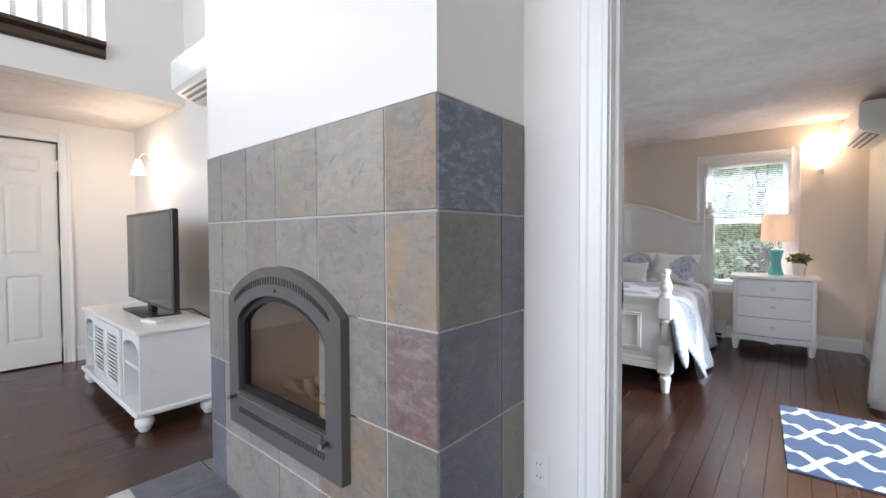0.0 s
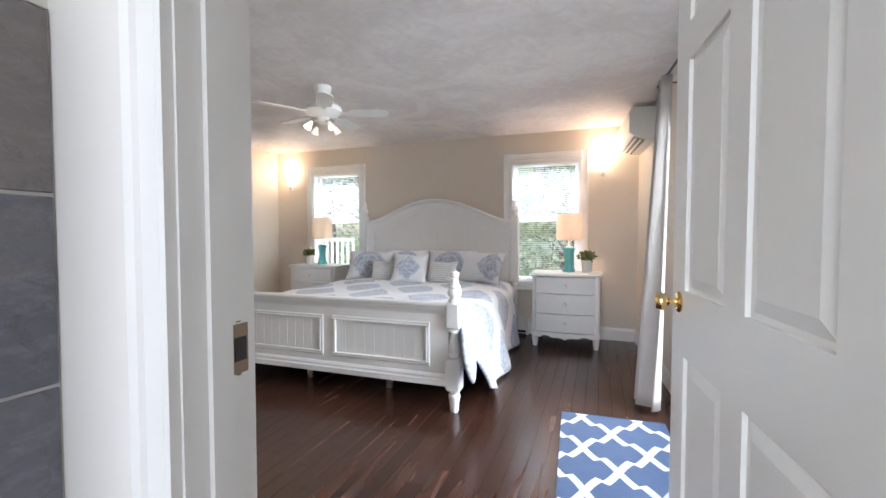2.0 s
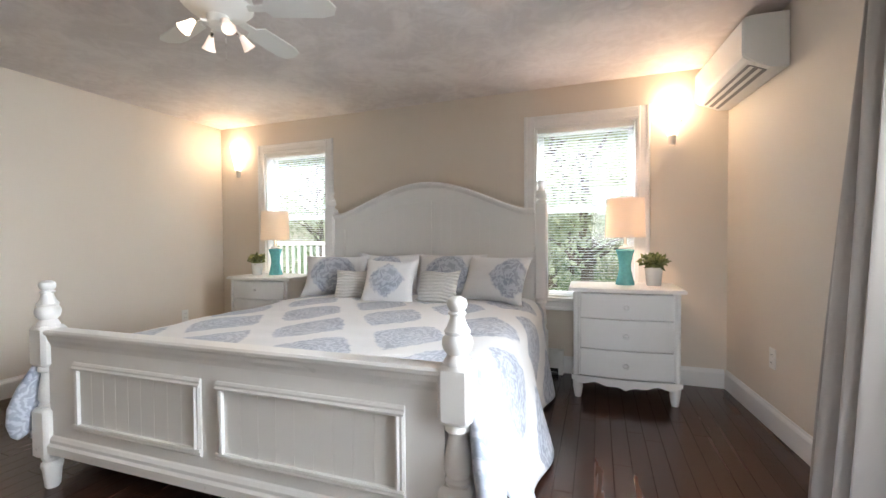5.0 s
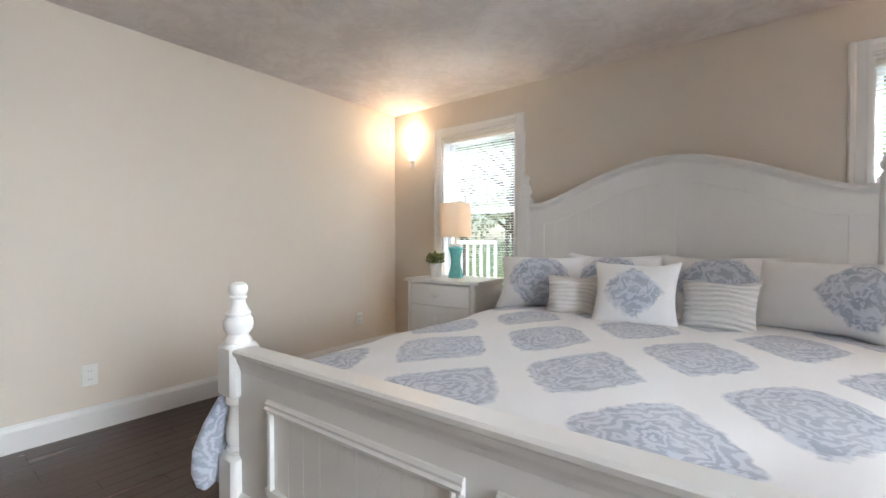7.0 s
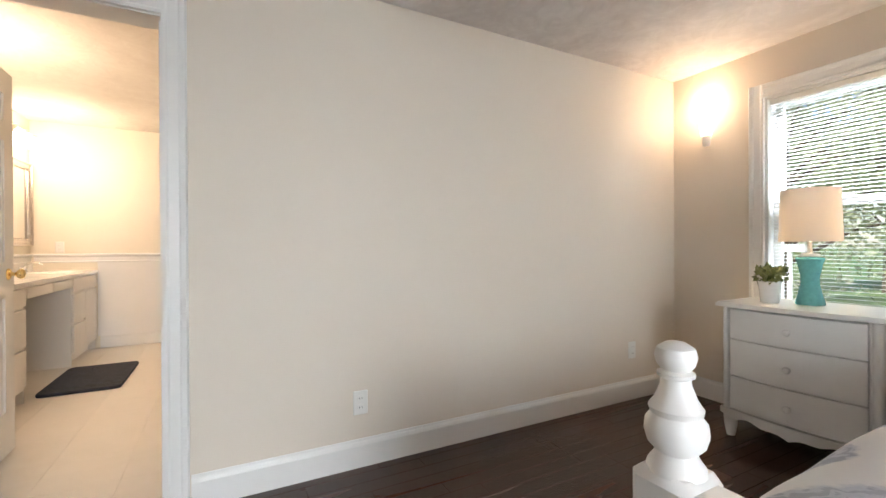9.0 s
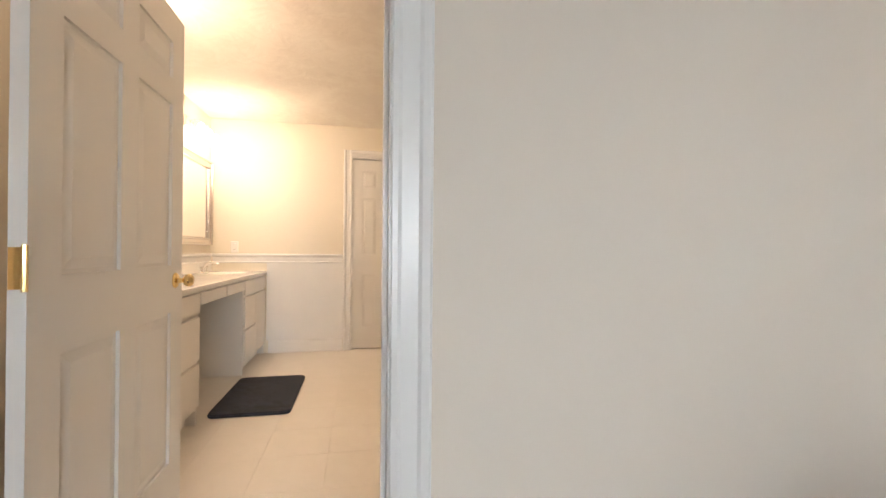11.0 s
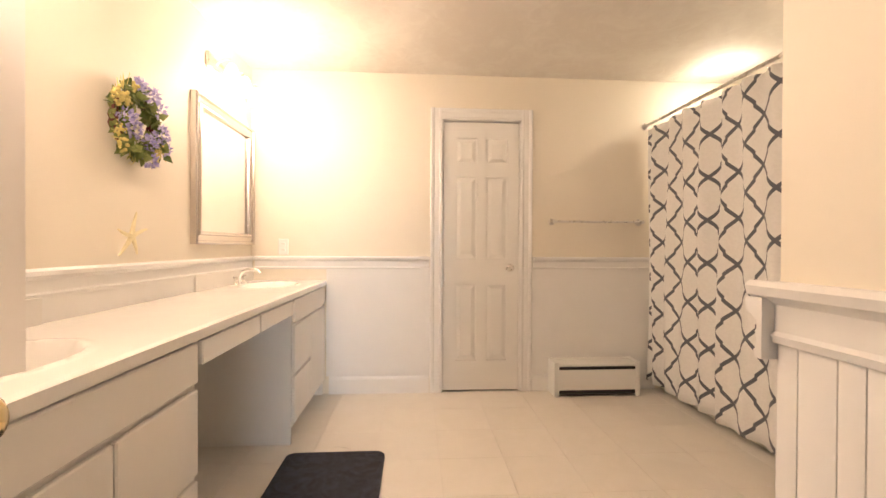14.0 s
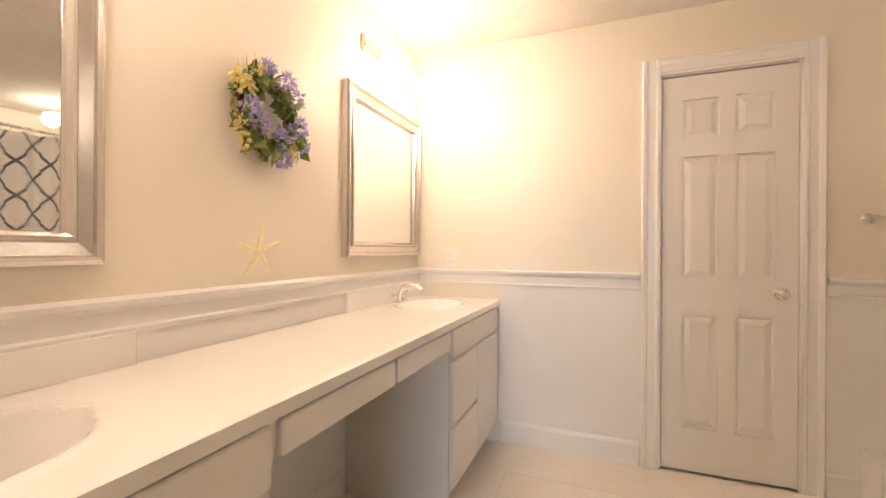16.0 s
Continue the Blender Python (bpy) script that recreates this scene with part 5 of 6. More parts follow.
rod = thing("curtain_rod", EAST, "thin dark metal curtain rod over the patio door", "curtain rod")
bm = B()
tube(bm, [(-0.13, -3.8, 2.17), (-0.13, -1.55, 2.17)], 0.008, 10)
part("rod", bm, M["steel"], rod, smooth=True)
for y in (-3.74, -1.60):
    bm = B()
    tube(bm, [(0, y, 2.17), (-0.13, y, 2.17)], 0.005, 8)
    box(bm, -0.004, 0.0, y - 0.02, y + 0.02, 2.14, 2.20, 0.001)
    part("bracket", bm, M["steel"], rod)
for y in (-3.82, -1.53):
    bm = B()
    lathe(bm, [(0.003, -0.018), (0.013, -0.01), (0.016, 0), (0.013, 0.01), (0.003, 0.018)], 12, (-0.13, y, 2.17))
    part("finial", bm, M["steel"], rod, smooth=True)
for i in range(8):
    bm = B()
    pts = [(-0.13 + 0.014 * math.cos(t), 0, 2.165 + 0.014 * math.sin(t)) for t in [2 * math.pi * q / 12 for q in range(12)]]
    tube(bm, pts, 0.0018, 5)
    part("curtain_ring", bm, M["steel"], rod).location = (0, -1.66 - 0.016 * i, 0)

# ---- blue rug ----
rug = thing("rug", pose(0.245, 3.11, 0.0, 0, 0, 3.0), "blue cotton rug with white trellis pattern by the patio door", "rug")
bm = B()
uvl = bm.loops.layers.uv.new("UVMap")
box(bm, -0.30, 0.30, -0.485, 0.485, 0.0, 0.007, 0.002)
for f in bm.faces:
    for lp in f.loops:
        lp[uvl].uv = (lp.vert.co.x + 0.30, lp.vert.co.y)
part("rug_cloth", bm, M["rug"], rug)
for s in (-1, 1):
    bm = B()
    box(bm, -0.30, 0.30, s * 0.487 - 0.003, s * 0.487 + 0.003, 0.0, 0.008, 0.001)
    part("bound_edge", bm, M["rug"], rug)

# ---- baseboard heaters ----


def heater(m, w, label):
    """Back at y = 0, front towards -y, from x = 0 to w."""
    ob = thing("baseboard_heater", m, label, "heater")
    d = 0.075 if w > 0.7 else 0.16
    h = 0.19 if w > 0.7 else 0.25
    bm = B()
    box(bm, 0, w, -d, -d + 0.004, 0.05, h - (0.026 if w > 0.7 else 0.052), 0.001)
    part("front_cover", bm, M["plastic"], ob)
    if w < 0.7:
        part("hood", box(B(), 0.035, w - 0.035, -d - 0.001, -0.006, h - 0.028, h - 0.007, 0.003), M["plastic"], ob)
    bm = B()
    box(bm, 0, w, -0.006, 0.0, 0.0, h)
    box(bm, 0, w, -d * 0.36, -0.006, h - 0.006, h)
    box(bm, 0, w, -d, -d * 0.80, h - 0.026, h - 0.02)
    part("back_plate", bm, M["plastic"], ob)
    # Solid near-black filler: the shade inside the casing, put in as a dark block.
    bm = B()
    box(bm, 0.01, w - 0.01, -d + 0.006, -0.008, 0.02, h - 0.035)
    part("gap_shade_block", bm, M["dark"], ob)
    bm = B()
    box(bm, 0.03, w - 0.03, -d * 0.76, -d * 0.60, h - 0.014, h - 0.009)
    part("damper", bm, M["plastic"], ob)
    for x in (0, w - 0.035):
        bm = B()
        box(bm, x, x + 0.035, -d - 0.002, 0, 0.0, h + 0.001, 0.003)
        part("end_cap", bm, M["plastic"], ob)
    return ob


heater(pose(-2.75, BN, 0), 2.15, "low white baseboard heater running behind the bed")
heater(pose(TW, 3.14, 0, 0, 0, 90), 0.64, "short white baseboard heater by the towel bar")

# ---- outlets and switch ----


def outlet(m, label):
    """Plate in the x-z plane, facing -y."""
    ob = thing("wall_outlet", m, label, "outlet", "wall outlets")
    bm = B()
    box(bm, -0.036, 0.036, -0.006, 0, -0.058, 0.058, 0.003)
    part("cover_plate", bm, M["plastic"], ob)
    for z in (-0.022, 0.022):
        bm = B()
        lathe(bm, [(0.0165, 0), (0.0165, 0.003)], 16)
        part("socket", bm, M["plastic"], ob).matrix_basis = pose(0, -0.006, z, 90)
        for x in (-0.006, 0.006):
            bm = B()
            box(bm, x - 0.001, x + 0.001, -0.0098, -0.009, z - 0.004, z + 0.004)
            part("slot", bm, M["dark"], ob)
    return ob


outlet(pose(BW, 3.27, 0.31, 0, 0, 90), "white duplex outlet low on the cream wall")
outlet(pose(BW, 5.20, 0.34, 0, 0, 90), "white duplex outlet low on the cream wall near the corner")
outlet(EAST @ pose(0, -0.67, 0.40, 0, 0, -90), "white duplex outlet low on the cream wall by the air conditioner")
outlet(pose(-0.665, PY, 0.36), "white duplex outlet beside the slate fireplace")
outlet(pose(TW, 1.17, 1.08, 0, 0, 90), "white outlet above the bathroom chair rail")
sw = thing("light_switch", pose(-5.113, CY, 1.158), "white three-gang switch plate with metal toggles", "light switch")
bm = B()
box(bm, -0.085, 0.085, -0.007, 0, -0.06, 0.06, 0.002)
part("switch_plate", bm, M["plastic"], sw)
for x in (-0.047, 0, 0.047):
    bm = B()
    box(bm, x - 0.004, x + 0.004, -0.022, -0.007, -0.002, 0.008, 0.002)
    part("toggle", bm, M["nickel"], sw)
    bm = B()
    for z in (-0.03, 0.03):
        box(bm, x - 0.0025, x + 0.0025, -0.0082, -0.007, z - 0.0025, z + 0.0025)
    part("screws", bm, M["plastic"], sw)

# ---- slate fireplace ----
FX0, FX1, FY = -2.175, -0.725, 0.805     # the chimney breast's sides and its front
fp = thing("fireplace", pose(0, 0, 0), "multicoloured slate tiled gas fireplace with an arched grey iron front", "fireplace")
ROWZ = [0.0, 0.262, 0.577, 0.893, 1.213, 1.518]
bm = B()
# breast with the firebox opening left free
GX0, GX1, GZ0, GZ1 = -1.82, -1.06, 0.42, 0.98
box(bm, FX0 + 0.003, GX0, FY + 0.003, PY, 0, 1.516)
box(bm, GX1, FX1 - 0.003, FY + 0.003, PY, 0, 1.516)
box(bm, GX0, GX1, FY + 0.003, PY, 0, GZ0)
box(bm, GX0, GX1, FY + 0.003, PY, GZ1, 1.516)
part("masonry_core", bm, M["grout"], fp)
bm = B()
box(bm, FX0 + 0.004, FX1 - 0.004, FY + 0.004, PY, 1.516, LH)
structure("wall_chimney_breast", bm, M["wall_living"], "off-white chimney breast above the slate")
rnd = random.Random(11)


def slate_tile(x0, x1, y0, y1, z0, z1, parent, name="tile", mat="slate"):
    bm = B()
    g = 0.003
    if abs(y1 - y0) < 0.02 and z1 - z0 > 0.02:
        box(bm, x0 + g, x1 - g, y0 - rnd.uniform(0, 0.0015), y1, z0 + g, z1 - g, 0.002)
    elif abs(x1 - x0) < 0.02:
        box(bm, x0, x1 + rnd.uniform(0, 0.0015), y0 + g, y1 - g, z0 + g, z1 - g, 0.002)
    else:
        box(bm, x0 + g, x1 - g, y0 + g, y1 - g, z0, z1, 0.002)
    return part(name, bm, M[mat], parent)


XJ = [FX0, -2.02, -1.78, -1.54, -1.265, -0.925, FX1]
# stone of each front tile, row by row from the floor, from the west side to the east; then those of the east side
FRONT = (("slate_blue", "slate", "slate_mauve", "slate", "slate_rust", "slate_red"),
         ("slate_blue", "slate_mauve", "slate", "slate_mauve", "slate_rust", "slate_olive"),
         ("slate", "slate", "slate", "slate", "slate", "slate_red"),
         ("slate", "slate_tan", "slate_mauve", "slate", "slate_mauve", "slate_rust"),
         ("slate", "slate_mauve", "slate_mauve", "slate_tan", "slate_tan", "slate_rust"))
# Own stone hues, but the face's weaker, bluer light is in these dark tones too.
SIDE = (("slate_olive", "slate_blue"), ("slate_blue", "slate_olive"), ("slate_blue", "slate_blue"), ("slate_olive", "slate_blue"), ("slate_fleck", "slate_dusk"))
for r, (z0, z1) in enumerate(zip(ROWZ, ROWZ[1:])):
    for k, (x0, x1) in enumerate(zip(XJ, XJ[1:])):
        if x0 >= -1.80 and x1 <= -1.1 and z0 >= 0.25 and z1 <= 0.95:
            continue
        slate_tile(x0, x1, FY, FY + 0.012, z0, z1, fp, mat=FRONT[r][k])
    for k, (y0, y1) in enumerate(((FY, 1.110), (1.110, PY))):
        slate_tile(FX1 - 0.012, FX1, y0, y1, z0, z1, fp, mat=SIDE[r][k])
    slate_tile(FX0, FX0 + 0.012, FY, 1.1, z0, z1, fp)
for x0, x1 in zip(XJ[2:4], XJ[3:5]):
    slate_tile(x0, x1, FY, FY + 0.012, 0.265, 0.40, fp)
bm = B()
box(bm, FX0 + 0.004, FX1 - 0.004, FY + 0.004, PY, 1.513, 1.5185)
part("top_joint", bm, M["grout"], fp)
# iron front
fr = []
IX0, IX1, IZ0 = -1.885, -1.095, 0.355
ic = (IX0 + IX1) / 2
N = 20


def arch_pts(hw, zs, ztop, n=20, power=1.7):
    return [(ic + hw * math.cos(math.pi * i / n), zs + (ztop - zs) * max(0.0, math.sin(math.pi * i / n)) ** power) for i in range(n + 1)]


def arch_ring(outer, inner, y0, y1):
    bm = B()
    n = len(outer)
    v = [[bm.verts.new((x, y, z)) for x, z in pts] for pts in (outer, inner) for y in (y0, y1)]
    of, ob_, nf, nb = v
    for i in range(n):
        j = (i + 1) % n
        for q in ((of[i], of[j], nf[j], nf[i]), (ob_[j], ob_[i], nb[i], nb[j]), (of[j], of[i], ob_[i], ob_[j]), (nf[i], nf[j], nb[j], nb[i])):
            bm.faces.new(q)
    return bm


outer = [(IX1, IZ0)] + arch_pts(0.395, 0.885, 1.035) + [(IX0, IZ0)]
inner = [(ic + 0.312, 0.50)] + arch_pts(0.312, 0.80, 0.925, 20, 1.4) + [(ic - 0.312, 0.50)]
part("iron_front", arch_ring(outer, inner, FY - 0.035, FY), M["steel"], fp, "grey cast iron arched front")
inner2 = [(ic + 0.286, 0.526)] + arch_pts(0.286, 0.785, 0.90, 20, 1.4) + [(ic - 0.286, 0.526)]
part("door_frame", arch_ring(inner, inner2, FY - 0.018, FY + 0.01), M["black"], fp, "black inner door frame")
bm = B()
prism(bm, [(x, z) for x, z in inner2], FY - 0.004, FY)
part("fire_glass", bm, M["fireglass"], fp, "smoky ceramic glass").visible_shadow = False
bm = B()
for q in ((GX0, GX1, PY - 0.02, PY - 0.01, GZ0, GZ1), (GX0, GX0 + 0.01, FY + 0.02, PY - 0.02, GZ0, GZ1), (GX1 - 0.01, GX1, FY + 0.02, PY - 0.02, GZ0, GZ1), (GX0, GX1, FY + 0.02, PY - 0.01, GZ0, GZ0 + 0.01), (GX0, GX1, FY + 0.02, PY - 0.01, GZ1 - 0.01, GZ1)):
    box(bm, *q)
part("firebox_lining", bm, M["firebox"], fp, "firebrick panels, lightened to tan for the room's reflection in the glass")
for i in range(44):
    t = math.pi * (0.10 + 0.80 * i / 43)
    x = ic + 0.345 * math.cos(t)
    z = 0.885 + 0.15 * (1 - (0.873 * math.cos(t)) ** 2) ** 0.85 - 0.052
    bm = B()
    box(bm, -0.004, 0.004, -0.001, 0.001, -0.014, 0.014)
    part("vent_slot", bm, M["dark"], fp).matrix_basis = pose(x, FY - 0.0355, z, 0, math.degrees(-(math.pi / 2 - t)) * 0.4)
for i in range(40):
    bm = B()
    box(bm, -0.004, 0.004, -0.001, 0.001, -0.012, 0.012)
    part("vent_slot", bm, M["dark"], fp).matrix_basis = pose(ic - 0.30 + 0.60 * i / 39, FY - 0.0355, 0.425, 0, 18)
bm = B()
box(bm, ic - 0.30, ic + 0.30, FY - 0.048, FY - 0.035, 0.475, 0.495, 0.004)
part("sill_bar", bm, M["steel"], fp)
for x in (ic - 0.335, ic + 0.315):
    bm = B()
    tube(bm, [(x, FY - 0.034, 0.475), (x + 0.012, FY - 0.06, 0.478), (x + 0.02, FY - 0.075, 0.482)], [0.007, 0.010, 0.009])
    part("latch", bm, M["steel"], fp, "small metal latch")
bm = B()
lathe(bm, [(0.006, 0), (0.005, 0.004)], 10)
part("screw", bm, M["dark"], fp).matrix_basis = pose(ic, FY - 0.035, 0.945, 90)
for i, (x, y, z, r, a, l) in enumerate(((-1.60, 1.0, 0.47, 0.035, 8, 0.36), (-1.42, 0.94, 0.48, 0.03, -12, 0.4), (-1.35, 1.02, 0.54, 0.028, 25, 0.32), (-1.3, 0.96, 0.47, 0.03, -30, 0.3), (-1.5, 1.02, 0.60, 0.022, -20, 0.26))):
    bm = B()
    pts = [(l * (k / 6 - 0.5), 0.012 * math.sin(k * 2 + i), 0.01 * math.cos(k * 1.7 + i)) for k in range(7)]
    tube(bm, pts, [r * (0.8 + 0.25 * math.sin(k * 1.9 + i)) for k in range(7)], 9)
    part("ceramic_log", bm, M["log"], fp, smooth=True).matrix_basis = pose(x, y, z, 0, 12 * math.sin(i), a)
# flush hearth
hearth = structure("floor_hearth", box(B(), -2.33, -0.50, 0.42, FY, -0.02, 0.001), M["grout"], "flush slate hearth")
xj = [-2.33, -2.10, -1.795, -1.49, -1.185, -0.88, -0.575]
for x0, x1 in zip(xj, xj[1:]):
    slate_tile(x0, x1, 0.50, FY - 0.002, 0.0, 0.005, hearth, "hearth_tile", "slate_blue")
slate_tile(-2.32, FX0 - 0.002, FY, 0.9, 0.0, 0.005, hearth, "hearth_tile", "slate_blue")

# ---- media console and television ----
CX0, CX1, CFY, CBY = -4.33, -2.905, 0.70, 1.135
cn = thing("media_console", pose(0, 0, 0), "white media console with louvred doors, open shelves and bun feet", "cabinet")
bm = B()
box(bm, CX0 - 0.015, CX1 + 0.015, CFY - 0.02, CBY, 0.578, 0.602, 0.006, 2)
part("top", bm, M["furn"], cn)
bm = B()
box(bm, CX0 - 0.01, CX1 + 0.01, CFY - 0.03, CBY, 0.10, 0.135, 0.008)
part("plinth", bm, M["furn"], cn)
for x in (CX0, CX0 + 0.34, CX1 - 0.36, CX1 - 0.022):
    part("upright", box(B(), x, x + 0.022, CFY, CBY - 0.01, 0.135, 0.578), M["furn"], cn)
part("back_panel", box(B(), CX0 + 0.022, CX1 - 0.022, CBY - 0.0099, CBY - 0.004, 0.135, 0.578), M["furn"], cn)
for x0, x1 in ((CX0 + 0.022, CX0 + 0.34), (CX1 - 0.338, CX1 - 0.022)):
    bm = B()
    box(bm, x0, x1, CFY + 0.01, CBY - 0.02, 0.36, 0.378)
    part("shelf", bm, M["furn"], cn)
    bm = B()
    m_ = 14
    xs = [x0 + (x1 - x0) * i / m_ for i in range(m_ + 1)]
    prism(bm, [(x, 0.545 - 0.05 * abs(2 * (x - x0) / (x1 - x0) - 1) ** 3 - 0.02) for x in xs] + [(x1, 0.578), (x0, 0.578)], CFY - 0.001, CFY + 0.018)
    part("arched_valance", bm, M["furn"], cn)
d0, d1 = CX0 + 0.362, CX1 - 0.36
for k in range(2):
    a, b = d0 + k * (d1 - d0) / 2 + 0.003, d0 + (k + 1) * (d1 - d0) / 2 - 0.003
    bm = B()
    for q in ((a, a + 0.045, 0.14, 0.572), (b - 0.045, b, 0.14, 0.572), (a + 0.045, b - 0.045, 0.14, 0.19), (a + 0.045, b - 0.045, 0.52, 0.572)):
        box(bm, q[0], q[1], CFY - 0.018, CFY, q[2], q[3], 0.002)
    dd = part("louvred_door", bm, M["furn"], cn)
    for z in range(13):
        bm = B()
        box(bm, a + 0.045, b - 0.045, -0.003, 0.003, -0.014, 0.014)
        part("louvre", bm, M["furn"], dd).matrix_basis = pose(0, CFY - 0.008, 0.203 + 0.0253 * z, 35)
    bm = B()
    lathe(bm, [(0.006, 0), (0.006, 0.012), (0.012, 0.02), (0.008, 0.028)], 12)
    part("door_knob", bm, M["nickel"], dd).matrix_basis = pose(b - 0.02 if k == 0 else a + 0.02, CFY - 0.018, 0.36, 90)
for x in (CX0 + 0.05, CX1 - 0.05):
    for y in (CFY + 0.03, CBY - 0.05):
        bm = B()
        lathe(bm, [(0.022, 0), (0.030, 0.006), (0.032, 0.018), (0.042, 0.03), (0.050, 0.05), (0.047, 0.075), (0.034, 0.088), (0.038, 0.094), (0.038, 0.10)], 18, (x, y, 0))
        part("bun_foot", bm, M["furn"], cn, smooth=True)
tv = thing("television", pose(-3.63, 0.96, 0.602, 0, 0, -2), "large black flat-screen television standing on the white console", "television")
bm = B()
box(bm, -0.585, 0.585, -0.02, 0.022, 0.06, 0.73, 0.006)
part("bezel", bm, M["black"], tv)
bm = B()
box(bm, -0.57, 0.57, -0.0215, -0.0205, 0.085, 0.705)
part("screen", bm, M["screen"], tv, "glossy dark screen")
bm = B()
box(bm, -0.28, 0.28, -0.12, 0.12, 0.0, 0.012, 0.005)
part("stand_base", bm, M["black"], tv)
bm = B()
box(bm, -0.05, 0.05, -0.012, 0.03, 0.012, 0.08, 0.004)
part("stand_neck", bm, M["black"], tv)
rt = thing("white_remote_box", pose(-3.17, 0.84, 0.602, 0, 0, 12), "small white device lying on the console before the television", "device")
bm = B()
box(bm, -0.09, 0.09, -0.03, 0.03, 0, 0.022, 0.008, 2)
part("device_body", bm, M["plastic"], rt)
cb = thing("cable", pose(0, 0, 0), "black television cable trailing over the console", "cable")
bm = B()
tube(bm, [(-3.2, 0.98, 0.66), (-3.1, 1.05, 0.67), (-3.0, 1.10, 0.62), (-2.99, 1.13, 0.607)], 0.005, 6)
part("cord", bm, M["black"], cb, smooth=True)

# living room wall lamp
ls = thing("wall_lamp", pose(-4.39, PY, 1.80), "lit nickel wall lamp with a white glass bell shade", "wall lamp")
bm = B()
lathe(bm, [(0.032, 0), (0.030, 0.012), (0.015, 0.02)], 18)
part("back_plate", bm, M["nickel"], ls).matrix_basis = pose(0, 0, -0.02, 90)
bm = B()
tube(bm, [(0, -0.01, -0.03), (0, -0.05, 0.02), (0, -0.09, 0.07), (0, -0.14, 0.075), (0, -0.165, 0.03)], 0.006, 8)
part("curved_arm", bm, M["nickel"], ls, smooth=True)
bm = B()
lathe(bm, [(0.018, 0.0), (0.022, -0.012), (0.030, -0.05), (0.052, -0.11), (0.058, -0.125), (0.050, -0.115), (0.026, -0.05), (0.015, -0.005)], 20, (0, -0.165, 0.02))
part("bell_shade", bm, M["bellglass"], ls, "glowing white glass bell shade", True).visible_shadow = False
lamp("wall_lamp_light", "POINT", (-4.39, PY - 0.165, 1.74), 6.5, (1.0, 0.76, 0.54), 0.04)

# loft rail
lr = thing("loft_railing", pose(0, 0, 0), "dark wood loft edge with white balusters", "railing")
bm = B()
sweep(bm, [(0, 2.40), (0.012, 2.40), (0.03, 2.415), (0.035, 2.455), (0.02, 2.47), (0.055, 2.485), (0.06, 2.51), (-0.12, 2.51), (-0.12, 2.401)], (-3.77, -4.4, 0), (-3.77, 0.755, 0), (1, 0, 0), (0, 0, 1))
part("nosing", bm, M["darkwood"], lr, "dark walnut nosing board")
y = 0.68
while y > -4.2:
    bm = B()
    box(bm, -3.85, -3.82, y - 0.015, y + 0.015, 2.51, 3.35, 0.002)
    part("baluster", bm, M["trim"], lr)
    y -= 0.125
bm = B()
sweep(bm, [(-0.03, 3.35), (0.03, 3.35), (0.035, 3.38), (0.0, 3.40), (-0.035, 3.38)], (-3.835, -4.4, 0), (-3.835, 0.755, 0), (1, 0, 0), (0, 0, 1))
part("handrail", bm, M["darkwood"], lr)

# ---- bathroom: vanity ----
VF, VZ = 1.455, 0.802
va = thing("vanity_cabinet", pose(0, 0, 0), "long white bathroom vanity with drawers, doors and an open knee space", "cabinet")
XA, XB, XC, XD = TW + 0.004, -7.09, -6.09, -5.22


def panel(x0, x1, z0, z1, parent, name, y=VF):
    bm = B()
    g = 0.004
    box(bm, x0 + g, x1 - g, y, y + 0.018, z0 + g, z1 - g, 0.004)
    return part(name, bm, M["cab"], parent)


for x0, x1 in ((XA, XB), (XC, XD)):
    bm = B()
    box(bm, x0 + 0.018, x1 - 0.018, VF - 0.02, VF - 0.001, 0.09, VZ)
    part("face_frame", bm, M["cab"], va)
    part("toe_kick", box(B(), x0 + 0.018, x1 - 0.018, VF - 0.08, VF - 0.06, 0.0, 0.09), M["cab"], va)
    for e in (x0, x1 - 0.018):
        part("side_panel", box(B(), e, e + 0.018, TS + 0.006, VF - 0.001, 0.0, VZ), M["cab"], va)
bm = B()
box(bm, XB, XC, VF - 0.02, VF - 0.001, 0.715, VZ)
box(bm, XB, XC, TS + 0.006, TS + 0.02, 0.70, VZ)
part("apron_rail", bm, M["cab"], va)
panel(XB + 0.01, -6.60, 0.712, 0.797, va, "drawer", VF)
panel(-6.59, XC - 0.01, 0.712, 0.797, va, "drawer", VF)
for a, b, s in ((XA, XB, 1), (XC, XD, -1)):
    panel(a + 0.01, b - 0.01, 0.665, 0.797, va, "false_drawer_front")
    m1 = b - 0.37 if s > 0 else a + 0.37
    if s > 0:
        st, dr = (m1, b - 0.01), (a + 0.01, m1)
    else:
        st, dr = (a + 0.01, m1), (m1, b - 0.01)
    panel(*st, 0.385, 0.655, va, "drawer"), panel(*st, 0.11, 0.375, va, "drawer")
    d = panel(*dr, 0.11, 0.655, va, "cabinet_door")
# counter with two moulded basins
ct2 = thing("vanity_counter", pose(0, 0, 0), "glossy white cultured marble counter with two moulded basins", "counter")
bm = B()
nx, ny = 150, 40
x0, x1, y0, y1 = TW + 0.002, -5.2, TS + 0.008, VF + 0.026
BAS = ((-7.50, 1.20), (-5.68, 1.20))


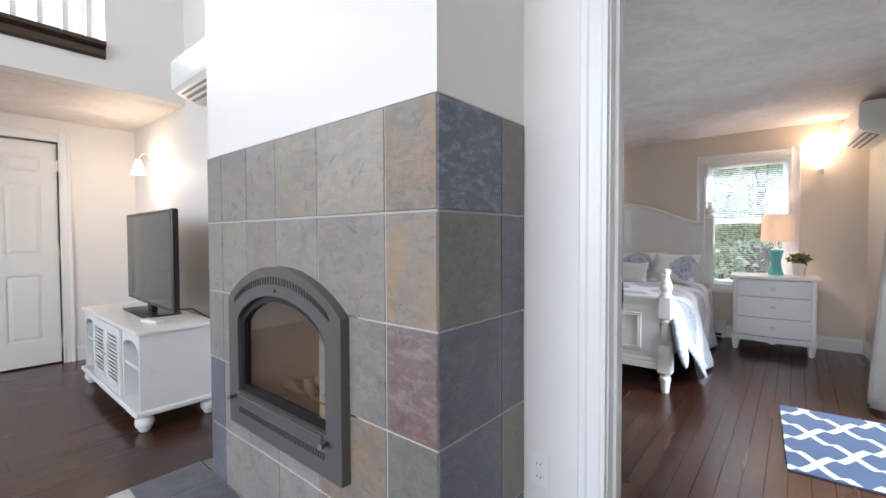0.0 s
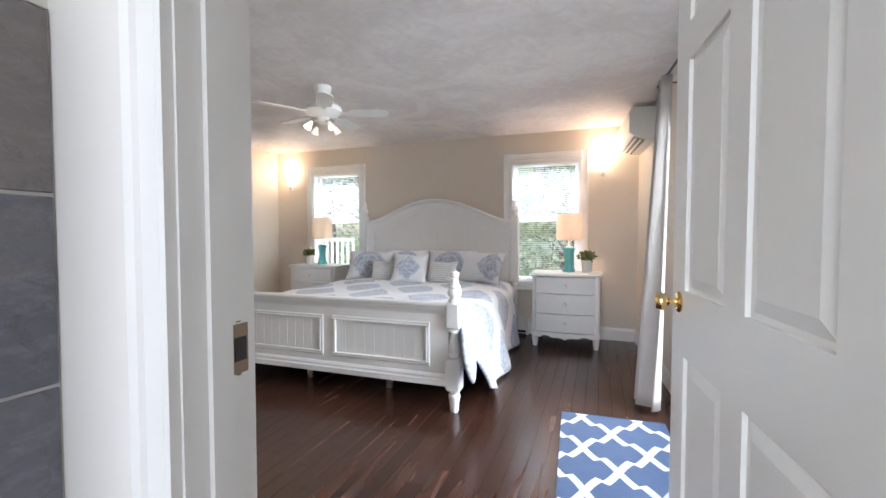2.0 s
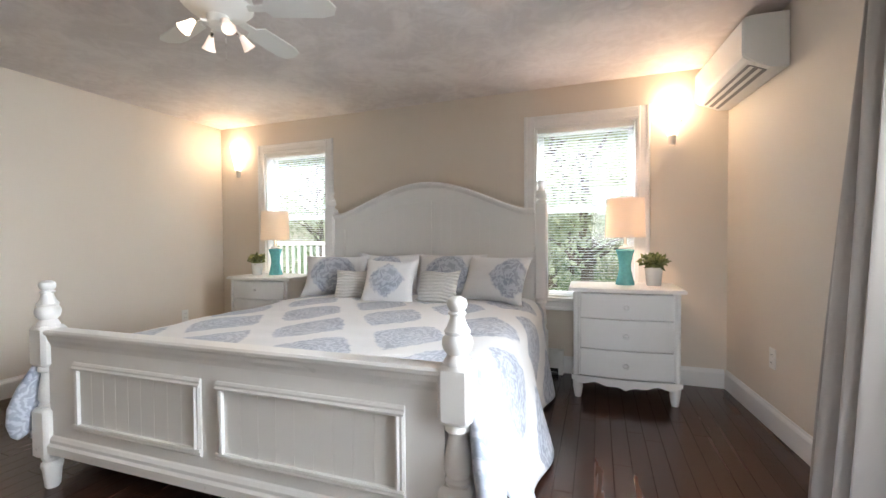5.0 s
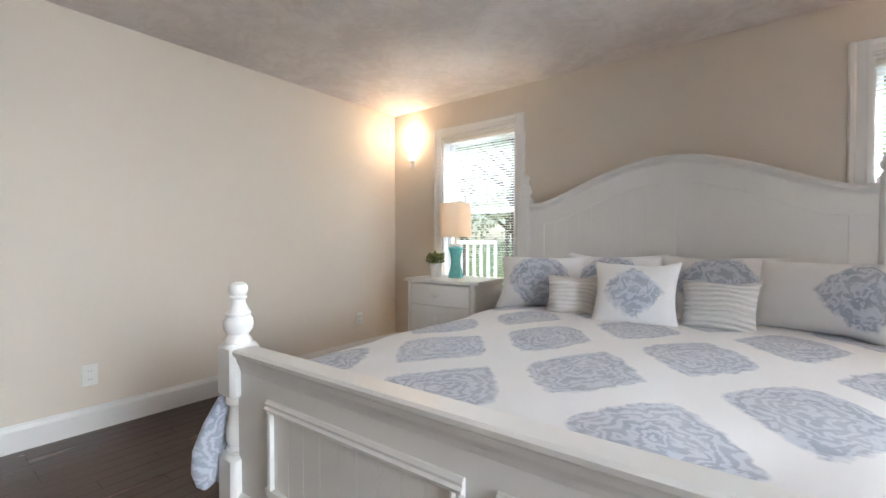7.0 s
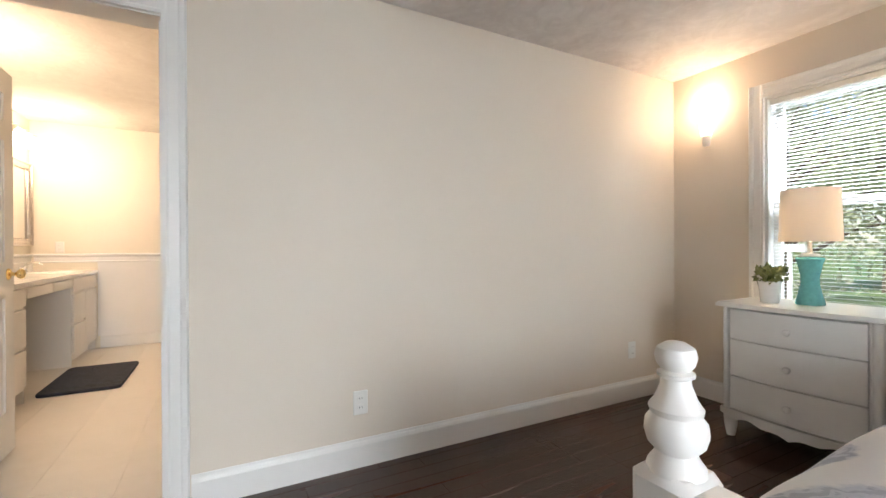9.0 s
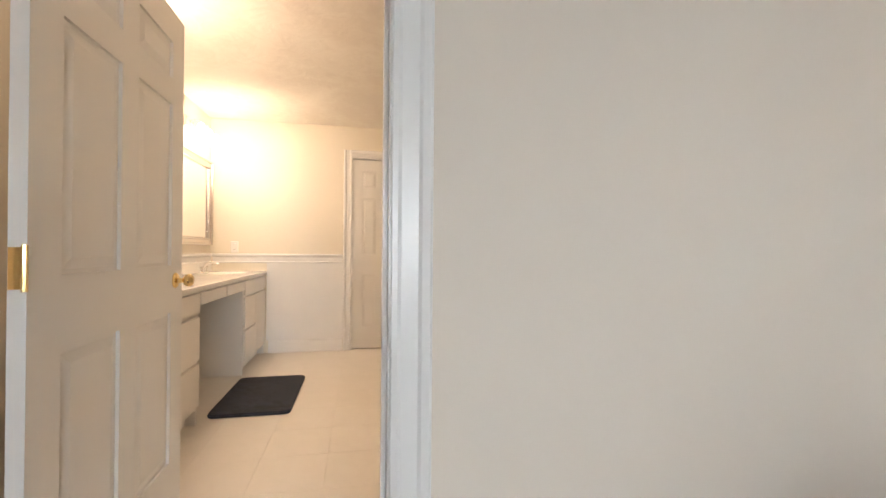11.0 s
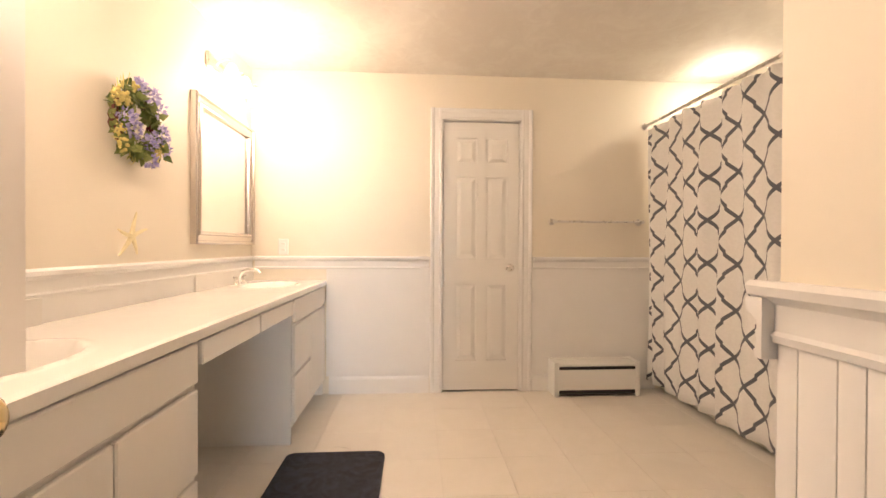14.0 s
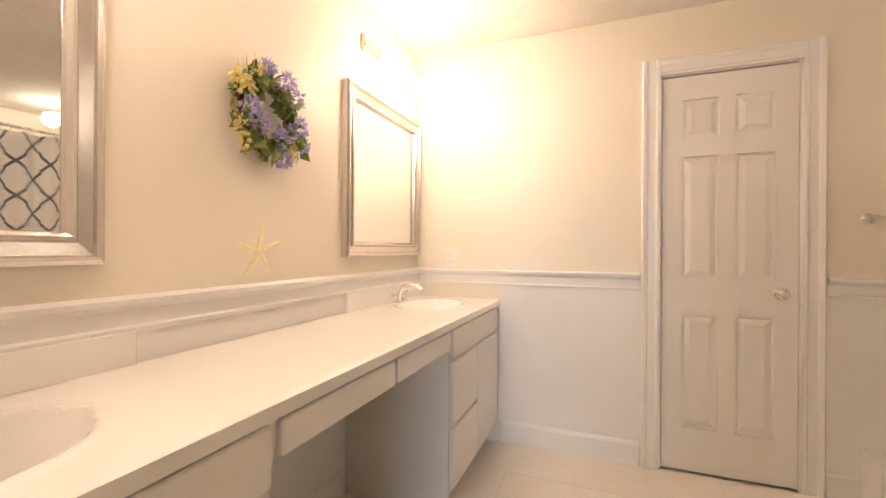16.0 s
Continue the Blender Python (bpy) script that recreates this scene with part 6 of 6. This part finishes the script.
def top_z(x, y):
    z = 0.838
    for cx, cy in BAS:
        r = math.hypot((x - cx) / 0.225, (y - cy) / 0.165)
        if r < 1.12:
            z += 0.004 * max(0, 1 - abs(r - 1.06) / 0.06)
        if r < 1:
            z -= 0.115 * (1 - r ** 3.2)
    if y > y1 - 0.006:
        z -= 0.004
    return z


g = [[bm.verts.new((x0 + (x1 - x0) * i / nx, y0 + (y1 - y0) * j / ny, top_z(x0 + (x1 - x0) * i / nx, y0 + (y1 - y0) * j / ny))) for i in range(nx + 1)] for j in range(ny + 1)]
for j in range(ny):
    for i in range(nx):
        bm.faces.new((g[j][i], g[j][i + 1], g[j + 1][i + 1], g[j + 1][i]))
lo = [bm.verts.new((v.co.x, v.co.y, 0.804)) for v in g[ny]]
lb = [bm.verts.new((v.co.x, v.co.y - 0.03, 0.804)) for v in g[ny]]
for i in range(nx):
    bm.faces.new((g[ny][i], g[ny][i + 1], lo[i + 1], lo[i]))
    bm.faces.new((lo[i], lo[i + 1], lb[i + 1], lb[i]))
part("countertop", bm, M["counter"], ct2, smooth=True)
bm = B()
box(bm, XD + 0.002, XD + 0.02, TS + 0.008, VF + 0.03, 0.804, 0.832)
part("end_edge", bm, M["counter"], ct2)
for a, b in ((TW + 0.004, -7.08), (-6.15, -5.2)):
    bm = B()
    box(bm, a, b, TS + 0.006, TS + 0.022, 0.836, 0.925 if a > -7 else 0.93, 0.003)
    part("backsplash", bm, M["counter"], ct2)
bm = B()
box(bm, TW + 0.002, TW + 0.018, TS + 0.03, VF + 0.02, 0.837, 0.928, 0.003)
for cx, cy in BAS:
    bm2 = B()
    lathe(bm2, [(0.02, 0), (0.022, 0.003), (0.010, 0.004)], 16, (cx, cy, 0.723))
    part("drain", bm2, M["chrome"], ct2, smooth=True)
bm.free()


def faucet(x, y, label):
    ob = thing("faucet", pose(x, y, 0.836), label, "faucet", "vanity faucets")
    bm = B()
    box(bm, -0.075, 0.075, -0.024, 0.024, 0.0, 0.014, 0.006, 2)
    part("base_plate", bm, M["chrome"], ob)
    bm = B()
    tube(bm, [(0, 0, 0.012), (0, 0.0, 0.05), (0, 0.02, 0.085), (0, 0.06, 0.10), (0, 0.11, 0.098), (0, 0.135, 0.080)], [0.014, 0.013, 0.012, 0.011, 0.010, 0.010], 12)
    part("spout", bm, M["chrome"], ob, smooth=True)
    for s in (-1, 1):
        bm = B()
        lathe(bm, [(0.017, 0.012), (0.017, 0.02), (0.011, 0.03), (0.014, 0.045), (0.010, 0.056)], 14, (s * 0.052, 0, 0))
        tube(bm, [(s * 0.052, 0, 0.050), (s * 0.075, 0.004, 0.056), (s * 0.095, 0.008, 0.056)], [0.006, 0.005, 0.006], 8)
        part("lever_handle", bm, M["chrome"], ob, smooth=True)


faucet(-7.50, 1.01, "chrome two-handle faucet on the white counter by the far mirror")
faucet(-5.68, 1.01, "chrome two-handle faucet on the white counter under a mirror")

# mirrors


def framed_mirror(x0, x1, z0, z1, label):
    ob = thing("wall_mirror", pose(0, TS, 0), label, "mirror", "framed mirrors over the vanity")
    PRF = [(0, 0), (0.030, 0.0), (0.038, 0.010), (0.034, 0.018), (0.026, 0.022), (0.022, 0.050), (0.028, 0.056), (0.030, 0.064), (0.020, 0.072), (0.010, 0.075), (0, 0.075)]
    cs = [(x0, z0), (x1, z0), (x1, z1), (x0, z1)]
    for k in range(4):
        (ax, az), (bx, bz) = cs[k], cs[(k + 1) % 4]
        bm = B()
        d = Vector((bx - ax, 0, bz - az)).normalized()
        n = Vector((-d.z, 0, d.x))
        ra, rb = [], []
        for p, q in PRF:
            ra.append(bm.verts.new(Vector((ax, p, az)) + n * q + d * q))
            rb.append(bm.verts.new(Vector((bx, p, bz)) + n * q - d * q))
        for i in range(len(PRF)):
            j = (i + 1) % len(PRF)
            bm.faces.new((ra[i], ra[j], rb[j], rb[i]))
        bm.faces.new(ra), bm.faces.new(rb[::-1])
        part("frame_side", bm, M["silver"], ob, "brushed silver frame moulding")
    bm = B()
    box(bm, x0 + 0.07, x1 - 0.07, 0.002, 0.008, z0 + 0.07, z1 - 0.07)
    part("mirror_glass", bm, M["mirror"], ob, "clear mirror glass")
    return ob


framed_mirror(-7.865, -7.055, 1.095, 1.915, "silver-framed wall mirror over the vanity, below a bright light bar")
framed_mirror(-6.07, -5.30, 1.095, 1.915, "silver-framed wall mirror over the vanity, reflecting the shower curtain")


def light_bar(x, label):
    ob = thing("vanity_light", pose(x, TS, 2.15), label, "wall lamp", "vanity lights")
    bm = B()
    box(bm, -0.28, 0.28, 0.0, 0.022, -0.045, 0.045, 0.006)
    part("back_plate", bm, M["nickel"], ob)
    for k in (-0.19, 0.0, 0.19):
        bm = B()
        tube(bm, [(k, 0.02, 0.0), (k, 0.07, 0.03), (k, 0.105, 0.03), (k, 0.11, 0.0)], 0.007, 8)
        part("arm", bm, M["nickel"], ob, smooth=True)
        bm = B()
        lathe(bm, [(0.016, 0.0), (0.024, -0.012), (0.042, -0.06), (0.055, -0.105), (0.050, -0.10), (0.036, -0.055), (0.014, -0.006)], 18, (k, 0.11, 0.0))
        part("glass_shade", bm, M["bulb"], ob, "glowing white glass shade", True).visible_shadow = False
    lamp("vanity_lamp", "POINT", (x + (0.05 if x > -6 else 0.18), TS + 0.40, 1.95), 17 if x > -6 else 9.5, BATHWARM, 0.14)


light_bar(-7.49, "bright nickel light bar with three glass shades over a mirror")
light_bar(-5.71, "bright nickel light bar with three glass shades over the vanity")

# wreath and starfish
wr = thing("wreath", pose(-6.56, TS + 0.012, 1.592) @ Matrix.Scale(0.98, 4), "twig wreath with lavender hydrangeas, green leaves and yellow berries", "wreath")
rnd = random.Random(4)
bm = B()
for k in range(7):
    pts = []
    for i in range(25):
        t = 2 * math.pi * i / 24
        r = 0.118 + 0.014 * math.sin(5 * t + k)
        pts.append((r * math.cos(t), 0.02 + 0.012 * math.sin(3 * t + 2 * k), r * math.sin(t)))
    tube(bm, pts, 0.0045, 5)
part("twig_ring", bm, M["vine"], wr, "dark red twig ring")
bm = B()
for i in range(70):
    t = 2 * math.pi * i / 70 + rnd.uniform(-.1, .1)
    r = rnd.uniform(0.085, 0.145)
    leaf_quads(bm, rnd, (r * math.cos(t), 0.032, r * math.sin(t)), 0.034, 0.010, 4, 0, (1, 0.8, 1))
for x, z in ((0.04, 0.10), (0.03, 0.07), (-0.10, 0.05), (-0.07, 0.06), (0.05, -0.13), (0.0, -0.14), (0.09, -0.12), (-0.14, -0.10)):
    leaf_quads(bm, rnd, (x, 0.055, z), 0.050, 0.014, 7, 0, (1, 0.6, 1))
for v in bm.verts:
    v.co.y = max(v.co.y, 0.003)
part("leaf_mass", bm, M["wleaf"], wr, "mottled green leaves", kind="stuff")
for x, z, big in ((0.095, -0.015, 0.046), (0.055, -0.035, 0.036), (-0.065, 0.135, 0.034), (-0.115, 0.085, 0.034), (-0.135, -0.01, 0.036), (-0.155, -0.075, 0.026), (-0.045, -0.075, 0.032), (-0.05, -0.15, 0.028), (0.02, 0.155, 0.022)):
    bm = B()
    leaf_quads(bm, rnd, (x, 0.058, z), 0.019, big, 60, 0, (1, 0.6, 1))
    part("hydrangea", bm, M["petal"], wr, "lavender hydrangea head", kind="stuff")
bm = B()
for x, z, n, spread, size in ((0.135, 0.065, 26, 0.030, 0.009), (0.10, 0.075, 10, 0.02, 0.008), (0.125, -0.115, 12, 0.02, 0.008), (0.145, -0.065, 30, 0.022, 0.0045), (-0.105, -0.105, 34, 0.026, 0.0045), (0.05, 0.14, 8, 0.02, 0.007)):
    for i in range(n):
        bmesh.ops.create_icosphere(bm, subdivisions=1, radius=size * rnd.uniform(0.8, 1.2), matrix=Matrix.Translation((x + rnd.gauss(0, spread * 0.6), rnd.uniform(0.045, 0.075), z + rnd.gauss(0, spread * 0.6))))
part("berry_mass", bm, M["berry"], wr, "yellow berries", smooth=True, kind="stuff")
bm = B()
for i in range(30):
    a = radians(rnd.choice((rnd.gauss(35, 12), rnd.gauss(300, 25), rnd.gauss(225, 10))))
    r = rnd.uniform(0.14, 0.155)
    tube(bm, [(r * math.cos(a), 0.04, r * math.sin(a)), ((r + .025) * math.cos(a + .05), 0.05, (r + .025) * math.sin(a + .05)), ((r + .045) * math.cos(a + .12), 0.05, (r + .045) * math.sin(a + .12))], 0.0013, 4)
part("sprig_spray", bm, M["berry"], wr, "thin pale sprigs", kind="stuff")
sf = thing("starfish", pose(-6.53, TS + 0.045, 1.125, -12, 8, 0), "pale yellow dried starfish leaning on the wall above the rail", "decoration")
bm = B()
for k in range(5):
    a = radians(90 + 72 * k)
    l = 0.095 if k else 0.10
    tube(bm, [(0, 0, 0), (l * .35 * math.cos(a), 0, l * .35 * math.sin(a)), (l * .7 * math.cos(a + .06), 0, l * .7 * math.sin(a + .06)), (l * math.cos(a + .1), 0, l * math.sin(a + .1))], [0.011, 0.008, 0.006, 0.003], 8)
part("starfish_body", bm, M["star"], sf, smooth=True)

# towel bar
tb = thing("towel_bar", pose(TW, 3.50, 1.28), "brushed nickel towel bar on the cream wall", "towel bar")
for y in (-0.34, 0.34):
    bm = B()
    lathe(bm, [(0.026, 0), (0.026, 0.006), (0.016, 0.012), (0.010, 0.03), (0.013, 0.055), (0.013, 0.072)], 18)
    part("post", bm, M["nickel"], tb, smooth=True).matrix_basis = pose(0, y, 0, 0, 90)
bm = B()
tube(bm, [(0.06, -0.34, 0), (0.06, 0.34, 0)], 0.008, 10)
part("bar", bm, M["nickel"], tb, smooth=True)

# tub, curtain, rod, downlight
tb = thing("bathtub", pose(0, 0, 0), "white bathtub behind the patterned shower curtain", "bathtub")
bm = B()
box(bm, TW, -6.22, 4.02, 4.10, 0.0, 0.42, 0.01), box(bm, TW, -6.22, 4.72, TN, 0.0, 0.42, 0.01)
box(bm, TW, TW + 0.08, 4.10, 4.72, 0.0, 0.42, 0.01), box(bm, -6.30, -6.22, 4.10, 4.72, 0.0, 0.42, 0.01)
box(bm, TW + 0.08, -6.30, 4.10, 4.72, 0.0, 0.06)
part("tub_shell", bm, M["tub"], tb)
rd = thing("shower_rod", pose(0, 0, 0), "chrome shower curtain rod", "curtain rod")
bm = B()
tube(bm, [(TW, 3.89, 2.02), (-6.22, 3.89, 2.02)], 0.012, 12)
part("rod", bm, M["nickel"], rd, smooth=True)
for x, s in ((TW, 1), (-6.22, -1)):
    bm = B()
    lathe(bm, [(0.028, 0), (0.026, 0.006), (0.014, 0.016)], 16)
    part("flange", bm, M["nickel"], rd, smooth=True).matrix_basis = pose(x, 3.89, 2.02, 0, 90 * s)
sc = thing("shower_curtain", pose(0, 0, 0), "white shower curtain with a grey trellis pattern, drawn across the tub", "curtain")
bm = B()
uvl = bm.loops.layers.uv.new("UVMap")
NP, NZ = 220, 30
rows = []
for j in range(NZ + 1):
    f = j / NZ
    row = []
    for i in range(NP + 1):
        k = i / NP
        x = TW + 0.03 + 1.60 * k
        amp = 0.016 * (0.5 + 0.5 * math.sin(3.1 * k * 5 + 1)) + 0.014
        y = 3.90 + amp * math.sin(k * math.pi * 19 + 0.4 * math.sin(6 * k + 2 * f)) + 0.012 * math.sin(5 * f + 20 * k)
        top = 0.012 * (1 - abs(math.sin(k * math.pi * 12))) if j == NZ else 0
        row.append((bm.verts.new((x, y, 0.08 + 1.915 * f - top)), 1.95 * k, 0.08 + 1.915 * f))
    rows.append(row)
for a, b in zip(rows, rows[1:]):
    for i in range(NP):
        q = (a[i], a[i + 1], b[i + 1], b[i])
        fa = bm.faces.new([w[0] for w in q])
        for lp, w in zip(fa.loops, q):
            lp[uvl].uv = (w[1], w[2])
pn = part("curtain_cloth", bm, M["shower"], sc, smooth=True)
sol = pn.modifiers.new("thickness", "SOLIDIFY")
sol.thickness = 0.002
for i in range(12):
    bm = B()
    pts = [(0, 0.018 * math.cos(t), 0.018 * math.sin(t)) for t in [2 * math.pi * q / 12 for q in range(13)]]
    tube(bm, pts, 0.0015, 5)
    part("curtain_ring", bm, M["nickel"], sc).location = (TW + 0.06 + 0.135 * i, 3.89, 2.008)
for xd in (-7.57, -6.57):
    dl = thing("downlight", pose(xd, 4.28, TH), "round recessed ceiling light over the tub", "ceiling light", "ceiling lights over the tub")
    bm = B()
    lathe(bm, [(0.085, 0), (0.085, -0.004), (0.065, -0.006), (0.062, -0.001)], 28)
    part("trim_ring", bm, M["plastic"], dl, smooth=True)
    bm = B()
    lathe(bm, [(0.062, -0.0015), (0.060, -0.0045)], 28)
    lathe(bm, [(0.060, -0.0045), (0.001, -0.0048)], 28)
    part("lens", bm, M["down"], dl)
    lamp("downlight_lamp", "POINT", (xd, 4.28, TH - 0.14), 3.5, (1.0, 0.84, 0.64), 0.06)
# bath mat
mt2 = thing("bath_mat", pose(-6.555, 1.73, 0.0, 0, 0, 0), "navy plush bath mat on the cream tiles by the vanity", "bath mat")
bm = B()
rc, w_, h_ = 0.045, 0.40, 0.25
pts = []
for cx, cy, a0 in ((w_ - rc, h_ - rc, 0), (-w_ + rc, h_ - rc, 90), (-w_ + rc, -h_ + rc, 180), (w_ - rc, -h_ + rc, 270)):
    for k in range(6):
        a = radians(a0 + 18 * k)
        pts.append((cx + rc * math.cos(a), cy + rc * math.sin(a)))
lv = []
for s, z in ((0.992, 0.0), (1.0, 0.006), (1.0, 0.016), (0.985, 0.024)):
    lv.append([bm.verts.new((x * s, y * s, z)) for x, y in pts])
for a, b in zip(lv, lv[1:]):
    for i in range(len(pts)):
        bm.faces.new((a[i], a[(i + 1) % len(pts)], b[(i + 1) % len(pts)], b[i]))
bm.faces.new(lv[-1]), bm.faces.new(lv[0][::-1])
part("plush_mat", bm, M["mat"], mt2, smooth=True)
# door stop and threshold
bm = B()
box(bm, -4.305, BW + 0.01, 1.68, 2.455, -0.01, 0.010, 0.004)
structure("floor_threshold", bm, M["wood"], "stained oak threshold")

# ---- outside ----


def tree(x, y, h, r, seed, label):
    ob = thing("tree", pose(x, y, -0.6), label, "tree", "trees round the house")
    rnd = random.Random(seed)
    bm = B()
    tube(bm, [(0, 0, 0), (0.05, 0.03, h * 0.3), (-0.05, 0.05, h * 0.55), (0, 0, h * 0.85)], [0.16, 0.12, 0.09, 0.03], 9)
    tips = []
    for i in range(19):
        a = rnd.uniform(0, 6.28)
        z = h * rnd.uniform(0.22, 0.86)
        l = r * rnd.uniform(0.5, 0.95)
        tip = (l * math.cos(a), l * math.sin(a), z + l * 0.5)
        tube(bm, [(0, 0, z), (tip[0] * .5, tip[1] * .5, z + l * .35), tip], [0.05, 0.03, 0.012], 6)
        tips.append(tip)
    part("trunk", bm, M["bark"], ob)
    bm = B()
    for tip in tips:
        for _ in range(8):
            c = Vector(tip) + Vector((rnd.gauss(0, .45), rnd.gauss(0, .45), rnd.gauss(0, .5)))
            leaf_quads(bm, rnd, c, 0.11 if h < 9 else 0.2, 0.38 if h < 9 else 0.7, 42, 0.2)
    part("crown", bm, M["leaf"], ob, "loose crown of small green leaves", kind="stuff")


for i, (x, y, h, r) in enumerate(((-6.5, 12.5, 5.2, 2.3), (-3.2, 13.5, 4.6, 2.2), (-0.6, 12.0, 4.2, 2.0), (2.4, 13.0, 5.0, 2.3), (-9.5, 14.5, 6.0, 2.6), (5.5, 15.0, 6.5, 2.7), (7.5, 9.5, 5.5, 2.4), (5.0, 18.5, 6.0, 2.6), (-1.8, 17.0, 7.5, 2.8), (-5.5, 18.0, 7.5, 2.8))):
    tree(x, y, h, r, 30 + i, "leafy green garden tree in full summer foliage")
for i, x in enumerate((-12, -8, -4.5, -1.5, 1.5, 4.5, 8, 12)):
    tree(x, 22 + (i % 3), 9.5, 3.4, 60 + i, "tall leafy tree at the end of the garden")
hd = thing("hedge", pose(0, 0, -0.6), "uneven green hedge along the garden", "hedge")
bm = B()
rnd = random.Random(77)
for i in range(130):
    x = -12 + 24 * i / 130
    leaf_quads(bm, rnd, (x, 15.5 + rnd.gauss(0, .4), rnd.uniform(0.3, 2.0)), 0.14, 0.5, 26, 0.2)
part("hedge_leaves", bm, M["leaf"], hd, kind="stuff")
rl = thing("garden_railing", pose(-5.35, 7.6, -0.6), "white slatted railing section outside the window", "railing")
bm = B()
box(bm, 0, 1.2, -0.03, 0.03, 1.60, 1.66, 0.005), box(bm, 0, 1.2, -0.02, 0.02, 0.75, 0.80, 0.005)
part("rails", bm, M["trim"], rl)
for i in range(11):
    bm = B()
    box(bm, 0.02 + 0.115 * i, 0.055 + 0.115 * i, -0.015, 0.015, 0.80 if 0 < i < 10 else 0.0, 1.60)
    part("baluster", bm, M["trim"], rl)
bm = B()
box(bm, 0.95, 3.8, 0.6, 6.6, -0.6, -0.06)
structure("pavement_patio", bm, M["deck"], "pale grey patio deck outside the glass door")
ps = thing("porch_post", pose(3.1, 5.6, -0.06), "white square porch post on the deck", "post")
bm = B()
box(bm, -0.07, 0.07, -0.07, 0.07, 0, 2.6, 0.006)
part("post_shaft", bm, M["trim"], ps)

# ---- floor pieces, last ----
rnd = random.Random(5)
PW = 0.0835


def plank_mesh(l):
    bm = B()
    box(bm, 0.0006, PW - 0.0006, 0.0006, l - 0.0006, -0.012, 0.0, 0.0008)
    return finish(bm, "plank", M["plank"])


LENS = [0.55, 0.7, 0.85, 1.0, 1.2]
meshes = {l: plank_mesh(l) for l in LENS}
count = 0
rest = B()
starts = {}
k = 0
while BW - 0.02 + k * PW < 0.92:
    x = BW - 0.02 + k * PW
    entry = -0.60 < x < 0.50
    y = starts[k] = 1.30 - (rnd.uniform(0.05, 0.6) if entry else 0)
    while y < BN:
        l = rnd.choice(LENS)
        if count < 300 and x > -4.3 and y + l > BS - 0.1:
            o = new("plank", meshes[l])
            o.parent, o.location = floor, (x, y, 0)
            count += 1
        else:
            box(rest, x + 0.0006, x + PW - 0.0006, y + 0.0006, y + l - 0.0006, -0.012, 0.0)
        y += l
    k += 1
for k in range(-20, 92):
    x = BW - 0.02 + k * PW
    if x > 3.4:
        break
    y, end = (-0.7, 0.86) if x < -5.22 else (-4.6 - rnd.uniform(0, 0.5), starts.get(k, 1.30))
    while y < end - 0.001:
        l = min(rnd.choice(LENS), end - y)
        box(rest, x + 0.0006, x + PW - 0.0006, y + 0.0006, y + l - 0.0006, -0.012, 0.0)
        y += l
part("floorboards", rest, M["plank_j"], floor, kind="stuff")
T = 0.33
bm = B()
box(bm, 0.0007, T - 0.0007, 0.0007, T - 0.0007, -0.003, 0.0, 0.0003)
tile_me = finish(bm, "floor_tile", M["tile"])
y = TS
while y < 4.02:
    x = TW
    while x < -4.31:
        if not (x > CX and (y + T > CY + 0.1 or y + T < BS)):
            o = new("floor_tile", tile_me)
            o.parent, o.location = floor_b, (x, y, 0)
        x += T
    y += T
